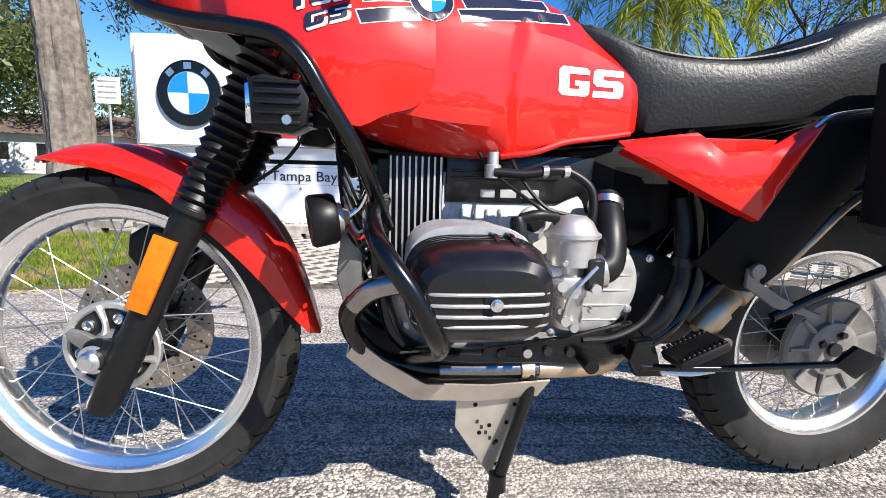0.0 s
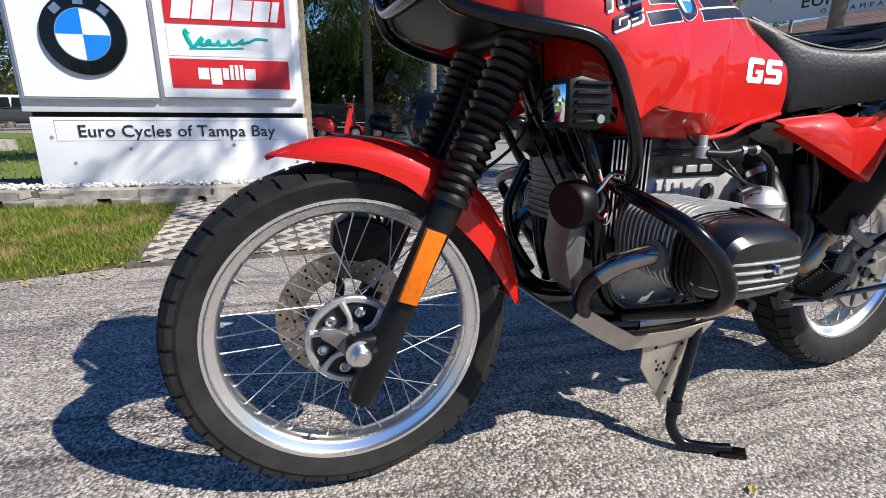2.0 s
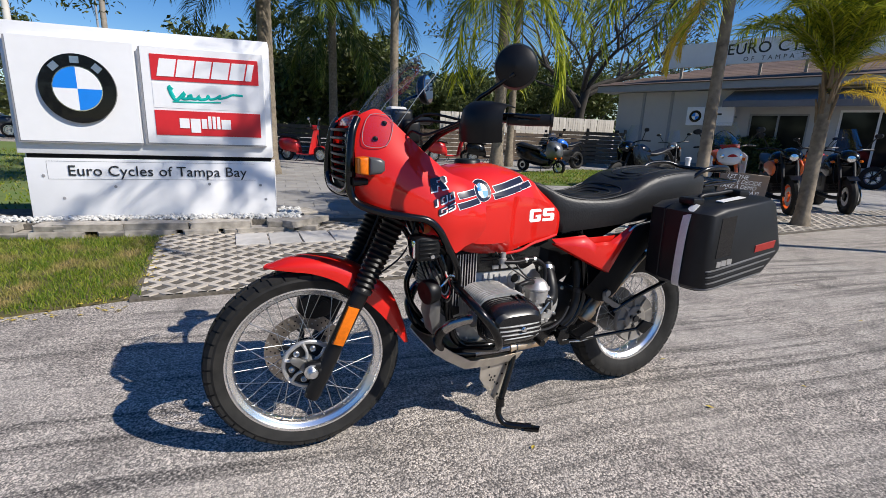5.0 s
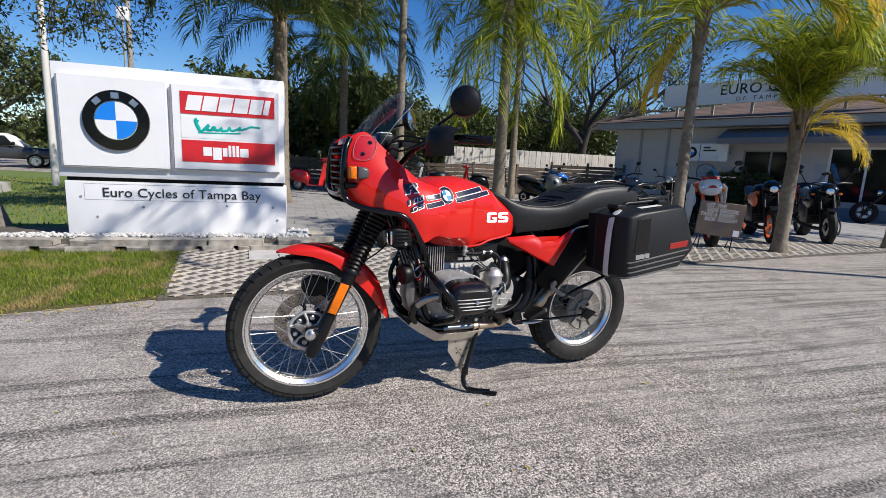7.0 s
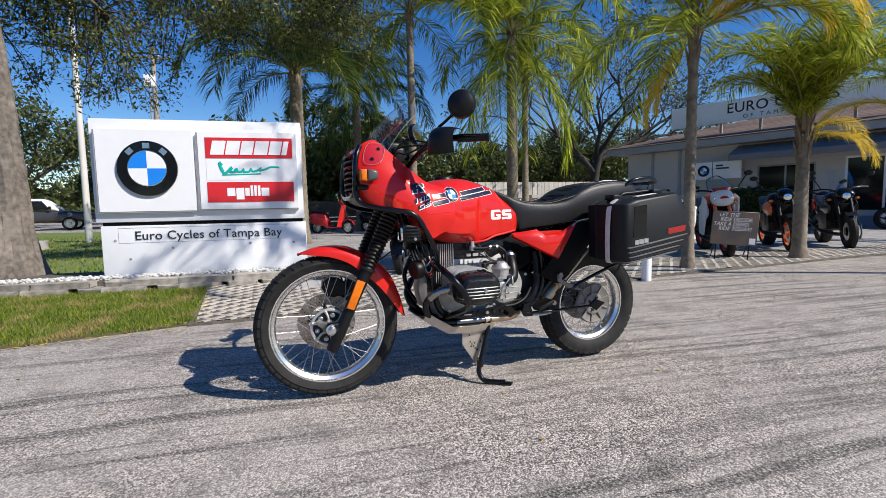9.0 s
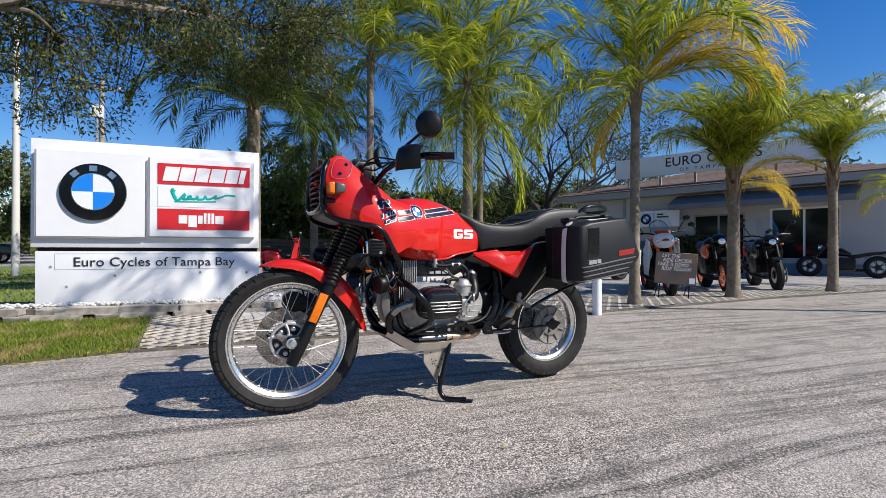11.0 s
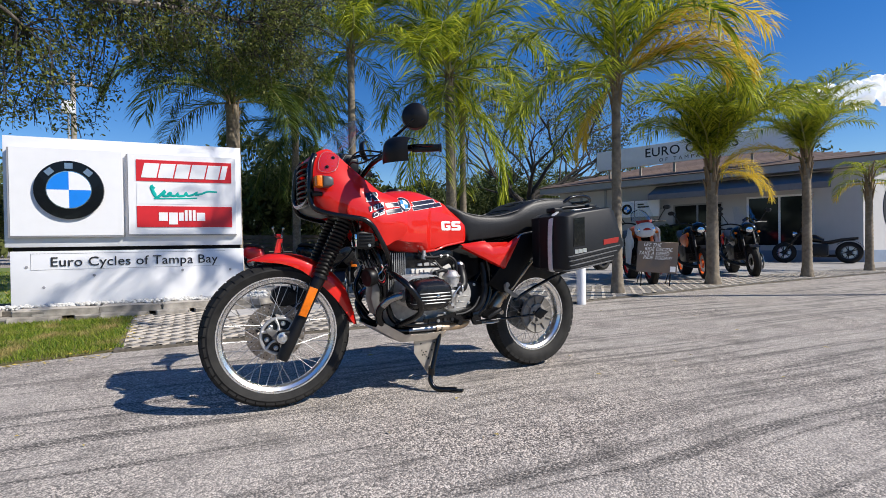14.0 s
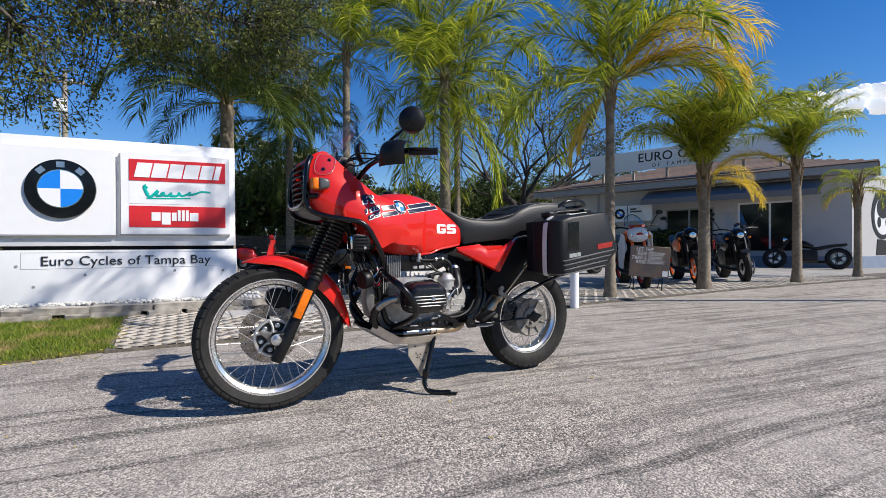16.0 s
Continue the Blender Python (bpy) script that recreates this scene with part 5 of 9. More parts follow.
    for dx, dz, rr in ((-0.030, 0.470, 0.006), (0.026, 0.470, 0.006), (-0.024, 0.552, 0.0045), (0.024, 0.552, 0.0045), (0.0, 0.440, 0.008)):
        bm = BM()
        q = Vector((-0.082 + dx, side * 0.232, dz))
        bridge(bm, [ring(q, (0, side, 0), rr, 10), ring(q + Vector((0, side * 0.012, 0)), (0, side, 0), rr, 10)])
        part("screw", bm, STEEL, carb)
    bm = BM()
    box(bm, (-0.128, min(side * 0.228, side * 0.246), 0.505), (-0.098, max(side * 0.228, side * 0.246), 0.560), 0.003, 1)
    part("lever_plate", bm, DARK_METAL, carb)
    bm = BM()
    tube(bm, [(-0.113, side * 0.247, 0.548), (-0.07, side * 0.25, 0.500), (-0.06, side * 0.247, 0.462)], 0.0035, 8)
    part("link_rod", bm, STEEL, carb)
    bm = BM()
    tube(bm, [(-0.125, side * 0.20, 0.53), (-0.155, side * 0.195, 0.545), (-0.165, side * 0.17, 0.60), (-0.175, side * 0.12, 0.655)], 0.030, 20)
    part("intake_hose", bm, BLACK, carb, "black rubber intake hose")
    for k in (0.0, 1.0):
        bm = BM()
        q0 = Vector((-0.128, side * 0.20, 0.53)).lerp(Vector((-0.17, side * 0.14, 0.638)), k)
        q1 = q0 + (Vector((-0.014, 0, 0.003)) if k == 0 else Vector((-0.003, -0.008 * side, 0.012)))
        bridge(bm, [ring(q0, q1 - q0, 0.0325, 20), ring(q1, q1 - q0, 0.0325, 20)])
        part("hose_clamp", bm, STEEL, carb)
    bm = BM()
    tube(bm, [(-0.075, side * 0.20, 0.63), (-0.03, side * 0.20, 0.645), (0.01, side * 0.17, 0.70), (0.03, side * 0.12, 0.77)], 0.0035, 8)
    part("throttle_cable", bm, BLACK, carb)
    bm = BM()
    tube(bm, [(-0.055, side * 0.21, 0.61), (-0.02, side * 0.215, 0.64), (0.055, side * 0.17, 0.70), (0.09, side * 0.13, 0.76)], 0.0032, 8)
    part("choke_cable", bm, BLACK, carb)
    bm = BM()
    lathe(bm, [(0.0, 0.0), (0.0, 0.014), (0.03, 0.014), (0.04, 0.010), (0.04, 0.0)], 14, Matrix.Translation((0.02, side * 0.235, 0.590)) @ pose(0, 0, 0, 0, 10, 0), axis="z")
    tube(bm, [(0.02, side * 0.235, 0.625), (-0.01, side * 0.235, 0.632), (-0.045, side * 0.225, 0.628)], 0.0095, 10)
    part("spark_plug_cap", bm, BLACK, carb, "black spark plug cap")
    # fuel tap and hose
    bm = BM()
    lathe(bm, [(0.690, 0.0), (0.690, 0.015), (0.712, 0.015), (0.714, 0.010), (0.735, 0.010), (0.735, 0.0)], 12, Matrix.Translation((0.055, side * 0.165, 0)), axis="z")
    part("fuel_tap", bm, ALLOY, bike, "alloy fuel tap")
    bm = BM()
    tube(bm, [(0.055, side * 0.175, 0.700), (0.0, side * 0.182, 0.698), (-0.05, side * 0.185, 0.706), (-0.085, side * 0.185, 0.700), (-0.118, side * 0.19, 0.672), (-0.118, side * 0.198, 0.62), (-0.095, side * 0.20, 0.585)], 0.0085, 12)
    part("fuel_hose", bm, BLACK, bike, "black fuel hose")
    for x in (-0.028, -0.066):
        bm = BM()
        bridge(bm, [ring((x, side * 0.1845, 0.7035), (1, 0, 0), 0.0105, 14), ring((x - 0.010, side * 0.1845, 0.7045), (1, 0, 0), 0.0105, 14)])
        part("hose_clip", bm, STEEL, bike)
    # exhaust header
    bm = BM()
    tube(bm, [(0.185, side * 0.235, 0.517), (0.215, side * 0.230, 0.517), (0.262, side * 0.208, 0.500), (0.292, side * 0.180, 0.468)], 0.0195, 18)
    part("exhaust_header", bm, HEADER, bike, "heat-blued exhaust header pipe")
    bm = BM()
    tube(bm, [(0.289, side * 0.183, 0.473), (0.303, side * 0.162, 0.442), (0.292, side * 0.134, 0.392), (0.245, side * 0.118, 0.342), (0.17, side * 0.118, 0.322), (0.13, side * 0.120, 0.320)], 0.0195, 18)
    part("exhaust_bend", bm, BLACK_GLOSS, bike, "blackened lower exhaust bend")
    bm = BM()
    tube(bm, [(0.135, side * 0.122, 0.320), (0.03, side * 0.124, 0.320), (-0.06, side * 0.122, 0.320)], 0.0205, 18)
    part("exhaust_pipe", bm, BLUED, bike, "heat-blued exhaust pipe")
    bm = BM()
    bridge(bm, [ring((x, side * 0.235, 0.517), (1, 0, 0), r, 20) for x, r in ((0.182, 0.036), (0.200, 0.036), (0.202, 0.030), (0.216, 0.029))])
    nut = part("exhaust_nut", bm, ALLOY_DULL, bike, "finned exhaust nut")
    for i in range(10):
        a = 2 * math.pi * i / 10
        bm = BM()
        box(bm, (0.181, side * 0.235 + 0.034 * math.cos(a) - 0.004, 0.517 + 0.034 * math.sin(a) - 0.004), (0.201, side * 0.235 + 0.034 * math.cos(a) + 0.004, 0.517 + 0.034 * math.sin(a) + 0.004))
        part("fin", bm, ALLOY_DULL, nut)
    # crash bar
    bm = BM()
    tube(bm, [(0.245, side * 0.13, 0.645), (0.262, side * 0.20, 0.634), (0.258, side * 0.30, 0.610), (0.240, side * 0.350, 0.582), (0.203, side * 0.370, 0.532), (0.176, side * 0.366, 0.480), (0.160, side * 0.325, 0.438), (0.168, side * 0.24, 0.398), (0.20, side * 0.14, 0.355)], 0.0150, 14)
    part("crash_bar", bm, BLACK_GLOSS, bike, "black tubular crash bar")
    bm = BM()
    if side < 0:
        tube(bm, [(0.262, side * 0.165, 0.665), (0.292, side * 0.17, 0.60), (0.315, side * 0.165, 0.54), (0.300, side * 0.15, 0.46), (0.255, side * 0.135, 0.385)], 0.0125, 12)
        part("down_tube", bm, BLACK_GLOSS, bike, "black frame down tube")
    # auxiliary lamp
    lamp = new("auxiliary_lamp")
    lamp.parent = bike
    lamp["label"] = "finned black auxiliary lamp"
    y0, y1 = side * 0.178, side * 0.252
    bm = BM()
    prism(bm, [(0.438, 0.752), (0.442, 0.826), (0.418, 0.832), (0.362, 0.822), (0.352, 0.80), (0.358, 0.76), (0.380, 0.748)], y0, y1, bevel=0.007, seg=2)
    part("shell", bm, BLACK, lamp)
    for i in range(5):
        z = 0.762 + 0.0145 * i
        bm = BM()
        box(bm, (0.366, y1 - side * 0.004, z - 0.003), (0.430, y1 + side * 0.006, z + 0.003), 0.0015, 1)
        part("fin", bm, BLACK, lamp)
        bm = BM()
        box(bm, (0.350, min(y0, y1) + 0.008, z - 0.003), (0.362, max(y0, y1) - 0.008, z + 0.003), 0.0015, 1)
        part("fin", bm, BLACK, lamp)
    bm = BM()
    box(bm, (0.436, min(y0, y1) + 0.008, 0.760), (0.448, max(y0, y1) - 0.008, 0.820), 0.004, 2)
    part("lens", bm, MIRROR, lamp, "bright lamp glass")
    bm = BM()
    box(bm, (0.318, min(y0, y1) + 0.026, 0.760), (0.362, max(y0, y1) - 0.030, 0.786), 0.005, 2)
    part("bracket", bm, BLACK_MATT, lamp)
    bm = BM()
    lathe(bm, [(abs(y1) + 0.004, 0.0), (abs(y1) + 0.004, 0.008), (abs(y1) + 0.010, 0.007), (abs(y1) + 0.010, 0.0)], 12, Matrix.Translation((0.385, 0, 0.766)))
    bmesh.ops.scale(bm, vec=(1, side, 1), verts=bm.verts)
    part("screw", bm, STEEL, lamp)

# steering head, frame backbone, small dark things under the tank
bm = BM()
tube(bm, [(0.39, 0, 0.90), (0.34, 0, 0.80), (0.28, 0, 0.74), (0.10, 0, 0.74), (-0.2, 0, 0.76), (-0.5, 0, 0.80), (-1.0, 0, 0.93)], 0.026, 12)
part("backbone", bm, BLACK_GLOSS, bike)
for side in (1, -1):
    bm = BM()
    tube(bm, [(0.34, side * 0.05, 0.84), (0.285, side * 0.10, 0.72), (0.262, side * 0.115, 0.60), (0.24, side * 0.12, 0.45), (0.20, side * 0.125, 0.375), (0.10, side * 0.135, 0.352), (-0.15, side * 0.135, 0.352), (-0.30, side * 0.13, 0.38), (-0.38, side * 0.13, 0.50), (-0.36, side * 0.12, 0.70), (-0.33, side * 0.12, 0.79)], 0.0155, 12)
    part("frame_tube", bm, BLACK_GLOSS, bike, "black frame tube")
    bm = BM()
    tube(bm, [(-0.36, side * 0.13, 0.42), (-0.50, side * 0.15, 0.60), (-0.62, side * 0.15, 0.78), (-0.8, side * 0.14, 0.86)], 0.013, 10)
    part("subframe_tube", bm, BLACK_GLOSS, bike)
bm = BM()
box(bm, (0.262, -0.10, 0.54), (0.292, 0.02, 0.69), 0.008, 2)
cooler = part("oil_cooler", bm, ALLOY_DULL, bike, "finned oil cooler")
for i in range(10):
    bm = BM()
    box(bm, (0.255, -0.098, 0.55 + 0.014 * i), (0.298, 0.018, 0.554 + 0.014 * i))
    part("fin", bm, ALLOY_DULL, cooler)
bm = BM()
prism(bm, [(0.300, 0.660), (0.315, 0.640), (0.330, 0.50), (0.310, 0.42), (0.285, 0.42), (0.275, 0.655)], 0.03, 0.118, bevel=0.008)
part("splash_plate", bm, ALLOY_DULL, bike, "bare metal splash plate")
bm = BM()
lathe(bm, [(0.0, 0.0), (0.0, 0.042), (0.018, 0.045), (0.03, 0.036), (0.046, 0.030), (0.05, 0.0)], 28, Matrix.Translation((0.295, -0.06, 0.725)), axis="x")
part("horn", bm, BLACK, bike, "black horn")
bm = BM()
lathe(bm, [(0.0, 0.0), (0.0, 0.040), (0.006, 0.044), (0.040, 0.046), (0.046, 0.042), (0.046, 0.020), (0.043, 0.0)], 30, Matrix.Translation((0.326, 0.152, 0.614)) @ pose(0, 0, 0, 0, 8, 14), axis="x")
horn = part("horn", bm, BLACK, bike, "black disc horn on a chromed bracket")
bm = BM()
lathe(bm, [(-0.022, 0.0), (-0.022, 0.012), (-0.012, 0.016), (-0.010, 0.026), (0.001, 0.028), (0.001, 0.0)], 24, Matrix.Translation((0.326, 0.152, 0.614)) @ pose(0, 0, 0, 0, 8, 14), axis="x")
part("horn_back", bm, ALLOY, horn, "bright horn back")
bm = BM()
tube(bm, [(0.306, 0.148, 0.617), (0.285, 0.15, 0.635), (0.270, 0.165, 0.665), (0.262, 0.19, 0.668)], 0.0055, 8)
part("horn_bracket", bm, CHROME, horn)
for k, (dy, dz) in enumerate(((0.0, 0.0), (0.010, -0.012), (-0.012, 0.010))):
    bm = BM()
    tube(bm, [(0.305, 0.150 + dy, 0.600 + dz), (0.285, 0.165 + dy, 0.580 + dz), (0.262, 0.150 + dy, 0.610 + dz), (0.275, 0.13, 0.66 + dz)], 0.0028, 6)
    part("horn_wire", bm, (RED_SCOOTER, BLACK, CLOUD)[k], horn)
for k in range(5):
    bm = BM()
    z = 0.70 - 0.025 * k
    tube(bm, [(0.33, 0.09 - 0.03 * k, z + 0.12), (0.325, 0.13 - 0.02 * k, z + 0.04), (0.300, 0.155 - 0.015 * k, z - 0.03), (0.275, 0.12, z - 0.09)], 0.003 + 0.001 * (k % 2), 8)
    part("wiring", bm, BLACK, bike)
# skid plate and side plate with holes
bm = BM()
rows = []
for x, z, w in ((0.312, 0.352, 0.128), (0.262, 0.318, 0.146), (0.185, 0.272, 0.150), (0.06, 0.264, 0.146), (-0.06, 0.268, 0.140)):
    rows.append([Vector((x - 0.020, -w - 0.012, z + 0.036)), Vector((x, -w, z)), Vector((x, 0, z - 0.004)), Vector((x, w, z)), Vector((x - 0.020, w + 0.012, z + 0.036))])
sheet(bm, rows, 0.004)
part("skid_plate", bm, PLATE, bike, "bare aluminium skid plate", smooth=25)
plate = new("stand_plate")
plate.parent = bike
plate["label"] = "drilled bare metal plate below the engine"
bm = BM()
prism(bm, [(0.098, 0.270), (-0.040, 0.262), (-0.042, 0.205), (-0.020, 0.185), (-0.018, 0.155), (0.004, 0.085), (0.018, 0.078), (0.100, 0.200)], 0.118, 0.123, bevel=0.001, seg=1)
part("sheet", bm, PLATE, plate)
for x, z in ((0.06, 0.245), (-0.02, 0.243), (0.03, 0.20), (0.015, 0.165), (0.05, 0.185), (0.012, 0.115), (-0.005, 0.205)):
    bm = BM()
    lathe(bm, [(0.1175, 0.0), (0.1175, 0.0045), (0.1238, 0.0045), (0.1238, 0.0)], 12, Matrix.Translation((x, 0, z)))
    part("hole", bm, BLACK_MATT, plate)
bm = BM()
for i in range(5):
    x = 0.055 - 0.009 * i
    box(bm, (x - 0.003, 0.1232, 0.205 - 0.012 * i), (x + 0.003, 0.1240, 0.213 - 0.012 * i))
part("maker_mark", bm, BLACK_DECAL, plate)
bm = BM()
tube(bm, [(-0.045, 0.135, 0.32), (-0.040, 0.14, 0.275), (-0.012, 0.150, 0.19), (0.018, 0.160, 0.10), (0.028, 0.168, 0.055), (0.010, 0.19, 0.020), (-0.040, 0.220, 0.0135), (-0.085, 0.240, 0.0125)], 0.0125, 14)
stand = part("side_stand", bm, BLACK_GLOSS, bike, "black tubular side stand")
bm = BM()
prism(bm, [(-0.07, 0.215), (-0.125, 0.250), (-0.100, 0.275), (-0.05, 0.245)], 0.0005, 0.012, axis="z", bevel=0.003)
part("stand_foot", bm, BLACK_GLOSS, stand)
bm = BM()
bridge(bm, [ring((0.018, 0.160, z), (0.1, 0.1, -1), r, 16) for z, r in ((0.118, 0.017), (0.085, 0.018))])
part("stand_collar", bm, BLACK_GLOSS, stand)
bm = BM()
tube(bm, [(-0.06, 0.122, 0.320), (-0.12, 0.118, 0.318), (-0.20, 0.11, 0.320), (-0.26, 0.06, 0.325)], 0.0215, 16)
part("collector_pipe", bm, BRASSY, bike, "browned exhaust collector")
bm = BM()
bridge(bm, [ring((x, 0.124, 0.320), (1, 0, 0), 0.0245, 20) for x in (-0.025, -0.050)])
box(bm, (-0.048, 0.118, 0.278), (-0.028, 0.130, 0.30), 0.002, 1)
part("pipe_clamp", bm, BRASSY, bike, "brassy exhaust clamp")
bm = BM()
tube(bm, [(-0.20, -0.12, 0.32), (-0.4, -0.16, 0.36), (-0.55, -0.19, 0.42), (-0.7, -0.20, 0.46)], 0.022, 14)
tube(bm, [(-0.62, -0.21, 0.45), (-0.70, -0.215, 0.47), (-1.05, -0.22, 0.56), (-1.12, -0.22, 0.575)], lambda k: 0.030 + 0.022 * min(1, 6 * k, 6 * (1 - k) + 0.3), 18)
part("silencer", bm, STEEL, bike, "steel silencer on the far side")
# under-frame bracket with holes, foot peg, gear lever
bm = BM()
prism(bm, [(0.05, 0.375), (0.06, 0.350), (-0.10, 0.340), (-0.17, 0.335), (-0.25, 0.39), (-0.24, 0.42), (-0.10, 0.385)], 0.135, 0.150, bevel=0.003)
part("footrest_bracket", bm, BLACK_GLOSS, bike, "black footrest bracket")
for x, z in ((0.02, 0.362), (-0.03, 0.362), (-0.07, 0.365), (-0.115, 0.362)):
    bm = BM()
    lathe(bm, [(0.146, 0.0), (0.146, 0.009), (0.158, 0.009), (0.158, 0.0)], 10, Matrix.Translation((x, 0, z)))
    part("bracket_bolt", bm, STEEL if x == -0.03 else DARK_METAL, bike)
bm = BM()
rod(bm, (-0.145, 0.13, 0.352), (-0.145, 0.19, 0.345), 0.014, n=14)
part("lever_pivot", bm, BLACK, bike)
peg = new("foot_peg")
peg.parent = bike
peg["label"] = "black rubber foot peg with a studded top"
bm = BM()
m = Matrix.Translation((-0.325, 0.215, 0.392)) @ pose(0, 0, 0, 0, 24, 0)
box(bm, (-0.050, -0.030, -0.016), (0.050, 0.038, 0.004), 0.006, 2, m)
part("tread_plate", bm, BLACK, peg, "black rubber pad")
for row in (-0.026, 0.030):
    bm = BM()
    for i in range(9):
        x = -0.04 + 0.01 * i
        box(bm, (x - 0.0035, row - 0.006, 0.003), (x + 0.0035, row + 0.006, 0.008), 0.001, 1, m)
    part("teeth", bm, BLACK, peg)
bm = BM()
tube(bm, [(-0.24, 0.19, 0.345), (-0.36, 0.205, 0.345), (-0.50, 0.21, 0.348), (-0.64, 0.215, 0.352)], 0.007, 10)
part("centre_stand_arm", bm, BLACK_GLOSS, bike, "long thin black lever")
bm = BM()
prism(bm, [(-0.62, 0.352), (-0.665, 0.388), (-0.73, 0.362), (-0.672, 0.322)], 0.208, 0.222, bevel=0.004)
part("lever_paddle", bm, BLACK, bike, "diamond shaped black paddle")
bm = BM()
prism(bm, [(-0.225, 0.395), (-0.215, 0.36), (-0.235, 0.325), (-0.285, 0.325), (-0.27, 0.37), (-0.262, 0.40)], 0.165, 0.195, bevel=0.006)
part("stand_bracket", bm, BLACK_GLOSS, bike)
bm = BM()
tube(bm, [(-0.235, 0.17, 0.335), (-0.34, 0.18, 0.325), (-0.40, 0.18, 0.33)], 0.006, 8)
part("return_spring", bm, STEEL, bike)
# rear footrest hanger, brassy shock, swing arm
bm = BM()
prism(bm, [(-0.452, 0.545), (-0.465, 0.53), (-0.452, 0.508), (-0.52, 0.474), (-0.600, 0.447), (-0.594, 0.437), (-0.50, 0.458), (-0.432, 0.500), (-0.432, 0.536)], 0.187, 0.198, bevel=0.004)
lathe(bm, [(0.198, 0.0), (0.198, 0.015), (0.206, 0.014), (0.206, 0.0)], 18, Matrix.Translation((-0.448, 0, 0.532)))
part("footrest_hanger", bm, ALLOY_DULL, bike, "bare alloy pillion footrest hanger")
bm = BM()
a, b = Vector((-0.52, 0.10, 0.50)), Vector((-0.40, 0.12, 0.39))
bridge(bm, [ring(a.lerp(b, k), b - a, r, 20) for k, r in ((0, 0.020), (0.1, 0.030), (0.35, 0.031), (0.36, 0.024), (0.6, 0.024), (0.61, 0.030), (0.85, 0.030), (1, 0.018))])
lathe(bm, [(0.09, 0.0), (0.09, 0.013), (0.15, 0.013), (0.15, 0.0)], 16, Matrix.Translation((-0.445, 0, 0.372)))
part("shock_mount", bm, BRASSY, bike, "browned metal shock body")
bm = BM()
tube(bm, [(-0.40, -0.06, 0.40), (-0.58, -0.10, 0.36), (-0.775, -0.115, 0.325)], 0.036, 16)
part("swing_arm", bm, BLACK, bike, "black single-sided swing arm")
bm = BM()
tube(bm, [(-0.34, 0.11, 0.66), (-0.345, 0.125, 0.58), (-0.34, 0.135, 0.50), (-0.31, 0.14, 0.43), (-0.27, 0.135, 0.39)], 0.018, 12)
part("breather_hose", bm, BLACK, bike, "black hose")
bm = BM()
bridge(bm, [ring((-0.345, 0.132, 0.545), (0.05, 0.05, -1), 0.0215, 16), ring((-0.344, 0.133, 0.528), (0.05, 0.05, -1), 0.0215, 16)])
part("hose_clip", bm, DARK_METAL, bike)
bm = BM()
tube(bm, [(-0.14, 0.15, 0.385), (-0.20, 0.155, 0.392), (-0.26, 0.15, 0.42), (-0.30, 0.14, 0.47)], 0.006, 8)
part("gear_linkage", bm, DARK_METAL, bike)
bm = BM()
box(bm, (-0.30, -0.07, 0.58), (-0.19, 0.10, 0.73), 0.012, 2)
part("battery", bm, BLACK_MATT, bike, "black battery")
# pannier rail and case on the near side
bm = BM()
tube(bm, [(-0.50, 0.19, 0.44), (-0.62, 0.20, 0.50), (-0.80, 0.215, 0.57), (-1.02, 0.22, 0.64), (-1.12, 0.215, 0.74), (-1.10, 0.20, 0.90), (-0.9, 0.18, 0.89)], 0.009, 10)
part("pannier_rail", bm, BLACK_GLOSS, bike, "black pannier rail")

# hard case: tapered box, ribbed lower edge, webbing strap, handle
CASE_OUT = [(-0.592, 0.905), (-0.640, 0.928), (-0.965, 0.962), (-1.000, 0.945), (-1.082, 0.757), (-1.075, 0.735), (-0.985, 0.652), (-0.620, 0.606), (-0.600, 0.625)]
case = thing("pannier_case", "hard black plastic pannier case with a webbing strap", "pannier case", BIKE_AT)
bm = BM()
cxm, czm = -0.83, 0.79
layers = []
for y, s in ((0.225, 0.93), (0.235, 0.97), (0.30, 1.0), (0.303, 0.992), (0.307, 0.992), (0.310, 1.0), (0.40, 1.0), (0.43, 1.0), (0.455, 1.0), (0.478, 0.985), (0.490, 0.955), (0.494, 0.91)):
    tuck = float(np.interp(y, [0.40, 0.43, 0.455, 0.478, 0.490, 0.494], [0, 0.004, 0.012, 0.026, 0.040, 0.052]))
    layers.append([Vector((cxm + (u - cxm) * s - (tuck if u > -0.7 else -0.4 * tuck), y, czm + (v - czm) * s)) for u, v in CASE_OUT])
bridge(bm, layers)
body = part("body", bm, CASE, case, "black textured shell", smooth=30)
for i in range(7):
    k = i / 6
    bm = BM()
    z0, z1 = 0.688 - 0.012 * i, 0.752 - 0.0145 * i
    x0, x1 = -0.607 - 0.001 * i, -1.070 + 0.013 * i
    tube(bm, [(x0 - 0.004, 0.30, z0), (x0 - 0.002, 0.40, z0), (x0 - 0.014, 0.455, z0), (x0 - 0.034, 0.480, z0 + 0.001), (x0 - 0.078, 0.4925, z0 + 0.006), (x1 + 0.05, 0.491, z1 - 0.006), (x1 + 0.018, 0.47, z1)], 0.0045, 6, 3)
    part("rib", bm, CASE_TRIM if i % 2 == 0 else CASE, case)
bm = BM()
for x, w in ((-0.690, 0.012), (-0.718, 0.014), (-0.749, 0.013)):
    m = Matrix.Translation((x, 0, 0.716 - (x + 0.69) * 0.115))
    box(bm, (-w, 0.4945, -0.011), (w, 0.4965, 0.011), 0.0, 1, m)
part("badge_shapes", bm, STEEL, case, "small bright badge")
bm = BM()
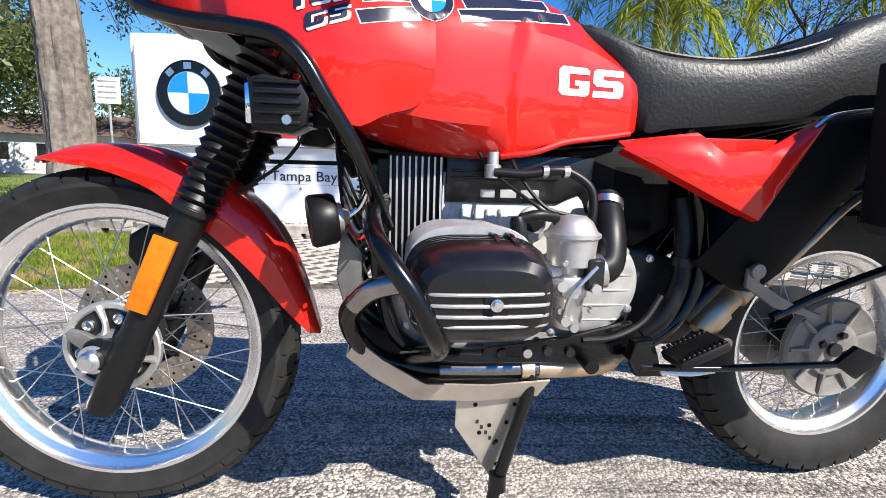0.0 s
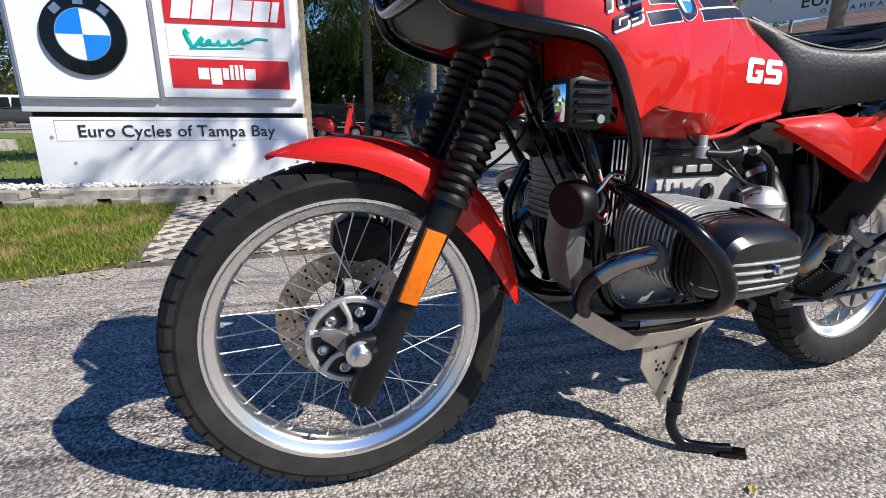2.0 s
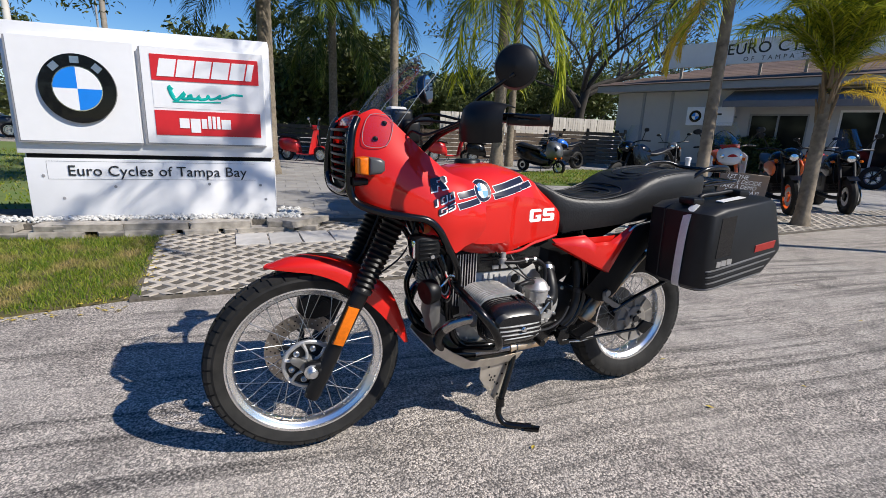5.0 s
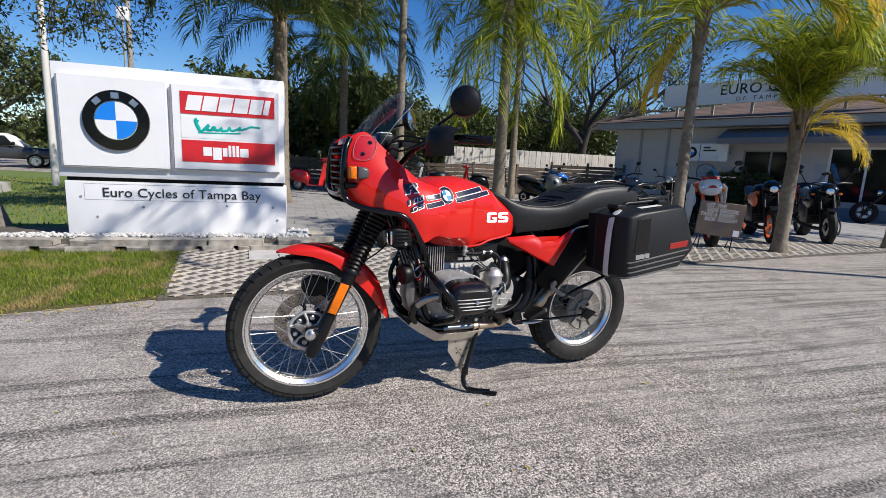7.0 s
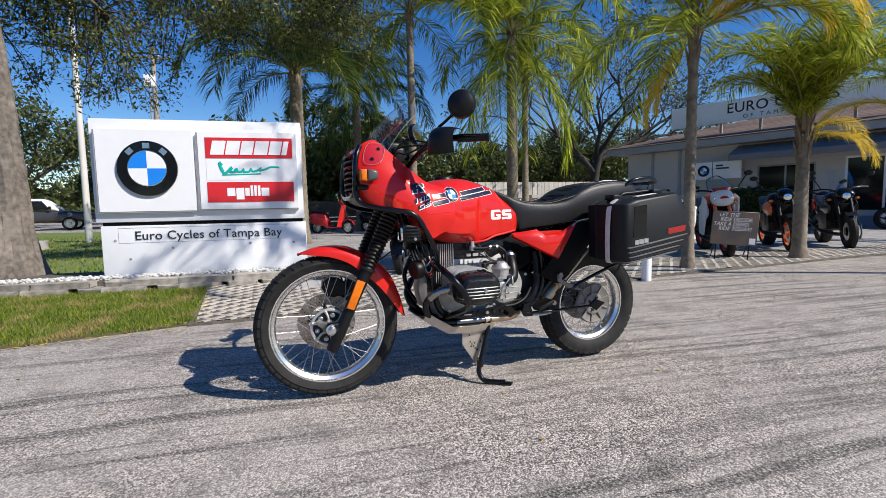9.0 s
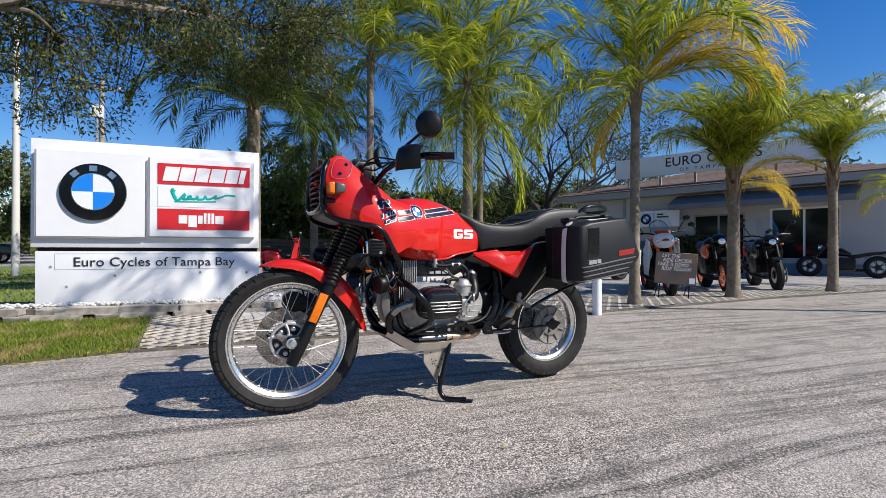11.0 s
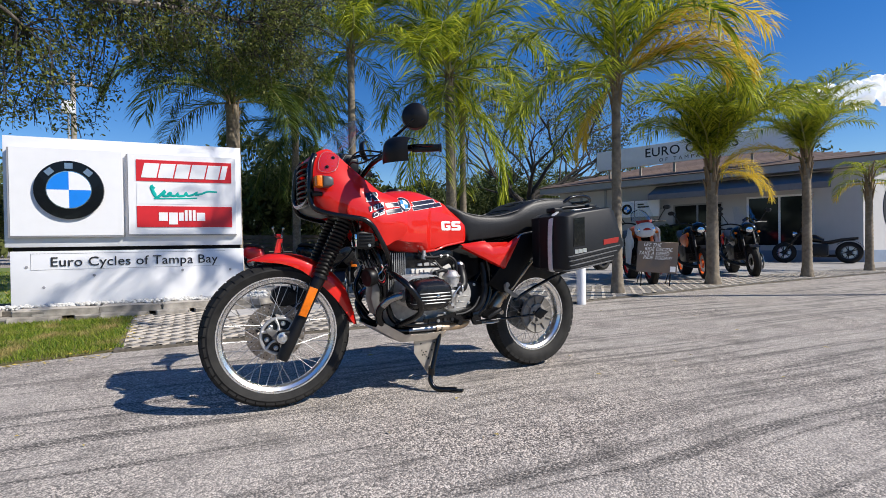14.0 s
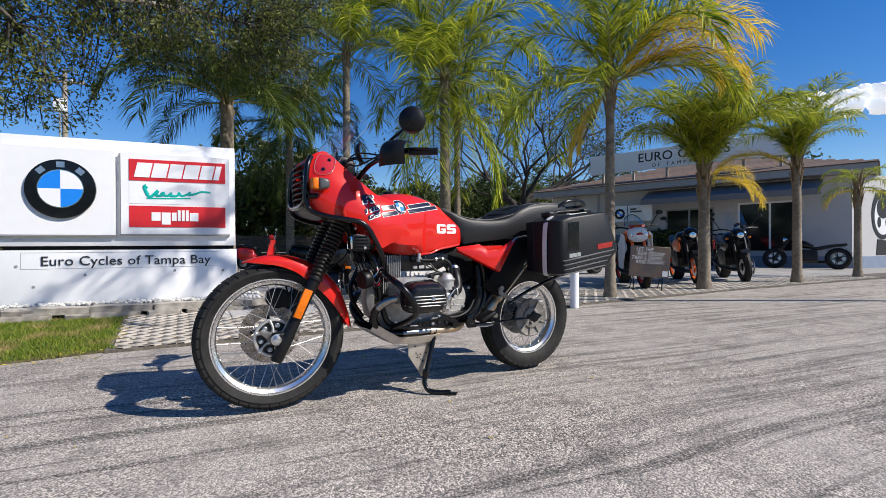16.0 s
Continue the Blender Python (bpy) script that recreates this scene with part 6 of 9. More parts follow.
prism(bm, [(-0.668, 0.740), (-0.672, 0.893), (-0.750, 0.902), (-0.750, 0.748)], 0.4935, 0.4955)
part("badge_plate", bm, BLACK_GLOSS, case, "smooth black label panel")
bm = BM()
prism(bm, [(-0.890, 0.749), (-1.006, 0.762), (-1.012, 0.793), (-0.892, 0.778)], 0.490, 0.4965, bevel=0.001, seg=1)
part("reflector", bm, RED_REFLECT, case, "red reflector strip")
bm = BM()
path = [(-0.640, 0.40, 0.933), (-0.612, 0.405, 0.915), (-0.592, 0.405, 0.890), (-0.588, 0.40, 0.80), (-0.592, 0.395, 0.68), (-0.603, 0.39, 0.615), (-0.640, 0.385, 0.603)]
path = smooth_path(path, 5)
sheet(bm, [[p + Vector((0, -0.016, 0)), p + Vector((0.001, 0, 0.001)), p + Vector((0, 0.016, 0))] for p in path], 0.003)
part("strap", bm, SILVER_STRAP, case, "grey webbing strap")
bm = BM()
tube(bm, [(-0.70, 0.36, 0.935), (-0.715, 0.36, 0.957), (-0.80, 0.36, 0.965), (-0.88, 0.36, 0.972), (-0.895, 0.36, 0.955)], 0.010, 10)
part("handle", bm, BLACK, case, "black carrying handle")
for x in (-0.655, -0.915):
    bm = BM()
    box(bm, (x - 0.03, 0.33, 0.928 - 0.10 * (x + 0.655)), (x + 0.03, 0.40, 0.955 - 0.10 * (x + 0.655)), 0.006, 2)
    part("latch", bm, BLACK, case, "black latch")
bm = BM()
prism(bm, [(-0.74, 0.942), (-0.87, 0.957), (-0.87, 0.960), (-0.74, 0.945)], 0.405, 0.435)
part("bright_strip", bm, SILVER_STRAP, case, "bright strip on the lid")

# ---- decals on tank and fairing ----
def band(x0, z0, x1, z1, h, material, lift, slant=0.0):
    out = [(x0, z0 + h / 2), (x0 - slant, z0 - h / 2), (x1 - slant, z1 - h / 2), (x1, z1 + h / 2)]
    return tank_decal("stripe", out, material, "", lift, fn=skin)


# stripes, roundel and model lettering on the left side
for lift, mm, g in ((0.0007, WHITE_DECAL, 0.0024), (0.0013, NAVY, 0.0)):
    for x0, z0, x1, z1 in ((0.284, 0.957, 0.212, 0.968), (0.287, 0.923, 0.199, 0.940), (0.120, 0.9725, -0.040, 1.001), (0.127, 0.9480, -0.085, 0.984)):
        band(x0 + g, z0, x1 - 1.6 * g, z1, 0.0185 + 1.5 * g, mm, lift, 0.008)


def film_disc(cx, cz, r, material, lift, a0=0.0, a1=2 * math.pi, n=36):
    out = [(cx + r * math.cos(a), cz + r * math.sin(a)) for a in np.linspace(a0, a1, n, endpoint=(a1 - a0) < 6.2)]
    if a1 - a0 < 6.2:
        out = [(cx, cz)] + out
    return tank_decal("roundel", out, material, "", lift, fn=skin)


RX, RZ = 0.171, 0.970
film_disc(RX, RZ, 0.0375, WHITE_DECAL, 0.0019)
film_disc(RX, RZ, 0.0360, NAVY, 0.0025)
for k in range(4):
    film_disc(RX, RZ, 0.0235, SIGN_BLUE if k % 2 == 0 else WHITE_DECAL, 0.0031, k * math.pi / 2, (k + 1) * math.pi / 2, 9)
BLOCK = {
    "G": "12,0 88,0 100,10 100,54 52,54 52,37 68,37 68,24 34,24 34,76 100,76 100,90 88,100 12,100 0,88 0,12",
    "S": "0,0 88,0 100,12 100,50 88,62 34,62 34,77 100,77 100,100 12,100 0,88 0,50 12,38 66,38 66,23 0,23",
    "1": "30,0 72,0 72,100 40,100 20,86 20,72 30,72",
    "0": "0,10 10,0 90,0 100,10 100,90 90,100 10,100 0,90 0,50.1 32,50.1 32,79 68,79 68,21 32,21 32,49.9 0,49.9",
    "R": "0,0 40,0 40,36 52,36 64,0 104,0 86,42 100,54 100,88 86,100 0,100 0,50.1 40,50.1 40,78 62,78 62,58 40,58 40,49.9 0,49.9"}


def block_word(text, x_front, x_rear, z, height, material, lift, rise=0.0, shear=0.0, gap=0.12, grow=0.0, shift=(0.0, 0.0)):
    """Square-cut letters as thin films, read from the front of the machine to its tail."""
    n = len(text)
    step = (x_front - x_rear) / (n + gap * (n - 1))
    for i, ch in enumerate(text):
        u0 = i * step * (1 + gap)
        out = []
        for pair in BLOCK[ch].split():
            a, b = (float(v) / 100 for v in pair.split(","))
            a, b = 0.5 + (a - 0.5) * (1 + grow), 0.5 + (b - 0.5) * (1 + grow)
            u = u0 + a * step + shear * (b - 0.5) * height
            out.append((x_front - u + shift[0], z + (b - 0.5) * height + rise * (u - (x_front - x_rear) / 2) + shift[1]))
        tank_decal("letter", out, material, "", lift, fn=skin)


block_word("GS", -0.062, -0.192, 0.865, 0.050, WHITE_DECAL, 0.0012)
for text, xf, xr, z, h, rise in (("R", 0.386, 0.322, 0.999, 0.042, 0.15), ("100", 0.382, 0.298, 0.949, 0.024, 0.33), ("GS", 0.360, 0.298, 0.919, 0.022, 0.36)):
    block_word(text, xf, xr, z, h, WHITE_DECAL, 0.0019, rise, 0.0, 0.16, 0.06, (-0.0028, -0.0016))
    block_word(text, xf, xr, z, h, NAVY, 0.0026, rise, 0.0, 0.16, -0.04, (0.001, 0.0008))


# ---- ground ----
rng = random.Random(7)
bm = BM()
n = 24
lim = [-900, -200, -60, -30, -15, -8, -4, 0, 4, 8, 15, 30, 60, 200, 900]
vs = {(i, j): bm.verts.new((x, y, 0)) for i, x in enumerate(lim) for j, y in enumerate(lim)}
for i in range(len(lim) - 1):
    for j in range(len(lim) - 1):
        bm.faces.new((vs[i, j], vs[i + 1, j], vs[i + 1, j + 1], vs[i, j + 1]))
tagged(part("road", bm, ASPHALT, smooth=0), "pale worn asphalt with dark tyre streaks", "road", kind="structure")


def slab(name, outline, z0, z1, material, label, category, kind="structure"):
    bm = BM()
    prism(bm, outline, z0, z1, axis="z")
    return tagged(part(name, bm, material, smooth=0), label, category, kind=kind)


# lawn beside the road, with blades
LAWN_OUT = [(-1.66, 2.76), (-1.80, 3.6), (-1.97, 4.86), (-4.0, 5.05), (-9.0, 5.3), (-16.0, 5.5), (-16.0, -2.2), (-6.0, 1.45), (-3.6, 2.2), (-2.24, 2.58)]
slab("lawn", LAWN_OUT, -0.05, 0.012, LAWN, "dry green lawn strip beside the road", "lawn")
slab("far_lawn", [(-3.3, 5.35), (-3.4, 5.9), (-1.2, 6.0), (-1.4, 9.0), (-4.4, 14.0), (-7.0, 24.0), (-60, 40.0), (-60, 5.5), (-16.0, 5.5)], -0.05, 0.010, LAWN_FAR, "green lawn behind the sign", "lawn")


def inside(x, y, poly):
    hit = False
    for (xa, ya), (xb, yb) in zip(poly, poly[1:] + poly[:1]):
        if (ya > y) != (yb > y) and x < (xb - xa) * (y - ya) / (yb - ya) + xa:
            hit = not hit
    return hit


def blades(name, poly, count, x0, x1, y0, y1, hmin, hmax, width, label):
    verts, faces = [], []
    k = 0
    while k < count:
        x, y = rng.uniform(x0, x1), rng.uniform(y0, y1)
        jx, jy = 0.07 * noise.noise((x * 7, y * 7, 3)), 0.07 * noise.noise((x * 7, y * 7, 9))
        if not inside(x + jx, y + jy, poly):
            continue
        k += 1
        h = rng.uniform(hmin, hmax)
        a = rng.uniform(0, 6.283)
        lean = rng.uniform(0.1, 0.9) * h
        la = rng.uniform(0, 6.283)
        dx, dy = math.cos(a) * width, math.sin(a) * width
        mx, my = math.cos(la) * lean, math.sin(la) * lean
        b = len(verts)
        verts += [(x - dx, y - dy, 0.008), (x + dx, y + dy, 0.008), (x + mx * 0.4 + dx * 0.7, y + my * 0.4 + dy * 0.7, h * 0.6), (x + mx * 0.4 - dx * 0.7, y + my * 0.4 - dy * 0.7, h * 0.6), (x + mx, y + my, h * 0.92)]
        faces += [(b, b + 1, b + 2, b + 3), (b + 3, b + 2, b + 4)]
    me = bpy.data.meshes.new("blades")
    me.from_pydata(verts, [], faces)
    me.materials.append(GRASS)
    return tagged(new(name, me), label, "grass", kind="stuff")


blades("grass", LAWN_OUT, 62000, -5.5, -1.58, 1.5, 5.0, 0.02, 0.065, 0.0034, "short dry grass blades with yellow patches")
blades("grass", LAWN_OUT, 16000, -12.0, -5.5, -1.0, 5.4, 0.03, 0.07, 0.006, "short dry grass blades with yellow patches")
FARL = [(-3.3, 5.35), (-3.4, 5.9), (-1.2, 6.0), (-1.4, 9.0), (-4.4, 14.0), (-6, 22), (-20, 22), (-20, 5.6)]
blades("grass", FARL, 16000, -18.0, -1.2, 5.4, 20.0, 0.03, 0.08, 0.012, "green grass blades behind the sign")

# grid block paving: lattice blocks with diamond holes full of soil
slab("paving_bed", [(-1.70, 2.70), (1.0, 2.95), (2.0, 3.1), (3.4, 3.55), (4.6, 3.72), (7.2, 4.1), (13.0, 4.62), (20.0, 5.2), (20.0, 5.9), (7.2, 5.15), (4.0, 4.9), (2.0, 5.3), (-0.4, 5.6), (-0.5, 4.95), (-2.0, 4.9)], -0.05, 0.021, SOIL, "dark soil bed under the grid paving", "soil")


def lattice(bm):
    """One lattice block 0.60 x 0.40: crossing bars round diamond openings."""
    w, d, t, pitch = 0.592, 0.392, 0.0235, 0.198
    for s in (1, -1):
        for i in range(-5, 6):
            c = (i + 0.5) * pitch
            pts = []
            for y in (-d / 2, d / 2):
                x = c + s * y
                if -w / 2 <= x <= w / 2:
                    pts.append((x, y))
            for x in (-w / 2, w / 2):
                y = (x - c) / s
                if -d / 2 < y < d / 2:
                    pts.append((x, y))
            if len(pts) < 2:
                continue
            a, b = Vector((*pts[0], 0.013)), Vector((*pts[1], 0.013))
            if (b - a).length < 0.03:
                continue
            dd = (b - a).normalized()
            nn = Vector((-dd.y, dd.x, 0)) * t
            zz = Vector((0, 0, 0.013 if s > 0 else 0.0127))
            bridge(bm, [[q - nn - zz, q + nn - zz, q + nn * 0.82 + zz, q - nn * 0.82 + zz] for q in (a, b)])
    return bm


GRID_MESH = mesh_of(lattice(BM()), GRID, 0)
paving = thing("grid_paving", "concrete grid paving blocks with soil-filled diamond openings", "paving", kind="structure")
FRONT_X, FRONT_Y = [-2.2, -1.7, 1.0, 3.4, 4.6, 7.2, 13], [2.66, 2.72, 2.95, 3.55, 3.75, 4.12, 4.65]


def cut_lines(x, y):
    """Edge lines near a block: point and outward direction."""
    fy = float(np.interp(x, FRONT_X, FRONT_Y))
    gx = (float(np.interp(x + 0.3, FRONT_X, FRONT_Y)) - float(np.interp(x - 0.3, FRONT_X, FRONT_Y))) / 0.6
    by = float(np.interp(x, [-2.2, -0.7, -0.4, 2.0, 4.0, 7.2, 13], [4.80, 4.80, 5.2, 5.3, 5.0, 5.2, 5.6]))
    lx = -1.655 - 0.155 * (y - 2.76)
    return [((x, fy, 0), (gx, -1, 0)), ((x, by, 0), (0.0, 1, 0)), ((lx, y, 0), (-1, -0.155, 0))]


for i in range(-3, 34):
    for j in range(-5, 10):
        x, y = -1.54 + 0.597 * i - 0.0418 * j, 2.71 + 0.398 * j + 0.063 * i * (0.75 if i < 6 else 0.75)
        if x > 12.5 or (-0.95 < x < -0.15 and 4.15 < y < 4.65):
            continue
        m = pose(x, y, 0.003 + rng.uniform(-0.003, 0.003), rng.uniform(-0.5, 0.5), rng.uniform(-0.5, 0.5), 5.2 + rng.uniform(-0.6, 0.6))
        reach = [(Vector((x, y, 0)) - Vector(p)).dot(Vector(nrm).normalized()) for p, nrm in cut_lines(x, y)]
        if max(reach) > 0.33:
            continue
        if max(reach) < -0.36:
            part("grid_block", GRID_MESH, None, paving, at=m)
            continue
        bm = lattice(BM())
        inv = m.inverted()
        for (p, nrm), d in zip(cut_lines(x, y), reach):
            if d > -0.36:
                bmesh.ops.bisect_plane(bm, geom=bm.verts[:] + bm.edges[:] + bm.faces[:], plane_co=inv @ Vector(p), plane_no=inv.to_3x3() @ Vector(nrm), clear_outer=True)
        if len(bm.faces) > 3:
            part("grid_block", bm, GRID, paving, smooth=0, at=m)
        else:
            bm.free()
bm = BM()
box(bm, (-0.152, -0.262, 0), (0.152, 0.262, 0.032), 0.004, 1)
PATCH = mesh_of(bm, PAVER, 0)
for i in range(4):
    part("paver", PATCH, None, paving, at=pose(-1.06 + 0.318 * i, 4.39 + 0.02 * i, 0.003, rng.uniform(-0.5, 0.5), rng.uniform(-0.5, 0.5), 5 + rng.uniform(-1, 1)))

# pale paved forecourt behind
COURT = [(-1.9, 6.2), (-0.5, 5.25), (2.0, 5.15), (4.0, 4.85), (7.2, 5.10), (13.0, 5.55), (20, 5.85), (20, 24), (-4.5, 24), (-4.2, 14)]
slab("forecourt", COURT, -0.05, 0.008, PAVER_FAR, "pale concrete paved forecourt", "paving")
bm = BM()
for i in range(-6, 60):
    for j in range(0, 46):
        x, y = -1.6 + 0.42 * i + (0.21 if j % 2 else 0), 5.5 + 0.40 * j
        if not inside(x, y, [(-1.5, 6.3), (-0.4, 5.45), (2.0, 5.35), (4.0, 5.1), (7.2, 5.4), (12.5, 5.8), (15.5, 8), (12, 16), (8, 22), (-3.8, 22), (-3.6, 14)]) or i + j > 62:
            continue
        if (4.1 < x < 10.6 and 9.3 < y < 12.6 + 0.25 * (x - 4)):
            continue
        box(bm, (x - 0.203, y - 0.194, 0.0), (x + 0.203, y + 0.194, 0.016 + rng.uniform(0, 0.004)))
tagged(part("paving_slabs", bm, PAVER_FAR, smooth=0), "pale grey concrete paving slabs", "paving", kind="stuff")
ISLAND = [(3.9, 11.6), (4.6, 9.6), (6.2, 9.2), (8.2, 10.6), (10.6, 13.6), (9.0, 14.2)]
slab("grass_island", ISLAND, -0.05, 0.03, LAWN_FAR, "small green lawn island in the forecourt", "lawn")
blades("grass", ISLAND, 7000, 3.9, 10.6, 9.2, 14.2, 0.05, 0.11, 0.010, "green grass blades of the lawn island")

# ---- dealer sign ----
sign = thing("roadside_sign", "large white roadside sign with black, red, teal and blue panels", "sign", pose(-2.04, 5.13, 0))
X0, X1 = -1.19, 1.19
bm = BM()
box(bm, (X0, 0.0, 0.80), (X1, 0.42, 2.025), 0.006, 2)
part("cabinet", bm, WHITE, sign, "white painted cabinet")
bm = BM()
box(bm, (X0 + 0.06, 0.03, 0.75), (X1 - 0.02, 0.39, 0.803), 0.0)
part("shadow_gap", bm, BLACK_MATT, sign)
bm = BM()
box(bm, (X0 + 0.045, -0.004, 0.02), (X1 + 0.015, 0.42, 0.755), 0.006, 2)
part("plinth", bm, WHITE, sign, "white rendered plinth")
for x0, x1, z0, z1 in ((-1.12, -0.075, 0.925, 1.90), (-0.02, 1.135, 0.935, 1.885)):
    bm = BM()
    box(bm, (x0, -0.055, z0), (x1, 0.002, z1), 0.002, 1)
    part("raised_panel", bm, [WHITE], sign, "white raised panel")
    # grey strips left and below: panel edge, with its drop shadow as colour
    bm = BM()
    box(bm, (x0 - 0.004, -0.05, z0 - 0.015), (x1 + 0.0, 0.001, z0 - 0.002))
    box(bm, (x0 - 0.018, -0.05, z0 - 0.015), (x0 - 0.002, 0.001, z1 - 0.01))
    part("edge_and_drop_shadow", bm, SIGN_GREY, sign, "grey strips for the panel's edge and drop shadow")


def disc_on(parent, name, cx, cz, r, y0, y1, material, label=""):
    bm = BM()
    lathe(bm, [(y0, 0.0), (y0, r), (y1, r), (y1, 0.0)], 48, Matrix.Translation((cx, 0, cz)))
    return part(name, bm, material, parent, label)


def quadrants(parent, cx, cz, r, y0, y1, blue, white):
    for k in range(4):
        bm = BM()
        out = [(cx, cz)] + [(cx + r * math.cos(a), cz + r * math.sin(a)) for a in np.linspace(k * math.pi / 2, (k + 1) * math.pi / 2, 14)]
        prism(bm, out, y0, y1)
        part("quadrant", bm, blue if k % 2 == 1 else white, parent, smooth=0)


def ring_marks(parent, cx, cz, r, size, y0, y1, material):
    """Three plain bright blocks on the upper ring."""
    for a in (132, 90, 48):
        bm = BM()
        m = Matrix.Translation((cx + r * math.cos(radians(a)), 0, cz + r * math.sin(radians(a)))) @ Matrix.Rotation(-radians(a - 90), 4, "Y")
        box(bm, (-size * 0.5, y0, -size * 0.42), (size * 0.5, y1, size * 0.42), m=m)
        part("mark", bm, material, parent, smooth=0)


CX, CZ = -0.575, 1.435
disc_on(sign, "roundel", CX, CZ, 0.325, -0.085, -0.054, BLACK_GLOSS, "black round emblem")
disc_on(sign, "roundel_ring", CX, CZ, 0.212, -0.092, -0.084, CHROME)
quadrants(sign, CX, CZ, 0.203, -0.096, -0.091, SIGN_BLUE, WHITE_DECAL)
ring_marks(sign, CX, CZ, 0.268, 0.075, -0.091, -0.084, STEEL)


def slab_on(parent, name, x0, x1, z0, z1, y0, y1, material, label=""):
    bm = BM()
    box(bm, (x0, y0, z0), (x1, y1, z1), 0.0)
    return part(name, bm, material, parent, label, smooth=0)


slab_on(sign, "red_panel", 0.065, 1.085, 1.565, 1.815, -0.061, -0.054, SIGN_RED, "red panel")
slab_on(sign, "white_panel", 0.065, 1.085, 1.295, 1.540, -0.0585, -0.054, WHITE_DECAL)
slab_on(sign, "red_panel", 0.065, 1.085, 1.02, 1.270, -0.061, -0.054, SIGN_RED, "red panel")
# plain slanted white blocks on the upper red panel, plain pale blocks on the lower one
x = 0.115
for w in (0.155, 0.155, 0.145, 0.160, 0.140, 0.062):
    bm = BM()
    prism(bm, [(x, 1.605), (x + 0.036, 1.775), (x + w + 0.036, 1.775), (x + w, 1.605)], -0.066, -0.060, bevel=0.0)
    part("white_shape", bm, WHITE_DECAL, sign, smooth=0)
    x += w + 0.016
x = 0.290
for w, z0, z1 in ((0.092, 1.095, 1.195), (0.092, 1.052, 1.195), (0.050, 1.095, 1.195), (0.030, 1.095, 1.225), (0.030, 1.095, 1.225), (0.030, 1.095, 1.225), (0.092, 1.095, 1.195)):
    bm = BM()
    box(bm, (x, -0.066, z0), (x + w, -0.060, z1))
    part("pale_shape", bm, WHITE_DECAL, sign, smooth=0)
    x += w + 0.013
# teal flowing stroke
bm = BM()
tube(bm, [(0.245, -0.061, 1.50), (0.225, -0.061, 1.455), (0.275, -0.061, 1.375), (0.36, -0.061, 1.455), (0.335, -0.061, 1.395), (0.40, -0.061, 1.40), (0.42, -0.061, 1.43), (0.39, -0.061, 1.41), (0.46, -0.061, 1.395), (0.50, -0.061, 1.43), (0.49, -0.061, 1.395), (0.56, -0.061, 1.40), (0.58, -0.061, 1.435),
          (0.60, -0.061, 1.40), (0.66, -0.061, 1.415), (0.70, -0.061, 1.445), (0.68, -0.061, 1.41), (0.76, -0.061, 1.43), (0.82, -0.061, 1.455), (0.92, -0.061, 1.45)], lambda k: 0.017 - 0.006 * k, 6, 4)
tube(bm, [(0.24, -0.060, 1.358), (0.45, -0.060, 1.362), (0.70, -0.060, 1.372)], 0.008, 6, 3)
tube(bm, [(0.24, -0.061, 1.50), (0.222, -0.061, 1.49), (0.232, -0.061, 1.45), (0.262, -0.061, 1.40)], lambda k: 0.028 - 0.014 * k, 8, 4)
bmesh.ops.scale(bm, vec=(1, 0.25, 1), space=Matrix.Translation((0, 0.061, 0)), verts=bm.verts)
part("teal_stroke", bm, SIGN_TEAL, sign, "teal flowing stroke")
me = lettering("Euro Cycles of Tampa Bay", 0.150, 0.002, BLACK_DECAL, spacing=1.02, bold=0.0003)
xs = [v.co.x for v in me.vertices]
me.transform(Matrix.Diagonal((1.69 / (max(xs) - min(xs)), 1, 1, 1)))
letters(me, sign, label="black letter", at=pose(0.06, -0.010, 0.628))
bm = BM()
for z0, z1, x0, x1 in ((0.725, 0.728, -0.96, 1.0), (0.545, 0.548, -0.96, 1.0), (0.545, 0.728, -0.963, -0.96)):
    box(bm, (x0, -0.0065, z0), (x1, -0.0035, z1))
part("letter_strip", bm, SIGN_GREY, sign)
for x, z in ((-0.85, 0.35), (0.52, 0.50), (-0.38, 0.47), (1.05, 0.49), (-1.0, 0.58), (1.1, 0.33)):
    bm = BM()
    lathe(bm, [(-0.003, 0.0), (-0.003, 0.016), (-0.010, 0.014), (-0.010, 0.0)], 12, Matrix.Translation((x, 0, z)))
    part("wall_stud", bm, SIGN_GREY, sign)

# kerb of rough stones round the sign bed, and white pebbles
kerb = thing("stone_kerb", "low kerb of rough pale stone blocks round the sign bed", "kerb", kind="structure")
variants = []
for v in range(4):
    bm = BM()
    w = (0.46, 0.34, 0.60, 0.28)[v]
    box(bm, (-w / 2, -0.11, 0), (w / 2, 0.11, 0.074), 0.014, 2)
    for q in bm.verts:
        q.co += Vector((rng.uniform(-1, 1) * 0.008, rng.uniform(-1, 1) * 0.010, rng.uniform(-1, 1) * 0.006))
    variants.append((w, mesh_of(bm, STONE, 30)))
path = smooth_path([(-6.2, 5.10, 0), (-4.6, 4.92, 0), (-3.0, 4.80, 0), (-1.5, 4.82, 0), (-0.70, 4.86, 0), (-0.48, 4.98, 0), (-0.46, 5.3, 0), (-0.6, 5.7, 0)], 30)
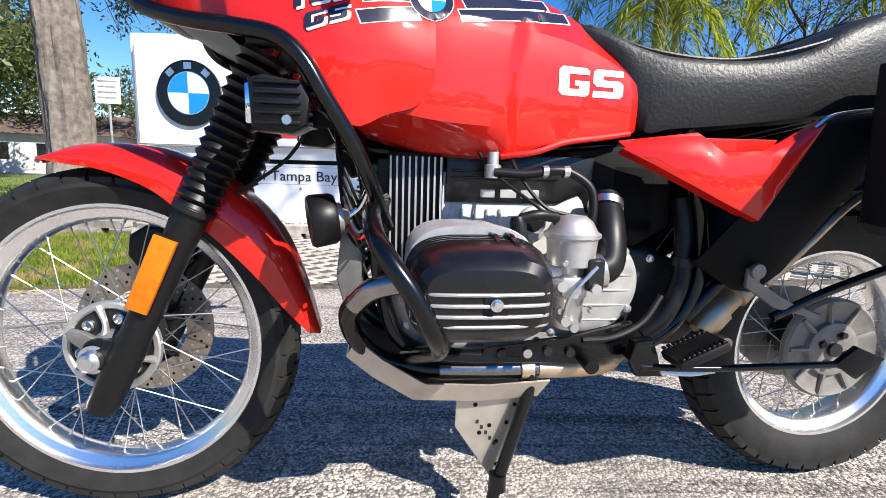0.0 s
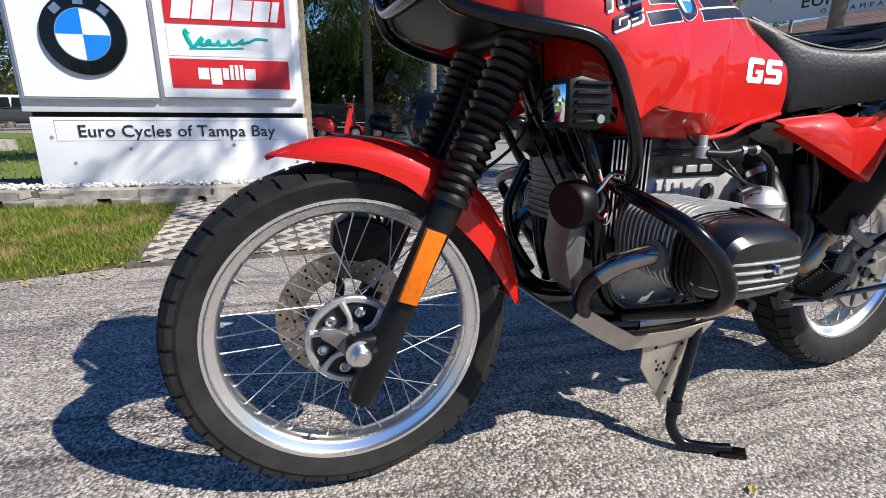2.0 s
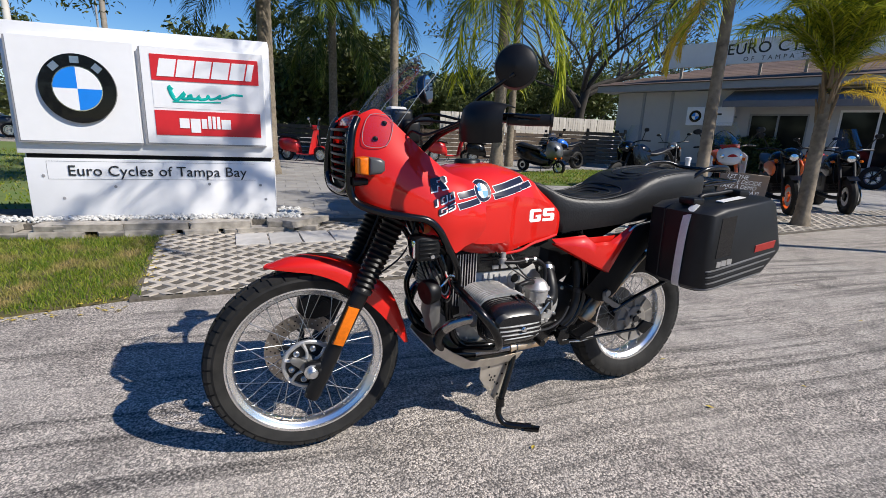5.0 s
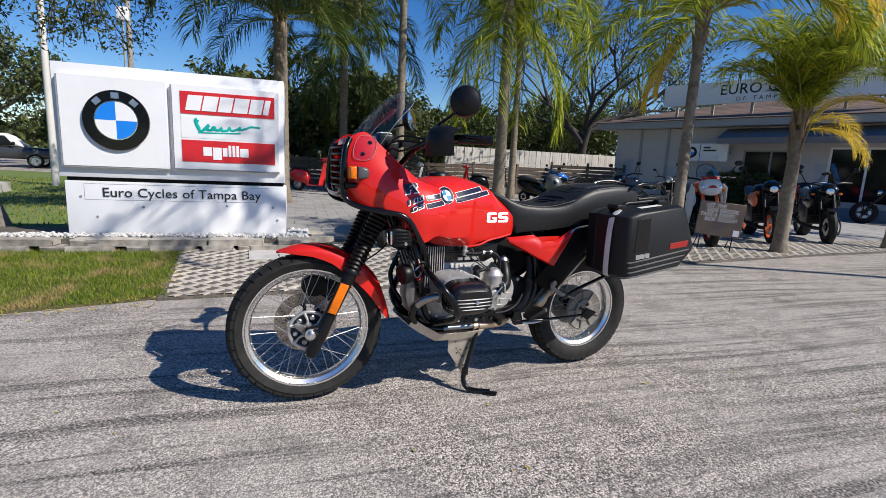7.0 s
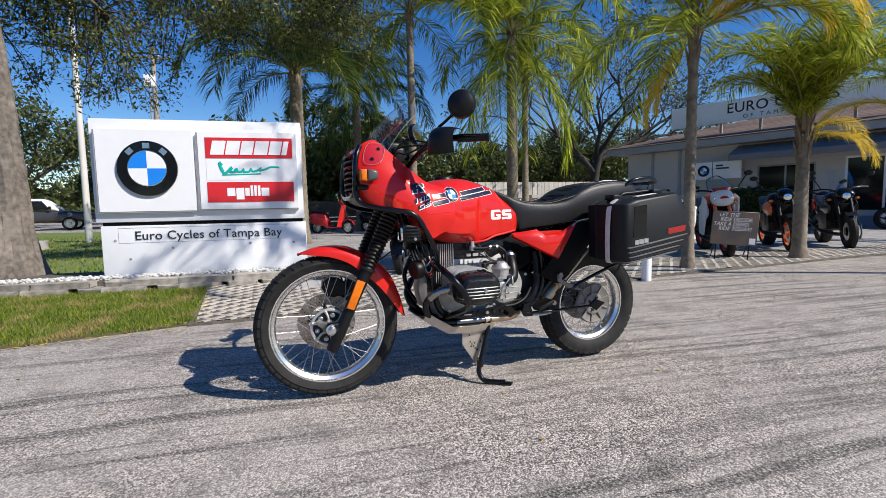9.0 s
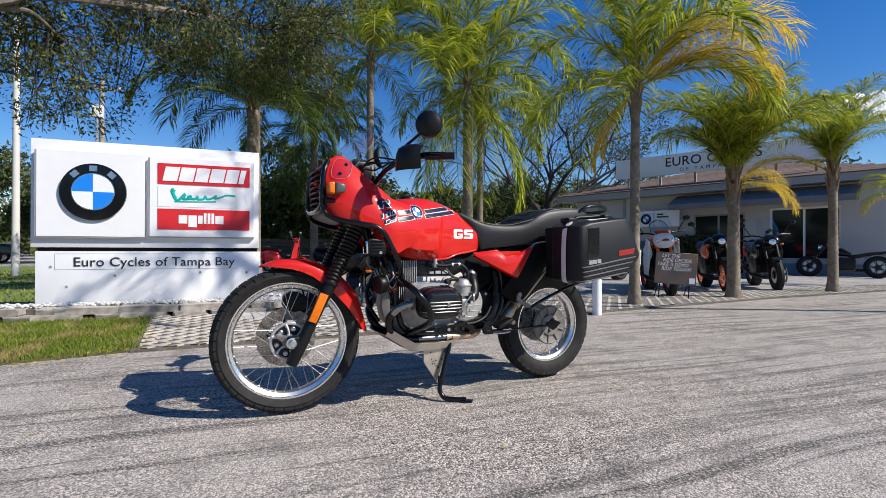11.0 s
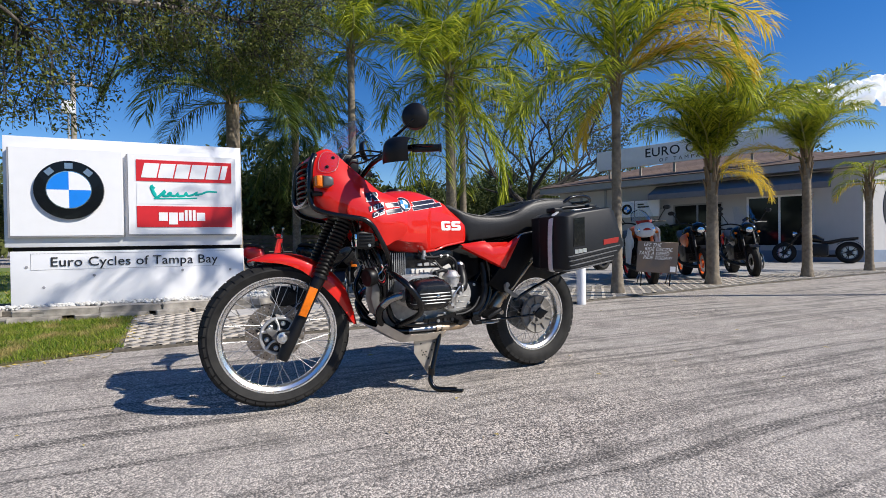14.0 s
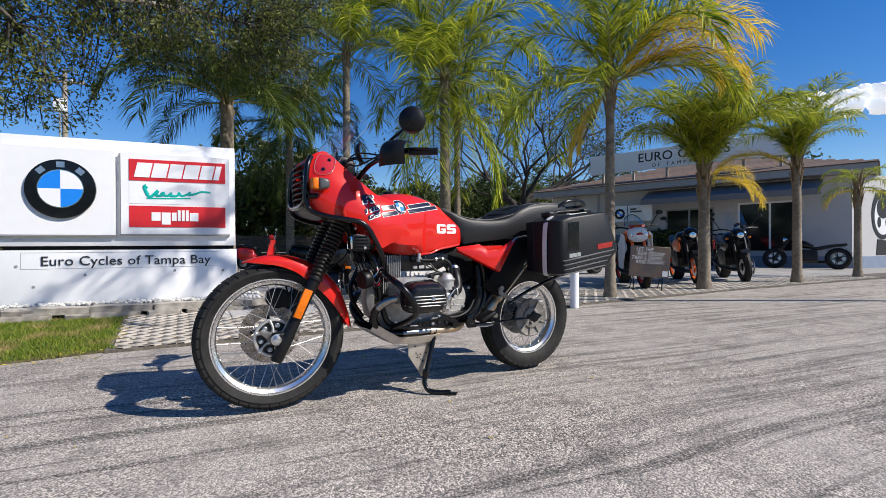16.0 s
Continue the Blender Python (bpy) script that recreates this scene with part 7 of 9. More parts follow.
for layer in range(2):
    d = 0.15 * layer
    acc = 0.0
    for a, b in zip(path, path[1:]):
        acc += (b - a).length
        w, me = variants[rng.randrange(4)] if acc > d else (0, None)
        if me:
            ang = math.degrees(math.atan2((b - a).y, (b - a).x))
            part("kerb_stone", me, None, kerb, at=pose(a.x, a.y + 0.03 * layer, 0.070 * layer, 0, rng.uniform(-1, 1), ang + rng.uniform(-2, 2)))
            d = acc + w * 0.96
slab("sign_bed", [(-6.2, 5.14), (-3.0, 4.86), (-0.7, 4.90), (-0.52, 5.0), (-0.52, 5.3), (-0.65, 5.75), (-6.0, 5.9)], -0.05, 0.130, SOIL, "bed of soil under the sign", "soil")
bm = BM()
for _ in range(1500):
    x, y = rng.uniform(-4.2, -0.58), rng.uniform(4.93, 5.12)
    if rng.random() < 0.15:
        x, y = rng.uniform(-0.82, -0.56), rng.uniform(4.95, 5.6)
    r = rng.uniform(0.010, 0.026)
    bmesh.ops.create_icosphere(bm, subdivisions=1, radius=r, matrix=Matrix.Translation((x, y, 0.130 + r * 0.4 + rng.uniform(0, 0.03))) @ Matrix.Diagonal((1, 1, 0.7, 1)))
tagged(part("pebbles", bm, PEBBLE, smooth=0), "white pebbles along the foot of the sign", "pebbles", kind="stuff")

# ---- palms ----
def frond_mesh(length, rise, fall, material, pairs, seed, leaf=0.68, hang=1.0, thick=0.0095, rows=3):
    """A feather leaf from the origin along +x: a stalk that leaves at the angle rise and ends at fall, with two plumes of hanging leaflets."""
    r = random.Random(seed)
    verts, faces, mats = [], [], []
    p, pts = Vector((0, 0, 0)), []
    for i in range(pairs + 1):
        k = i / pairs
        a = radians(rise + (fall - rise) * k ** 1.7)
        pts.append(p.copy())
        p = p + Vector((math.cos(a), 0.10 * math.sin(3.1 * k + seed), math.sin(a))) * (length / pairs)
    for i in range(1, pairs + 1):
        k = i / pairs
        if k < 0.13:
            continue
        t = (pts[i] - pts[i - 1]).normalized()
        across = Vector((0, 1, 0))
        up = across.cross(t) * -1
        size = leaf * (0.45 + 0.75 * math.sin(math.pi * min(1, 0.06 + 0.86 * k)))
        for s in (1, -1):
            for _ in range(rows):
                base = pts[i - 1].lerp(pts[i], r.random())
                d = (across * s * r.uniform(0.50, 0.85) + t * r.uniform(0.55, 0.80) + up * r.uniform(-0.12, 0.34)).normalized()
                ln = size * r.uniform(0.75, 1.12)
                mid = base + d * ln * 0.50
                tip = mid + (d * 0.70 + Vector((0, 0, -hang * r.uniform(0.30, 0.85)))).normalized() * ln * 0.50
                side = d.cross(Vector((0, 0, 1)))
                side = side.normalized() if side.length > 1e-4 else Vector((1, 0, 0))
                side = Matrix.Rotation(r.uniform(-0.9, 0.9), 3, d) @ side * (thick * r.uniform(0.8, 1.2))
                q = len(verts)
                verts.extend([base - side * 0.4, base + side * 0.4, mid + side, mid - side, tip])
                faces.extend([(q, q + 1, q + 2, q + 3), (q + 3, q + 2, q + 4)])
                mats.extend([0, 0])
    q0 = len(verts)
    for i, c in enumerate(pts):
        rr = 0.024 * (1 - 0.85 * i / pairs)
        verts.extend([c + Vector((0, -rr, 0)), c + Vector((0, 0, rr * 1.2)), c + Vector((0, rr, 0)), c + Vector((0, 0, -rr))])
    for i in range(pairs):
        for j in range(4):
            faces.append((q0 + 4 * i + j, q0 + 4 * i + (j + 1) % 4, q0 + 4 * i + 4 + (j + 1) % 4, q0 + 4 * i + 4 + j))
            mats.append(1)
    me = bpy.data.meshes.new("frond")
    me.from_pydata([tuple(v) for v in verts], [], faces)
    me.materials.append(material)
    me.materials.append(RACHIS)
    me.polygons.foreach_set("material_index", mats)
    return me


# stalk angles by age, from the upright young leaf to the old hanging one
AGES = ((80, 15), (72, -30), (58, -62), (38, -80), (8, -88), (-45, -92))
FRONDS = [frond_mesh(2.6, a0, a1, PALM_LEAF, 44, k, rows=2, thick=0.0115) for k, (a0, a1) in enumerate(AGES)]
FRONDS_Y = [frond_mesh(2.6, a0, a1, PALM_YELLOW, 42, 10 + k) for k, (a0, a1) in enumerate(AGES)]
FRONDS_SHADE = [frond_mesh(2.6, a0, a1, PALM_SHADE, 44, 20 + k, 0.66, rows=3) for k, (a0, a1) in enumerate(AGES)]


# wider, sparser leaflets for the unseen palm, so its shade falls in streaks
FRONDS_W = [frond_mesh(2.6, a0, a1, PALM_LEAF, 34, 30 + k, 0.8, thick=0.020, rows=1) for k, (a0, a1) in enumerate(AGES)]


def palm(x, y, trunk_h, trunk_r, spread, count, seed, label, ages=(0, 4), dark=False, lean=(0, 0), yellow=(), broad=False):
    """A feather palm; ages: youngest and oldest leaf of its crown; yellow: (bearing, age, size) of dry leaves."""
    r = random.Random(seed)
    p = thing("palm_tree", label, "palm tree", pose(x, y, 0), "feather palms")
    bm = BM()
    rings = []
    steps = 44
    for i in range(steps + 1):
        k = i / steps
        rr = trunk_r * (1.0 + 0.35 * max(0, 1 - k * 9) - 0.22 * k) * (1.0 + (0.035 if i % 2 else -0.015))
        rings.append(ring((lean[0] * k * k, lean[1] * k * k, trunk_h * k), (0, 0, 1), rr, 16))
    bridge(bm, rings)
    part("trunk", bm, PALM_TRUNK, p, "grey ringed palm trunk")
    top = Vector((lean[0], lean[1], trunk_h))
    for i in range(16):
        bm = BM()
        a = i * 2.4
        h = trunk_h - 0.42 + 0.042 * i
        o = Vector((math.cos(a), math.sin(a), 0))
        b0 = top + o * trunk_r * 0.55
        b0.z = h
        tube(bm, [b0, b0 + o * 0.032 + Vector((0, 0, 0.16)), b0 + o * 0.075 + Vector((0, 0, 0.32))], lambda k: min(0.042, 0.36 * trunk_r) * (1 - 0.7 * k), 6, 3)
        part("leaf_base", bm, HUSK, p, "brown fibrous leaf base")
    # dark picks the fronds whose leaf colour carries the shade
    pool = FRONDS_SHADE if dark else FRONDS_W if broad else FRONDS
    for i in range(count):
        a = i * 2.39996 + r.uniform(-0.3, 0.3)
        k = i / max(1, count - 1)
        me = pool[min(5, int(ages[0] + (ages[1] - ages[0] + 0.999) * k))]
        s = spread / 2.6 * r.uniform(0.82, 1.10)
        m = Matrix.Translation(top + Vector((0, 0, 0.22 - 0.18 * k))) @ Matrix.Rotation(a, 4, "Z") @ Matrix.Rotation(radians(r.uniform(-9, 9)), 4, "Y") @ Matrix.Diagonal((s, s, s, 1))
        part("frond", me, None, p, at=m)
    for bearing, age, size in yellow:
        s = spread / 2.6 * size
        m = Matrix.Translation(top) @ Matrix.Rotation(radians(bearing), 4, "Z") @ Matrix.Diagonal((s, s, s, 1))
        part("frond", FRONDS_Y[age], None, p, "yellowed dry frond", at=m)
    return p


palm(4.14, 3.98, 3.05, 0.074, 2.0, 21, 1, "tall slim feather palm with some yellow fronds", (0, 4), lean=(0.04, 0.03), yellow=((-42, 2, 1.2), (-34, 2, 1.05), (-52, 3, 1.0), (-44, 3, 0.85), (140, 5, 0.6), (128, 5, 0.5)))
palm(6.47, 4.32, 1.86, 0.102, 1.85, 34, 2, "stout feather palm with drooping yellow fronds", (0, 1), yellow=((-40, 4, 0.58), (-60, 4, 0.46), (-20, 3, 0.55)))
palm(9.30, 4.54, 2.25, 0.088, 1.6, 22, 3, "feather palm with a small green crown", (0, 1), yellow=((125, 3, 1.05),))
palm(12.15, 4.95, 1.95, 0.080, 0.95, 10, 4, "small feather palm beside the building", (2, 4), yellow=((150, 4, 0.9), (-60, 4, 0.8)))
palm(5.55, 13.4, 6.3, 0.19, 4.4, 30, 5, "tall feather palm with long arching green fronds", (0, 5))
palm(6.9, 15.4, 5.6, 0.13, 3.0, 16, 6, "tall thin feather palm", (0, 4))
palm(2.2, 13.2, 6.6, 0.13, 3.4, 20, 7, "tall feather palm with grey-green fronds", (0, 4))
palm(-1.1, 11.6, 4.3, 0.19, 3.0, 24, 8, "feather palm with hanging fronds coloured dark for shade", (1, 4), dark=True)
palm(0.9, 17.5, 5.2, 0.16, 3.6, 24, 9, "feather palm behind the forecourt with shade in its leaf colour", (1, 5), dark=True)
# out of view: added for frond shade on the sign, leaned to hide trunk shadow
palm(9.5, 0.6, 7.7, 0.070, 1.9, 8, 10, "unseen leaning feather palm across the road, added to shade the sign", (2, 4), lean=(-4.6, -0.75), broad=True)


# ---- oak and background trees ----
def leaf_cloud(clumps, per, size, material, seed, squash=0.75):
    """Many small leaves about clump centres (x, y, z, radius)."""
    r = np.random.RandomState(seed)
    cs = np.array(clumps)
    n = len(cs) * per
    idx = np.repeat(np.arange(len(cs)), per)
    d = r.normal(size=(n, 3))
    d /= np.linalg.norm(d, axis=1)[:, None]
    rad = cs[idx, 3] * r.uniform(0.25, 1.0, n) ** 0.55
    c = cs[idx, :3] + d * rad[:, None] * np.array([1, 1, squash])
    u = r.normal(size=(n, 3))
    u /= np.linalg.norm(u, axis=1)[:, None]
    v = np.cross(u, r.normal(size=(n, 3)))
    v /= np.linalg.norm(v, axis=1)[:, None]
    s = size * r.uniform(0.6, 1.3, n)[:, None]
    a, b = u * s, v * s * 0.42
    verts = np.stack([c - a, c + b, c + a, c - b], 1).reshape(-1, 3)
    me = bpy.data.meshes.new("leaves")
    me.from_pydata(verts.tolist(), [], np.arange(4 * n).reshape(-1, 4).tolist())
    me.materials.append(material)
    return me


def limbs(bm, start, heading, length, radius, depth, r, tips, bend=0.5, gravity=0.0):
    """Forking tapered limbs; collects the tips."""
    pts = [Vector(start)]
    d = Vector(heading).normalized()
    for i in range(4):
        d = (d + Vector((r.uniform(-1, 1), r.uniform(-1, 1), r.uniform(-0.7, 0.9))) * bend * 0.35 + Vector((0, 0, -gravity))).normalized()
        pts.append(pts[-1] + d * length / 4)
    tube(bm, pts, lambda k: radius * (1 - 0.45 * k), 8 if radius > 0.03 else 5, 2)
    if depth <= 2:
        tips.append(pts[-1])
        tips.append(pts[2])
    if depth == 0:
        tips.append(pts[3])
        return
    for _ in range(2 + (r.random() < 0.55)):
        side = Vector((r.uniform(-1, 1), r.uniform(-1, 1), r.uniform(-0.25, 0.8)))
        limbs(bm, pts[-1 if r.random() < 0.7 else 3], (d + side * 0.8), length * r.uniform(0.6, 0.85), radius * 0.55, depth - 1, r, tips, bend, gravity)


r = random.Random(3)
oak = thing("oak_tree", "large old oak with grey bark and a wide dark leafy crown", "tree", pose(-4.53, 5.95, 0))
bm = BM()
rings = []
for i in range(91):
    k = i / 90
    z = 4.2 * k - 0.02
    rr = 0.25 * (1 + 0.75 * max(0, 1 - k * 5) ** 2 - 0.15 * k)
    rg = []
    for j in range(84):
        a = 2 * math.pi * j / 84
        c, q = math.cos(a), math.sin(a)
        w = rr * (1 + 0.05 * math.sin(7 * a + 3 * k) + 0.03 * math.sin(13 * a - 9 * k))
        w += 0.016 * abs(noise.noise((c * 6.5, q * 6.5, z * 2.0))) + 0.012 * noise.noise((c * 14, q * 14, z * 5.0)) + 0.03 * max(0, noise.noise((c * 2, q * 2, z * 2.6 + 7)) - 0.25)
        rg.append(Vector((-0.25 * k * k + w * c, 0.05 * k + w * q, z)))
    rings.append(rg)
bridge(bm, rings)
part("trunk", bm, BARK, oak, "grey furrowed bark")
O = Vector((-4.53, 5.95, 0))
spots = []
# last row: unseen upper crown, added to cast shade
for n, (x0, x1), (y0, y1), (z0, z1), low in ((85, (-5.0, -3.0), (6.4, 8.4), (2.9, 4.6), 0.0), (55, (-3.2, -1.8), (6.6, 8.6), (3.75, 5.2), 0.0), (120, (-2.1, 0.6), (6.8, 9.0), (4.05, 5.6), 0.0), (60, (-9.5, -4.6), (5.8, 9.5), (3.0, 5.5), 0.0), (110, (-8.0, 1.0), (6.0, 10.5), (5.2, 7.4), 0.0)):
    for _ in range(n):
        spots.append(Vector((r.uniform(x0, x1), r.uniform(y0, y1), r.uniform(z0, z1))) - O)
heads = [(0.9, 1.0, 3.9), (1.9, 1.5, 4.5), (3.2, 1.9, 4.9), (4.4, 2.3, 4.9), (0.3, 1.8, 4.6), (-1.2, 1.2, 4.3), (-3.0, 1.5, 4.6), (1.5, 3.0, 5.8), (3.6, 3.2, 6.2), (-1.5, 2.6, 6.2), (0.4, 0.8, 6.3)]
nodes = []
for h in heads:
    bm = BM()
    h = Vector(h)
    a0 = Vector((-0.18, 0.05, 2.9 + 0.22 * h.z * r.uniform(0.6, 1.0)))
    mid = [a0.lerp(h, k) + Vector((r.uniform(-0.2, 0.2), r.uniform(-0.15, 0.15), 0.28 * math.sin(math.pi * k) + r.uniform(-0.1, 0.1))) for k in (0.25, 0.5, 0.75)]
    pts = smooth_path([a0, *mid, h], 5)
    tube(bm, pts, lambda k: 0.085 * (1 - 0.8 * k), 8, 1)
    part("limb", bm, BARK, oak, "spreading grey limb")
    nodes += pts[5:]
bm = BM()
branch = []
for c in spots:
    near = min(nodes, key=lambda q: (q - c).length)
    j = Vector((r.uniform(-0.2, 0.2), r.uniform(-0.2, 0.2), r.uniform(0.0, 0.25)))
    path = [near, near.lerp(c, 0.5) + j, c, c + (c - near).normalized() * 0.25 + Vector((0, 0, -0.12))]
    tube(bm, path, lambda k: 0.014 * (1 - 0.75 * k), 4, 3, caps=False)
    branch.append(c)
    for _ in range(4):
        d = Vector((r.gauss(0, 1), r.gauss(0, 1), r.gauss(-0.3, 0.8))).normalized() * r.uniform(0.25, 0.5)
        tube(bm, [c, c + d * 0.5 + Vector((0, 0, 0.04)), c + d], 0.004, 3, 2, caps=False)
        branch.append(c + d * 0.75)
part("twig_spray", bm, TWIG, oak, "thin grey twigs")
clumps = [(*q, r.uniform(0.16, 0.30)) for q in branch]
part("crown", leaf_cloud(clumps, 19, 0.036, OAK_LEAF, 3, 0.8), None, oak, "small dark oak leaves with gaps of sky")


def far_tree(x, y, h, w, seed, label, material=TREE_LEAF, leaves=9000, size=0.16, bare=False):
    r = random.Random(seed)
    t = thing("tree", label, "tree", pose(x, y, 0), "background trees")
    bm = BM()
    tips = []
    tube(bm, [(0, 0, 0), (r.uniform(-0.2, 0.2), 0, h * 0.2), (r.uniform(-0.3, 0.3), r.uniform(-0.3, 0.3), h * 0.36)], lambda k: 0.030 * h * (1 - 0.35 * k), 10, 3)
    for i in range(6 if not bare else 9):
        a = i * 2.4 + r.uniform(-0.4, 0.4)
        limbs(bm, (0, 0, h * r.uniform(0.18, 0.36)), (math.cos(a) * w / h * 1.5, math.sin(a) * w / h * 1.5, 0.9), h * 0.30, 0.014 * h, 5 if bare else 2, r, tips, 0.6)
    part("trunk", bm, TWIG if bare else BARK, t)
    if bare:
        clumps = [(*q, 0.55) for q in tips[::2]]
        part("crown", leaf_cloud(clumps, max(4, leaves // len(clumps)), size, material, seed), None, t, "sparse grey-green leaves")
        return t
    clumps = [(*q, r.uniform(0.10, 0.2) * h) for q in tips[::2]]
    for _ in range(26):
        a, k = r.uniform(0, 6.283), r.random()
        rr = w * 0.5 * math.sin(math.pi * min(1, 0.18 + 0.75 * k)) * r.uniform(0.5, 1.0)
        clumps.append((rr * math.cos(a), rr * math.sin(a), h * (0.18 + 0.78 * k), r.uniform(0.09, 0.16) * h))
    part("crown", leaf_cloud(clumps, max(8, leaves // len(clumps)), size, material, seed), None, t, "dense dark green crown")
    return t


DARK_T = "dark green broadleaf tree behind the fence"
for i, (x, y, h, w) in enumerate(((-0.5, 24, 6.4, 6), (3.0, 25, 6.0, 6), (-5.0, 27, 6.0, 7), (8.0, 33, 5.0, 7), (12.5, 36, 5.5, 8), (17.5, 36, 6.5, 8), (-11, 31, 5.5, 8), (-20, 37, 9, 10), (-25, 24, 10, 10), (-14, 44, 7, 12), (22, 44, 8, 10), (5.0, 42, 5.5, 9), (-33, 34, 11, 12), (-21, 17, 8.5, 8), (1.2, 21.5, 5.2, 5), (-2.6, 22.5, 5.0, 5))):
    far_tree(x, y, h, w, 40 + i, DARK_T, TREE_OLIVE if x > 4.5 and y > 32 else TREE_LEAF)
for i, (x, y, h, w) in enumerate(((6.8, 29, 4.6, 6), (10.2, 30, 5.2, 7), (14.0, 32, 6.2, 7), (18.0, 32, 6.8, 8), (22.5, 34, 8.0, 8))):
    far_tree(x, y, h, w, 90 + i, "olive green sunlit tree behind the fence", TREE_OLIVE)
far_tree(15.2, 24.0, 10.5, 11, 71, "half-bare spreading tree with grey twigs", leaves=3800, size=0.10, bare=True)
far_tree(34, 22, 9, 8, 72, "dark tree beyond the building roof")
far_tree(28, 30, 8, 8, 73, DARK_T)
# distant line of woods; from clump 170 an unseen arc added to cut low skylight
bm_c = []
r2 = random.Random(11)
for i in range(260):
    a = radians(-75 + 150 * i / 260) if i < 170 else radians(75 + 210 * (i - 170) / 90)
    d = r2.uniform(60, 85) if i < 170 else r2.uniform(48, 62)
    bm_c.append((d * math.sin(a), d * math.cos(a), (r2.uniform(0.8, 3.2 + 5.5 * (a > 0.6)) if i < 170 else r2.uniform(1.5, 7.0)), r2.uniform(2.0, 3.2)))
wood = new("woods_with_sky_screen", leaf_cloud(bm_c, 130, 0.7, TREE_LEAF, 12))
tagged(wood, "distant dark green woods, with an unseen added arc that screens low sky", "woods", kind="stuff")

# one white cloud low in the sky beyond the building
bm = BM()
rc = random.Random(5)
for i in range(46):
    u = rc.uniform(-1, 1)
    rad = rc.uniform(9, 20) * (1.05 - 0.7 * abs(u))
    m = Matrix.Translation((745 + 75 * u + rc.uniform(-15, 15), 340 - 150 * u * 0.6, 172 + rc.uniform(-6, 26) * (1 - u * u) - 8 * u)) @ Matrix.Diagonal((rad, rad, rad * 0.62, 1))
    bmesh.ops.create_icosphere(bm, subdivisions=3, radius=1.0, matrix=m)
for v in bm.verts:
    v.co += Vector([noise.noise(v.co * 0.07 + Vector((9 * j, 0, 0))) for j in range(3)]) * 7 + Vector([noise.noise(v.co * 0.25 + Vector((9 * j, 3, 0))) for j in range(3)]) * 2.5
tagged(part("cloud", bm, CLOUD_WHITE, smooth=80), "small white cloud low in the blue sky", "cloud", kind="structure")

# ---- fences ----
fence = thing("plank_fence", "weathered dark plank fence behind the forecourt", "fence", pose(0, 0, 0))
bm = BM()
box(bm, (-1.0, -0.012, -0.07), (1.0, 0.012, 0.07), 0.004, 1)
PLANK = mesh_of(bm, WOOD_DARK, 0)
bm = BM()
box(bm, (-0.05, -0.05, 0), (0.05, 0.05, 1.35), 0.006, 1)
POST = mesh_of(bm, WOOD_DARK, 0)
for i in range(9):
    x = -4.6 + 2.02 * i
    y = 18.9 - 0.06 * i
    for j in range(7):
        part("plank", PLANK, None, fence, at=pose(x, y - 0.06, 0.16 + 0.165 * j, rng.uniform(-2, 2), rng.uniform(-0.4, 0.4), -1.5))
    part("post", POST, None, fence, at=pose(x - 1.0, y, 0))
picket = thing("board_fence", "pale upright board fence", "fence", pose(0, 0, 0))
bm = BM()
box(bm, (-0.062, -0.01, 0), (0.062, 0.01, 2.05), 0.003, 1)
BOARD_M = mesh_of(bm, WOOD_PALE, 0)
for i in range(72):
    part("board", BOARD_M, None, picket, at=pose(5.9 + 0.135 * i, 20.6 + 0.01 * i, 0, 0, rng.uniform(-0.4, 0.4), 3))
bm = BM()
box(bm, (5.85, 20.62, 0.4), (15.6, 20.70, 0.5))
box(bm, (5.85, 20.62, 1.3), (15.6, 20.70, 1.4))
part("rail", bm, WOOD_PALE, picket, smooth=0)
gate = thing("dark_gate", "dark slatted gate beside the building", "gate", pose(10.9, 16.6, 0, 0, 0, -20))
for j in range(8):
    bm = BM()
    box(bm, (-1.5, -0.02, 0.12 + 0.16 * j), (1.5, 0.02, 0.25 + 0.16 * j), 0.004, 1)
    part("slat", bm, WOOD_DARK, gate, smooth=0)
for x in (-1.5, 0, 1.5):
    bm = BM()
    box(bm, (x - 0.05, 0.02, 0), (x + 0.05, 0.10, 1.5), 0.004, 1)
    part("post", bm, WOOD_DARK, gate, smooth=0)

# ---- dealership building: local x along the front, y into the building ----
BX = Vector((0.42, -0.907, 0)).normalized()
B_AT = Matrix.Translation((12.4, 16.9, 0)) @ Matrix.Rotation(math.atan2(BX.y, BX.x), 4, "Z")
LEN, DEEP, EAVE = 10.45, 9.0, 2.95
shop = thing("dealer_building", "low white building with a brown shingle roof and a roof sign", "building", B_AT)


END = Matrix.Translation((LEN, 0, 0)) @ Matrix.Rotation(radians(-30), 4, "Z") @ Matrix.Translation((-LEN, 0, 0))


def bpart(name, lo, hi, material, label="", parent=None, bevel=0.0, at=None):
    bm = BM()
    box(bm, lo, hi, bevel, 1)
    return part(name, bm, material, parent or shop, label, smooth=0, at=at)


OPEN = [(4.9, 6.6, 0.0, 2.15), (7.35, 9.25, 0.55, 2.25)]
x = 0.0
for a, b, z0, z1 in OPEN:
    bpart("wall", (x, 0, 0), (a, 0.2, EAVE), WALL_PAINT, "white painted wall")
    if z0 > 0:
        bpart("wall", (a, 0, 0), (b, 0.2, z0), WALL_PAINT)
    bpart("wall", (a, 0, z1), (b, 0.2, EAVE), WALL_PAINT)
    x = b
bpart("wall", (x, 0, 0), (LEN - 0.01, 0.2, EAVE - 0.004), WALL_PAINT)
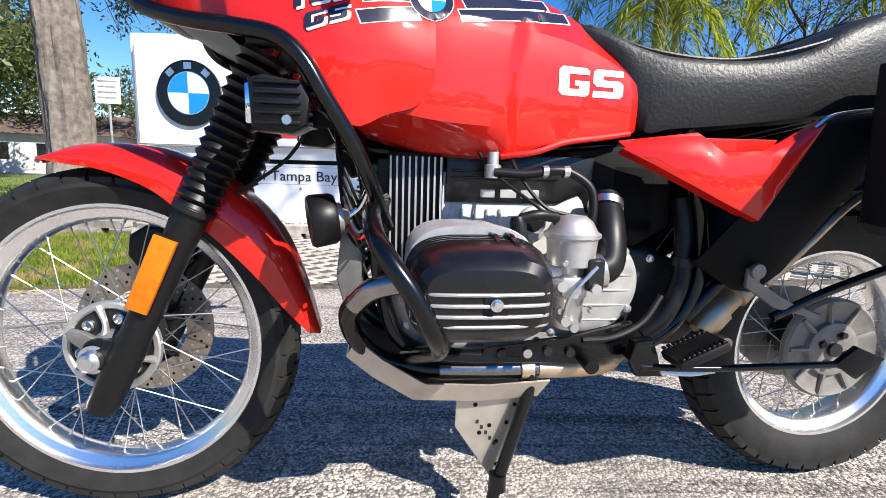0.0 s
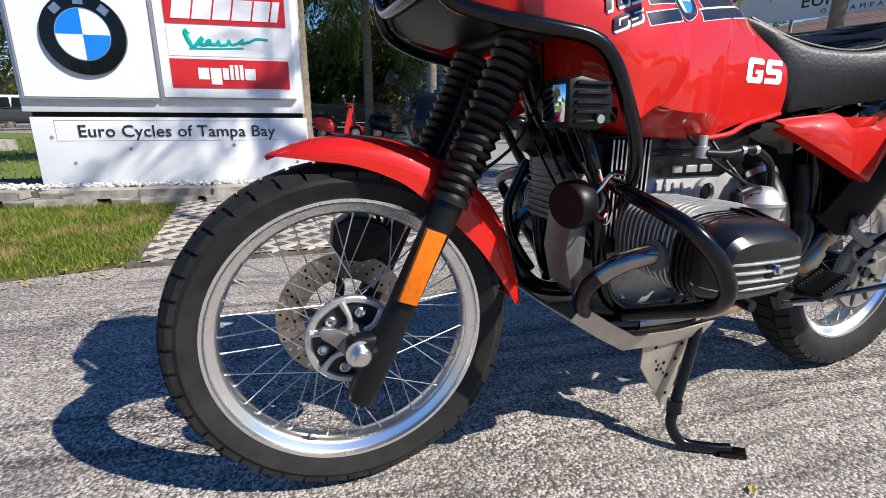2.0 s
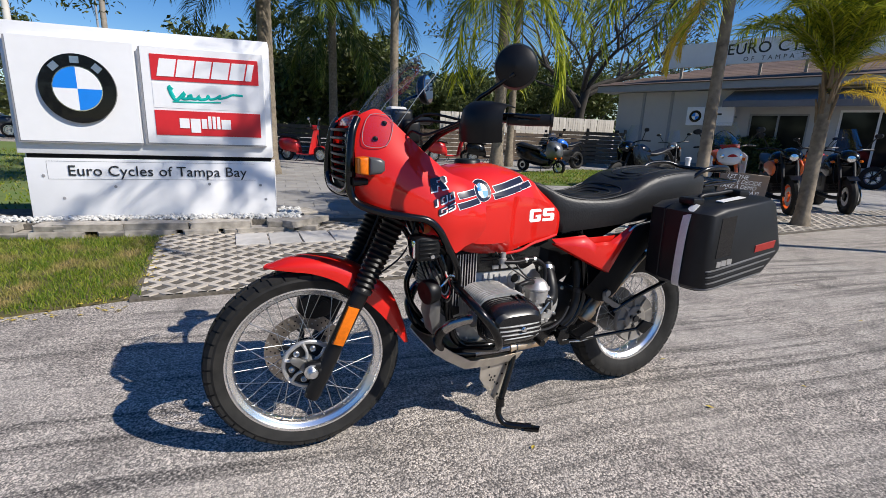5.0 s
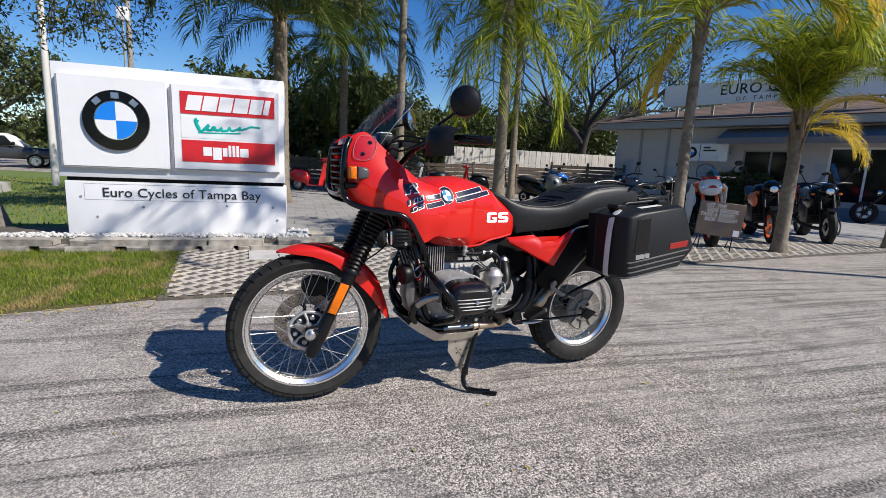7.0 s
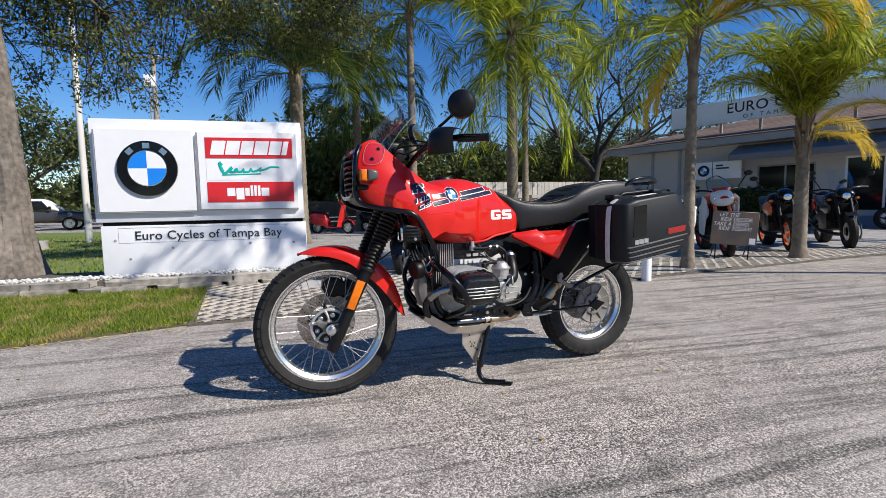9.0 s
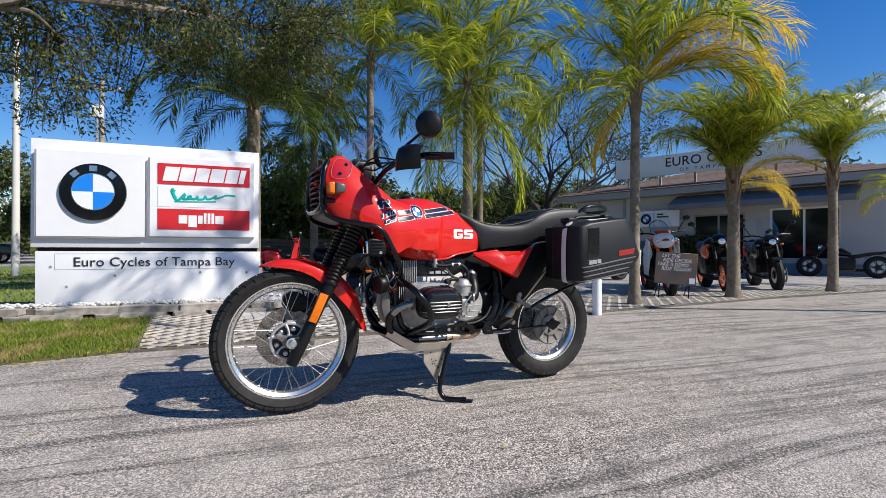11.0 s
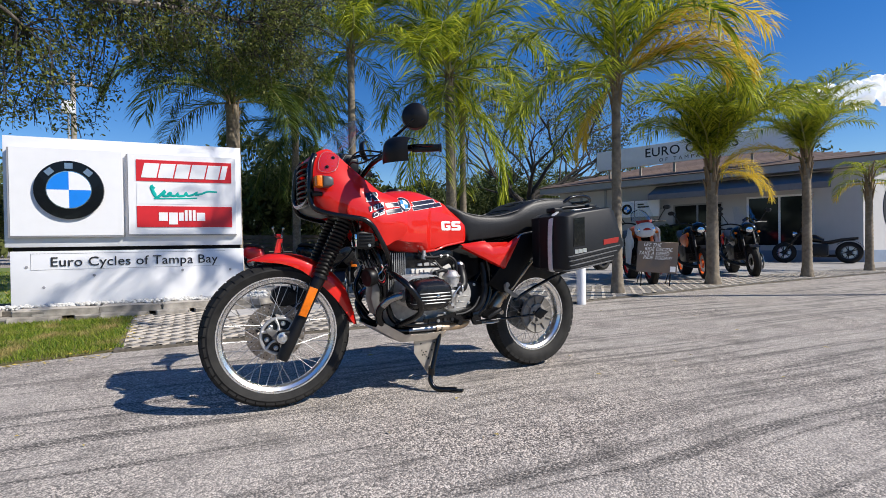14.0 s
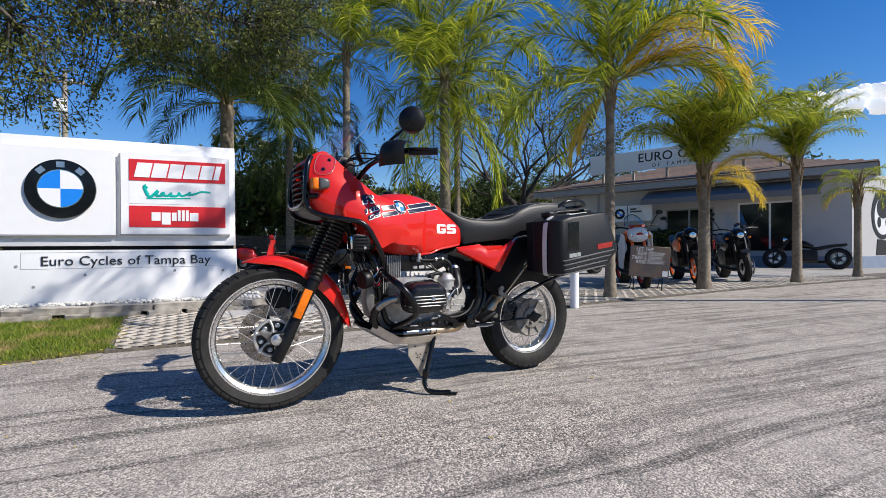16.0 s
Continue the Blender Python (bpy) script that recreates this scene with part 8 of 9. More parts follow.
bpart("end_wall", (LEN - 0.2, 0.0, 0), (LEN, DEEP, EAVE), WALL_PAINT, "sunlit white end wall", at=END)
bpart("end_wall", (0, 0.2, 0), (0.2, DEEP, EAVE), WALL_PAINT)
bpart("rear_wall", (0.2, DEEP - 0.2, 0), (LEN - 0.2, DEEP, EAVE), WALL_PAINT)
bpart("inner_floor", (0.2, 0.2, 0), (LEN - 0.2, DEEP - 0.2, 0.02), PAVER_FAR)
bpart("plinth", (-0.02, -0.03, 0), (4.9, 0.0, 0.38), WALL_BASE, "blue-grey painted plinth")
bpart("plinth", (6.6, -0.03, 0), (LEN + 0.02, 0.0, 0.38), WALL_BASE)
bpart("plinth", (LEN, 0.0, 0), (LEN + 0.03, DEEP, 0.38), WALL_BASE, at=END)
for k, (a, b, z0, z1) in enumerate(OPEN):
    win = new("shop_window" if k else "glass_door")
    win.parent = shop
    for lo, hi in (((a, 0.05, z0), (a + 0.06, 0.13, z1)), ((b - 0.06, 0.05, z0), (b, 0.13, z1)), ((a + 0.06, 0.05, z1 - 0.06), (b - 0.06, 0.13, z1)), (((a + b) / 2 - 0.03, 0.05, z0), ((a + b) / 2 + 0.03, 0.13, z1 - 0.06))):
        bpart("frame", lo, hi, WHITE if k else FASCIA, parent=win)
    for u0, u1 in ((a + 0.06, (a + b) / 2 - 0.03), ((a + b) / 2 + 0.03, b - 0.06)):
        bpart("pane", (u0, 0.085, z0 + 0.01), (u1, 0.10, z1 - 0.06), DARK_GLASS, "dark reflecting glass", parent=win)
for u in (1.05, 2.15):
    bpart("pilaster", (u, -0.05, 0), (u + 0.10, 0.0, EAVE), FASCIA)
bpart("fascia", (-0.65, -0.62, EAVE), (LEN + 0.6, -0.55, EAVE + 0.24), FASCIA, "grey painted fascia board")
bpart("fascia", (LEN + 0.53, -0.55, EAVE), (LEN + 0.6, DEEP + 0.5, EAVE + 0.24), FASCIA)
bpart("soffit", (-0.65, -0.55, EAVE + 0.02), (LEN + 0.53, 0.6, EAVE + 0.06), WALL_PAINT)
# hipped roof with courses of shingles
bm = BM()
e0, e1, f0, f1 = -0.7, LEN + 0.65, -0.66, DEEP + 0.6
zr, ze = EAVE + 1.55, EAVE + 0.25
r0, r1, ym = 4.0, LEN - 4.0, (f0 + f1) / 2
v = [bm.verts.new(p) for p in ((e0, f0, ze), (e1, f0, ze), (e1, f1, ze), (e0, f1, ze), (r0, ym, zr), (r1, ym, zr))]
for f in ((0, 1, 5, 4), (1, 2, 5), (2, 3, 4, 5), (3, 0, 4), (3, 2, 1, 0)):
    bm.faces.new([v[i] for i in f])
roof = part("roof", bm, SHINGLE, shop, "brown shingle hipped roof", smooth=0)
slope = (zr - ze) / (ym - f0)
for i in range(13):
    k = i / 13
    y = f0 + (ym - f0) * k
    z = ze + slope * (y - f0)
    xa, xb = e0 + (r0 - e0) * k, e1 + (r1 - e1) * k
    bm = BM()
    box(bm, (xa + 0.02, y - 0.01, z + 0.002), (xb - 0.02, y + 0.36, z + 0.018), m=Matrix.Translation((0, y, z)) @ Matrix.Rotation(math.atan(slope), 4, "X") @ Matrix.Translation((0, -y, -z)))
    part("shingle_course", bm, SHINGLE, roof, smooth=0)
# awnings
for a, b in ((4.3, 8.05),):
    bm = BM()
    prism(bm, [(-0.95, 2.32), (-0.95, 2.52), (-0.02, 2.90), (-0.02, 2.84), (-0.90, 2.47), (-0.90, 2.32)], a, b + 1.7, axis="x")
    part("awning", bm, AWNING, shop, "grey fabric awning", smooth=0)
bm = BM()
box(bm, (3.05, -0.62, 1.72), (4.60, -0.50, 2.35), 0.01, 1)
wsign = part("wall_sign", bm, WHITE, shop, "white double wall sign with a round emblem")
bm = BM()
box(bm, (3.66, -0.626, 1.72), (3.68, -0.618, 2.35))
part("divider", bm, BLACK_DECAL, wsign, smooth=0)
for nm, rr, yy, mm in (("emblem", 0.205, -0.632, BLACK_GLOSS),):
    bm = BM()
    lathe(bm, [(yy, 0.0), (yy, rr), (-0.62, rr), (-0.62, 0.0)], 32, Matrix.Translation((3.36, 0, 2.03)))
    part(nm, bm, mm, wsign)
for k in range(4):
    bm = BM()
    out = [(3.36, 2.03)] + [(3.36 + 0.12 * math.cos(a), 2.03 + 0.12 * math.sin(a)) for a in np.linspace(k * math.pi / 2, (k + 1) * math.pi / 2, 10)]
    prism(bm, out, -0.636, -0.631)
    part("quadrant", bm, SIGN_BLUE if k % 2 else WHITE_DECAL, wsign, smooth=0)
bm = BM()
box(bm, (3.78, -0.625, 2.17), (4.02, -0.619, 2.23))
box(bm, (3.78, -0.625, 2.07), (4.22, -0.619, 2.13))
part("plain_bars", bm, BLACK_DECAL, wsign, smooth=0)
for nm, sx in (("bracket", 3.15), ("bracket", 4.48)):
    bpart(nm, (sx - 0.03, -0.5, 2.0), (sx + 0.03, 0.0, 2.06), FASCIA)
# round dark emblem on the sunlit end wall
def oval(cy, cz, ry, rz, y_lo, y_hi, tilt=0.0, n=36):
    bm = BM()
    out = [(cy + ry * math.cos(q) + tilt * math.sin(q) * rz, cz + rz * math.sin(q)) for q in np.linspace(0, 2 * math.pi, n, endpoint=False)]
    return prism(bm, out, y_lo, y_hi, axis="x")


emblem = part("wall_emblem", oval(1.40, 1.72, 0.52, 0.80, LEN + 0.002, LEN + 0.014), BLACK_DECAL, shop, "oval black emblem on the white end wall", smooth=0, at=END)
part("white_shape", oval(1.40, 1.66, 0.40, 0.60, LEN + 0.013, LEN + 0.018), WHITE_DECAL, emblem, smooth=0)
part("black_shape", oval(1.40, 1.92, 0.30, 0.34, LEN + 0.017, LEN + 0.022), BLACK_DECAL, emblem, smooth=0)
for sy in (1.21, 1.59):
    part("black_shape", oval(sy, 1.46, 0.085, 0.17, LEN + 0.017, LEN + 0.022), BLACK_DECAL, emblem, smooth=0)
bm = BM()
prism(bm, [(1.10, 0.42), (1.65, 0.42), (1.77, 0.86), (1.15, 0.92)], LEN + 0.002, LEN + 0.014, axis="x")
part("black_band", bm, BLACK_DECAL, emblem, smooth=0)
# roof sign on posts
board = thing("roof_sign", "white roof sign board with black lettering on posts", "sign", B_AT)
bm = BM()
box(bm, (1.75, 0.15, 3.82), (8.9, 0.25, 4.62), 0.01, 1)
part("panel", bm, WHITE, board, "white panel")
for u in (2.3, 3.6, 4.9, 6.2, 7.5, 8.6):
    bm = BM()
    box(bm, (u - 0.04, 0.18, 3.22), (u + 0.04, 0.26, 3.83))
    part("post", bm, POLE_WOOD, board, smooth=0)
me = lettering("EURO CYCLES", 0.50, 0.003, BLACK_DECAL, spacing=1.05, bold=0.004)
letters(me, board, label="black capital letter", at=pose(5.45, 0.145, 4.29))
me = lettering("OF TAMPA BAY", 0.20, 0.003, BLACK_DECAL, spacing=1.75)
letters(me, board, label="small black letter", at=pose(5.45, 0.145, 3.96))
# hedge at the building's foot
hedge = new("hedge", leaf_cloud([(14.15 + 0.42 * k - 0.35 + 0.1 * (i % 2), 13.1 - 0.907 * k + 0.1 * (i % 3), 0.45 + 0.35 * (i % 3), 0.35) for i, k in enumerate(np.linspace(0, 2.1, 14))], 500, 0.06, TREE_LEAF, 5))
tagged(hedge, "low dark green hedge at the foot of the white wall", "hedge", kind="stuff")

# ---- poles, small signs, posts ----
def pole(name, x, y, h, r, material, label, arms=False):
    p = thing(name, label, "pole", pose(x, y, 0))
    bm = BM()
    rod(bm, (0, 0, 0), (0, 0, h), r, r * 0.7, 14)
    part("shaft", bm, material, p)
    if arms:
        bm = BM()
        box(bm, (-0.9, -0.06, h - 0.65), (0.9, 0.06, h - 0.53), 0.01, 1)
        part("cross_arm", bm, material, p)
        for u in (-0.8, -0.3, 0.3, 0.8):
            bm = BM()
            lathe(bm, [(0, 0.0), (0, 0.04), (0.08, 0.05), (0.14, 0.03), (0.14, 0.0)], 10, Matrix.Translation((u, 0, h - 0.53)), axis="z")
            part("insulator", bm, CLOUD, p)
    return p


pole("light_pole", -7.7, 16.0, 9.0, 0.10, CLOUD, "tall pale round pole standing on the lawn")
pole("utility_pole", -9.2, 29.0, 10.0, 0.16, POLE_WOOD, "wooden utility pole with a cross arm", True)
for k in range(3):
    bm = BM()
    tube(bm, [(-34, 20 + k, 10.5), (-20, 25 + 0.5 * k, 9.3), (-9.2 - 0.5 + 0.5 * k, 29, 9.6)], 0.02, 5, 8)
    tagged(part("overhead_cable", bm, BLACK_MATT), "thin black overhead cable beside the poles", "cable", "overhead cables")
box_l = thing("lamp_box", "white box lamp on a thin mast", "lamp", pose(-8.0, 24.0, 0))
bm = BM()
rod(bm, (0, 0, 0), (0, 0, 6.9), 0.05, 0.04)
part("mast", bm, FASCIA, box_l)
bm = BM()
box(bm, (-0.22, -0.1, 6.7), (0.22, 0.2, 7.25), 0.03, 2)
part("housing", bm, WHITE, box_l)
for nm, x, y, z, w, h in (("street_sign", -8.3, 12.2, 2.5, 0.56, 0.64),):
    s = thing(nm, "small white notice on a post in the lawn", "sign", pose(x, y, 0, 0, 0, 12))
    bm = BM()
    rod(bm, (0, 0.02, 0), (0, 0.02, z + h / 2), 0.03)
    part("post", bm, FASCIA, s)
    bm = BM()
    box(bm, (-w / 2, -0.03, z - h / 2), (w / 2, -0.01, z + h / 2), 0.004, 1)
    part("plate", bm, WHITE, s)
    bm = BM()
    for k in range(4):
        box(bm, (-w * 0.38, -0.034, z + h * 0.30 - 0.13 * k), (w * (0.36 - 0.05 * (k % 2)), -0.029, z + h * 0.36 - 0.13 * k))
    part("plain_bars", bm, SIGN_GREY, s, smooth=0)
for x, y, h in ((3.03, 3.37, 0.52), (11.9, 16.5, 0.75), (8.1, 8.3, 0.8)):
    b = thing("bollard", "short white post at the edge of the paving", "bollard", pose(x, y, 0), "white posts")
    bm = BM()
    lathe(bm, [(0, 0.0), (0, 0.055), (h - 0.06, 0.055), (h - 0.055, 0.068), (h - 0.01, 0.066), (h, 0.05), (h, 0.0)], 20, axis="z")
    part("shaft", bm, WHITE, b)
drain = thing("stone_drain", "low concrete drain box in the lawn", "drain", pose(-8.2, 12.9, 0, 0, 0, 8))
bm = BM()
prism(bm, [(-0.7, 0), (-0.7, 0.24), (0.7, 0.24), (0.7, 0), (0.5, 0), (0.5, 0.14), (-0.5, 0.14), (-0.5, 0)], -0.3, 0.3, bevel=0.01)
part("box", bm, PAVER, drain)
# far houses
for x, y, w, a in ((-27, 33, 9, 10), (-40, 30, 10, 20), (11.5, 37, 8, -5)):
    hs = thing("far_house", "distant pale single-storey house among trees", "house", pose(x, y, 0, 0, 0, a), "far houses")
    bm = BM()
    box(bm, (-w / 2, 0, 0), (w / 2, 6, 2.6))
    part("wall", bm, CLOUD, hs, smooth=0)
    bm = BM()
    prism(bm, [(-0.5, 2.6), (6.5, 2.6), (3, 4.2)], -w / 2 - 0.4, w / 2 + 0.4, axis="x")
    part("roof", bm, SHINGLE, hs, smooth=0)
    for k in (-0.3, 0.0, 0.3):
        bm = BM()
        box(bm, (k * w - 0.5, -0.03, 0.9), (k * w + 0.5, 0.01, 2.0))
        part("window", bm, DARK_GLASS, hs, smooth=0)


# ---- parked scooters and motorcycles in the forecourt ----
def small_wheel(parent, x, r, w, rim_mat, name="wheel"):
    wh = new(name)
    wh.parent = parent
    wh.matrix_basis = pose(x, 0, r)
    bm = BM()
    lathe(bm, [(-w, r * 0.66), (-w * 1.1, r * 0.8), (-w * 0.7, r * 0.96), (0, r), (w * 0.7, r * 0.96), (w * 1.1, r * 0.8), (w, r * 0.66)], 36, closed=True)
    part("tyre", bm, RUBBER, wh)
    bm = BM()
    lathe(bm, [(-w * 0.9, r * 0.60), (-w * 0.9, r * 0.70), (w * 0.9, r * 0.70), (w * 0.9, r * 0.60)], 36, closed=True)
    for i in range(5):
        a = 2 * math.pi * i / 5
        for da in (-0.16, 0.16):
            rod(bm, (0.05 * math.cos(a), 0, 0.05 * math.sin(a)), (r * 0.64 * math.cos(a + da), 0, r * 0.64 * math.sin(a + da)), 0.010, n=6)
    lathe(bm, [(-w, 0.0), (-w, 0.06), (w, 0.06), (w, 0.0)], 18)
    part("rim", bm, rim_mat, wh)
    bm = BM()
    lathe(bm, [(-w * 0.55, r * 0.28), (-w * 0.55, r * 0.50), (-w * 0.65, r * 0.50), (-w * 0.65, r * 0.28)], 28, closed=True)
    part("brake_disc", bm, STEEL, wh)
    return wh


def scooter(x, y, turn, paint, label, low=None):
    low = low or paint
    s = thing("scooter", label, "scooter", pose(x, y, 0, 0, 0, turn) @ Matrix.Diagonal((1.04, 1.04, 1.08, 1)), "parked scooters")
    small_wheel(s, 0.62, 0.23, 0.055, RIM)
    small_wheel(s, -0.62, 0.23, 0.055, RIM)
    bm = BM()
    bridge(bm, [super_ring(xx, zl, zh, w, 2.6, 20) for xx, zl, zh, w in ((-0.90, 0.50, 0.62, 0.05), (-0.82, 0.36, 0.70, 0.15), (-0.65, 0.30, 0.74, 0.20), (-0.42, 0.28, 0.73, 0.20), (-0.22, 0.24, 0.66, 0.15), (-0.14, 0.22, 0.45, 0.12))])
    part("rear_body", bm, low, s, "rounded rear body", smooth=60)
    bm = BM()
    bridge(bm, [super_ring(xx, 0.20, zh, w, 3, 16) for xx, zh, w in ((-0.2, 0.27, 0.15), (0.0, 0.26, 0.17), (0.28, 0.27, 0.18))])
    part("floorboard", bm, low, s)
    bm = BM()
    rows = [[Vector((0.30 + 0.16 * k + bow * 0.08, yy * (1 - 0.35 * k * k), 0.24 + 0.72 * k)) for yy, bow in ((-0.21, 0), (-0.12, 0.8), (0, 1), (0.12, 0.8), (0.21, 0))] for k in (0, 0.25, 0.5, 0.75, 1.0)]
    sheet(bm, fine_rows(rows, 2, 3), 0.02)
    part("leg_shield", bm, paint, s, "painted leg shield", smooth=60)
    bm = BM()
    rows = [[Vector((0.62 + 0.27 * math.cos(a), yy, 0.23 + 0.27 * math.sin(a))) for yy in (-0.08, -0.03, 0.03, 0.08)] for a in np.radians([15, 50, 85, 120, 150])]
    sheet(bm, rows, 0.008)
    part("front_mudguard", bm, low, s)
    bm = BM()
    tube(bm, [(0.62, 0.06, 0.23), (0.58, 0.04, 0.45), (0.46, 0, 0.98)], 0.025, 10)
    part("steering_column", bm, DARK_METAL, s)
    bm = BM()
    bridge(bm, [super_ring(xx, zl, zh, w, 2.4, 16) for xx, zl, zh, w in ((0.30, 1.02, 1.08, 0.05), (0.38, 0.97, 1.12, 0.11), (0.48, 0.97, 1.11, 0.10), (0.54, 1.0, 1.08, 0.07))])
    part("headset", bm, paint, s, smooth=60)
    bm = BM()
    lathe(bm, [(0.0, 0.0), (0.0, 0.07), (0.02, 0.065), (0.03, 0.0)], 20, Matrix.Translation((0.535, 0, 1.04)), axis="x")
    part("headlamp", bm, CHROME, s)
    for sd in (1, -1):
        bm = BM()
        tube(bm, [(0.42, sd * 0.06, 1.05), (0.38, sd * 0.20, 1.07), (0.33, sd * 0.32, 1.06)], 0.017, 10)
        part("handlebar", bm, BLACK, s)
        bm = BM()
        tube(bm, [(0.40, sd * 0.20, 1.08), (0.40, sd * 0.26, 1.20), (0.40, sd * 0.30, 1.27)], 0.006, 6)
        lathe(bm, [(-0.01, 0.0), (-0.01, 0.055), (0.02, 0.045), (0.025, 0.0)], 16, Matrix.Translation((0.40, sd * 0.31, 1.30)), axis="x")
        part("mirror", bm, CHROME, s)
    bm = BM()
    bridge(bm, [super_ring(xx, zl, zh, w, 2.8, 18) for xx, zl, zh, w in ((-0.84, 0.70, 0.76, 0.08), (-0.72, 0.72, 0.82, 0.14), (-0.45, 0.71, 0.80, 0.15), (-0.20, 0.66, 0.76, 0.10), (-0.12, 0.64, 0.70, 0.06))])
    part("seat", bm, VINYL, s, "black vinyl seat", smooth=60)
    bm = BM()
    tube(bm, [(-0.2, 0.22, 0.012), (-0.12, 0.18, 0.10), (-0.05, 0.14, 0.22), (-0.05, -0.14, 0.22), (-0.12, -0.18, 0.10), (-0.2, -0.22, 0.012)], 0.010, 8)
    part("stand", bm, BLACK, s)
    return s


def street_bike(x, y, turn, paint, label, rim_mat=BLACK, screen=False, lean=4, race=False, lights=True, panel=None, rail=None):
    s = thing("parked_motorcycle", label, "motorcycle", pose(x, y, 0, lean, 0, turn) @ Matrix.Diagonal((1.04, 1.22, 1.04, 1)), "parked motorcycles")
    small_wheel(s, 0.72, 0.31, 0.049, rim_mat)
    small_wheel(s, -0.68, 0.31, 0.078, rim_mat)
    for sd in (1, -1):
        bm = BM()
        rod(bm, (0.72, sd * 0.085, 0.31), (0.44, sd * 0.085, 0.98), 0.020, 0.024)
        part("fork_leg", bm, ORANGE if panel is WHITE else DARK_METAL, s)
        bm = BM()
        tube(bm, [(-0.66, sd * 0.12, 0.31), (-0.3, sd * 0.13, 0.42), (-0.05, sd * 0.12, 0.45)], 0.03, 10)
        part("swing_arm", bm, DARK_METAL, s)
        bm = BM()
        tube(bm, [(0.42, sd * 0.05, 1.02), (0.38, sd * 0.2, 1.07), (0.26, sd * 0.36, 1.06)], 0.014, 8)
        part("handlebar", bm, BLACK, s)
        bm = BM()
        tube(bm, [(0.36, sd * 0.24, 1.08), (0.38, sd * 0.30, 1.20), (0.40, sd * 0.34, 1.27)], 0.008, 6)
        bridge(bm, [super_ring(xx, 1.25, 1.33, w, 2.2, 14, sd * 0.36) for xx, w in ((0.38, 0.045), (0.40, 0.055), (0.42, 0.035))])
        part("mirror", bm, BLACK, s)
        bm = BM()
        tube(bm, [(0.38, sd * 0.12, 0.86), (0.05, sd * 0.15, 0.72), (-0.25, sd * 0.12, 0.60)], 0.02, 8)
        part("frame_rail", bm, rail or (paint if race else BLACK_GLOSS), s)
        bm = BM()
        lathe(bm, [(0.0, 0.0), (0.0, 0.02), (0.05, 0.024), (0.06, 0.0)], 12, Matrix.Translation((0.46, sd * 0.17, 0.88)), axis="x")
        part("indicator", bm, AMBER, s)
    for sd in (1, -1):
        bm = BM()
        bridge(bm, [super_ring(xx, zl, zh, w, 2.4, 14, sd * 0.17) for xx, zl, zh, w in ((0.46, 0.66, 0.80, 0.02), (0.36, 0.60, 0.88, 0.032), (0.15, 0.66, 0.86, 0.030), (0.0, 0.70, 0.82, 0.02))])
        part("tank_shroud", bm, rail or panel or paint, s, smooth=60)
    bm = BM()
    box(bm, (-0.22, -0.17, 0.32), (0.30, 0.17, 0.66), 0.05, 3)
    for i in range(5):
        box(bm, (0.30, -0.13, 0.38 + 0.045 * i), (0.33, 0.13, 0.395 + 0.045 * i))
    part("engine", bm, DARK_METAL, s, "dark engine block")
    bm = BM()
    tube(bm, [(0.30, 0.07, 0.60), (0.40, 0.08, 0.50), (0.36, 0.08, 0.32), (0.10, 0.05, 0.22), (-0.3, -0.08, 0.26), (-0.55, -0.18, 0.42), (-0.75, -0.20, 0.50)], 0.035, 12)
    part("exhaust", bm, DARK_METAL, s)
    bm = BM()
    bridge(bm, [super_ring(xx, zl, zh, w, 2.5, 20) for xx, zl, zh, w in ((0.34, 0.78, 0.86, 0.06), (0.28, 0.74, 0.98, 0.15), (0.12, 0.70, 1.02, 0.17), (-0.05, 0.70, 0.96, 0.14), (-0.16, 0.72, 0.88, 0.09))])
    part("fuel_tank", bm, paint, s, "painted fuel tank", smooth=60)
    bm = BM()
    bridge(bm, [super_ring(xx, zl, zh, w, 2.7, 18) for xx, zl, zh, w in ((-0.10, 0.76, 0.84, 0.08), (-0.25, 0.74, 0.84, 0.14), (-0.45, 0.78, 0.88, 0.14), (-0.65, 0.84, 0.94, 0.11), (-0.86, 0.90, 0.96, 0.06))])
    part("seat", bm, VINYL, s, "black seat", smooth=60)
    bm = BM()
    rows = [[Vector((0.72 + 0.345 * math.cos(a), yy, 0.31 + 0.345 * math.sin(a))) for yy in (-0.065, -0.03, 0.03, 0.065)] for a in np.radians([55, 80, 105, 130, 150])]
    sheet(bm, rows, 0.006)
    part("front_mudguard", bm, BLACK if panel is BLACK_GLOSS or panel is None else panel, s)
    bm = BM()
    box(bm, (0.33, -0.19, 0.50), (0.39, 0.19, 0.80), 0.012, 2)
    part("radiator", bm, BLACK_MATT, s, "black radiator")
    bm = BM()
    lathe(bm, [(0.11, 0.10), (0.118, 0.10), (0.118, 0.155), (0.11, 0.155)], 30, Matrix.Translation((0.72, 0, 0.31)), closed=True)
    part("outer_disc", bm, STEEL, s, "steel brake disc")
    bm = BM()
    box(bm, (0.60, 0.10, 0.33), (0.67, 0.15, 0.45), 0.012, 2)
    part("brake_caliper", bm, STEEL, s)
    bm = BM()
    tube(bm, [(-0.60, 0.0, 0.86), (-0.82, 0.0, 0.84), (-0.98, 0.0, 0.66)], lambda k: 0.06 - 0.03 * k, 8, 4)
    part("tail_mudguard", bm, BLACK, s)
    for sd in (1, -1):
        bm = BM()
        prism(bm, [(0.10, 0.62), (-0.25, 0.66), (-0.30, 0.52), (-0.05, 0.40), (0.12, 0.44)], sd * 0.15, sd * 0.175, bevel=0.01)
        part("side_cover", bm, BLACK, s)
        bm = BM()
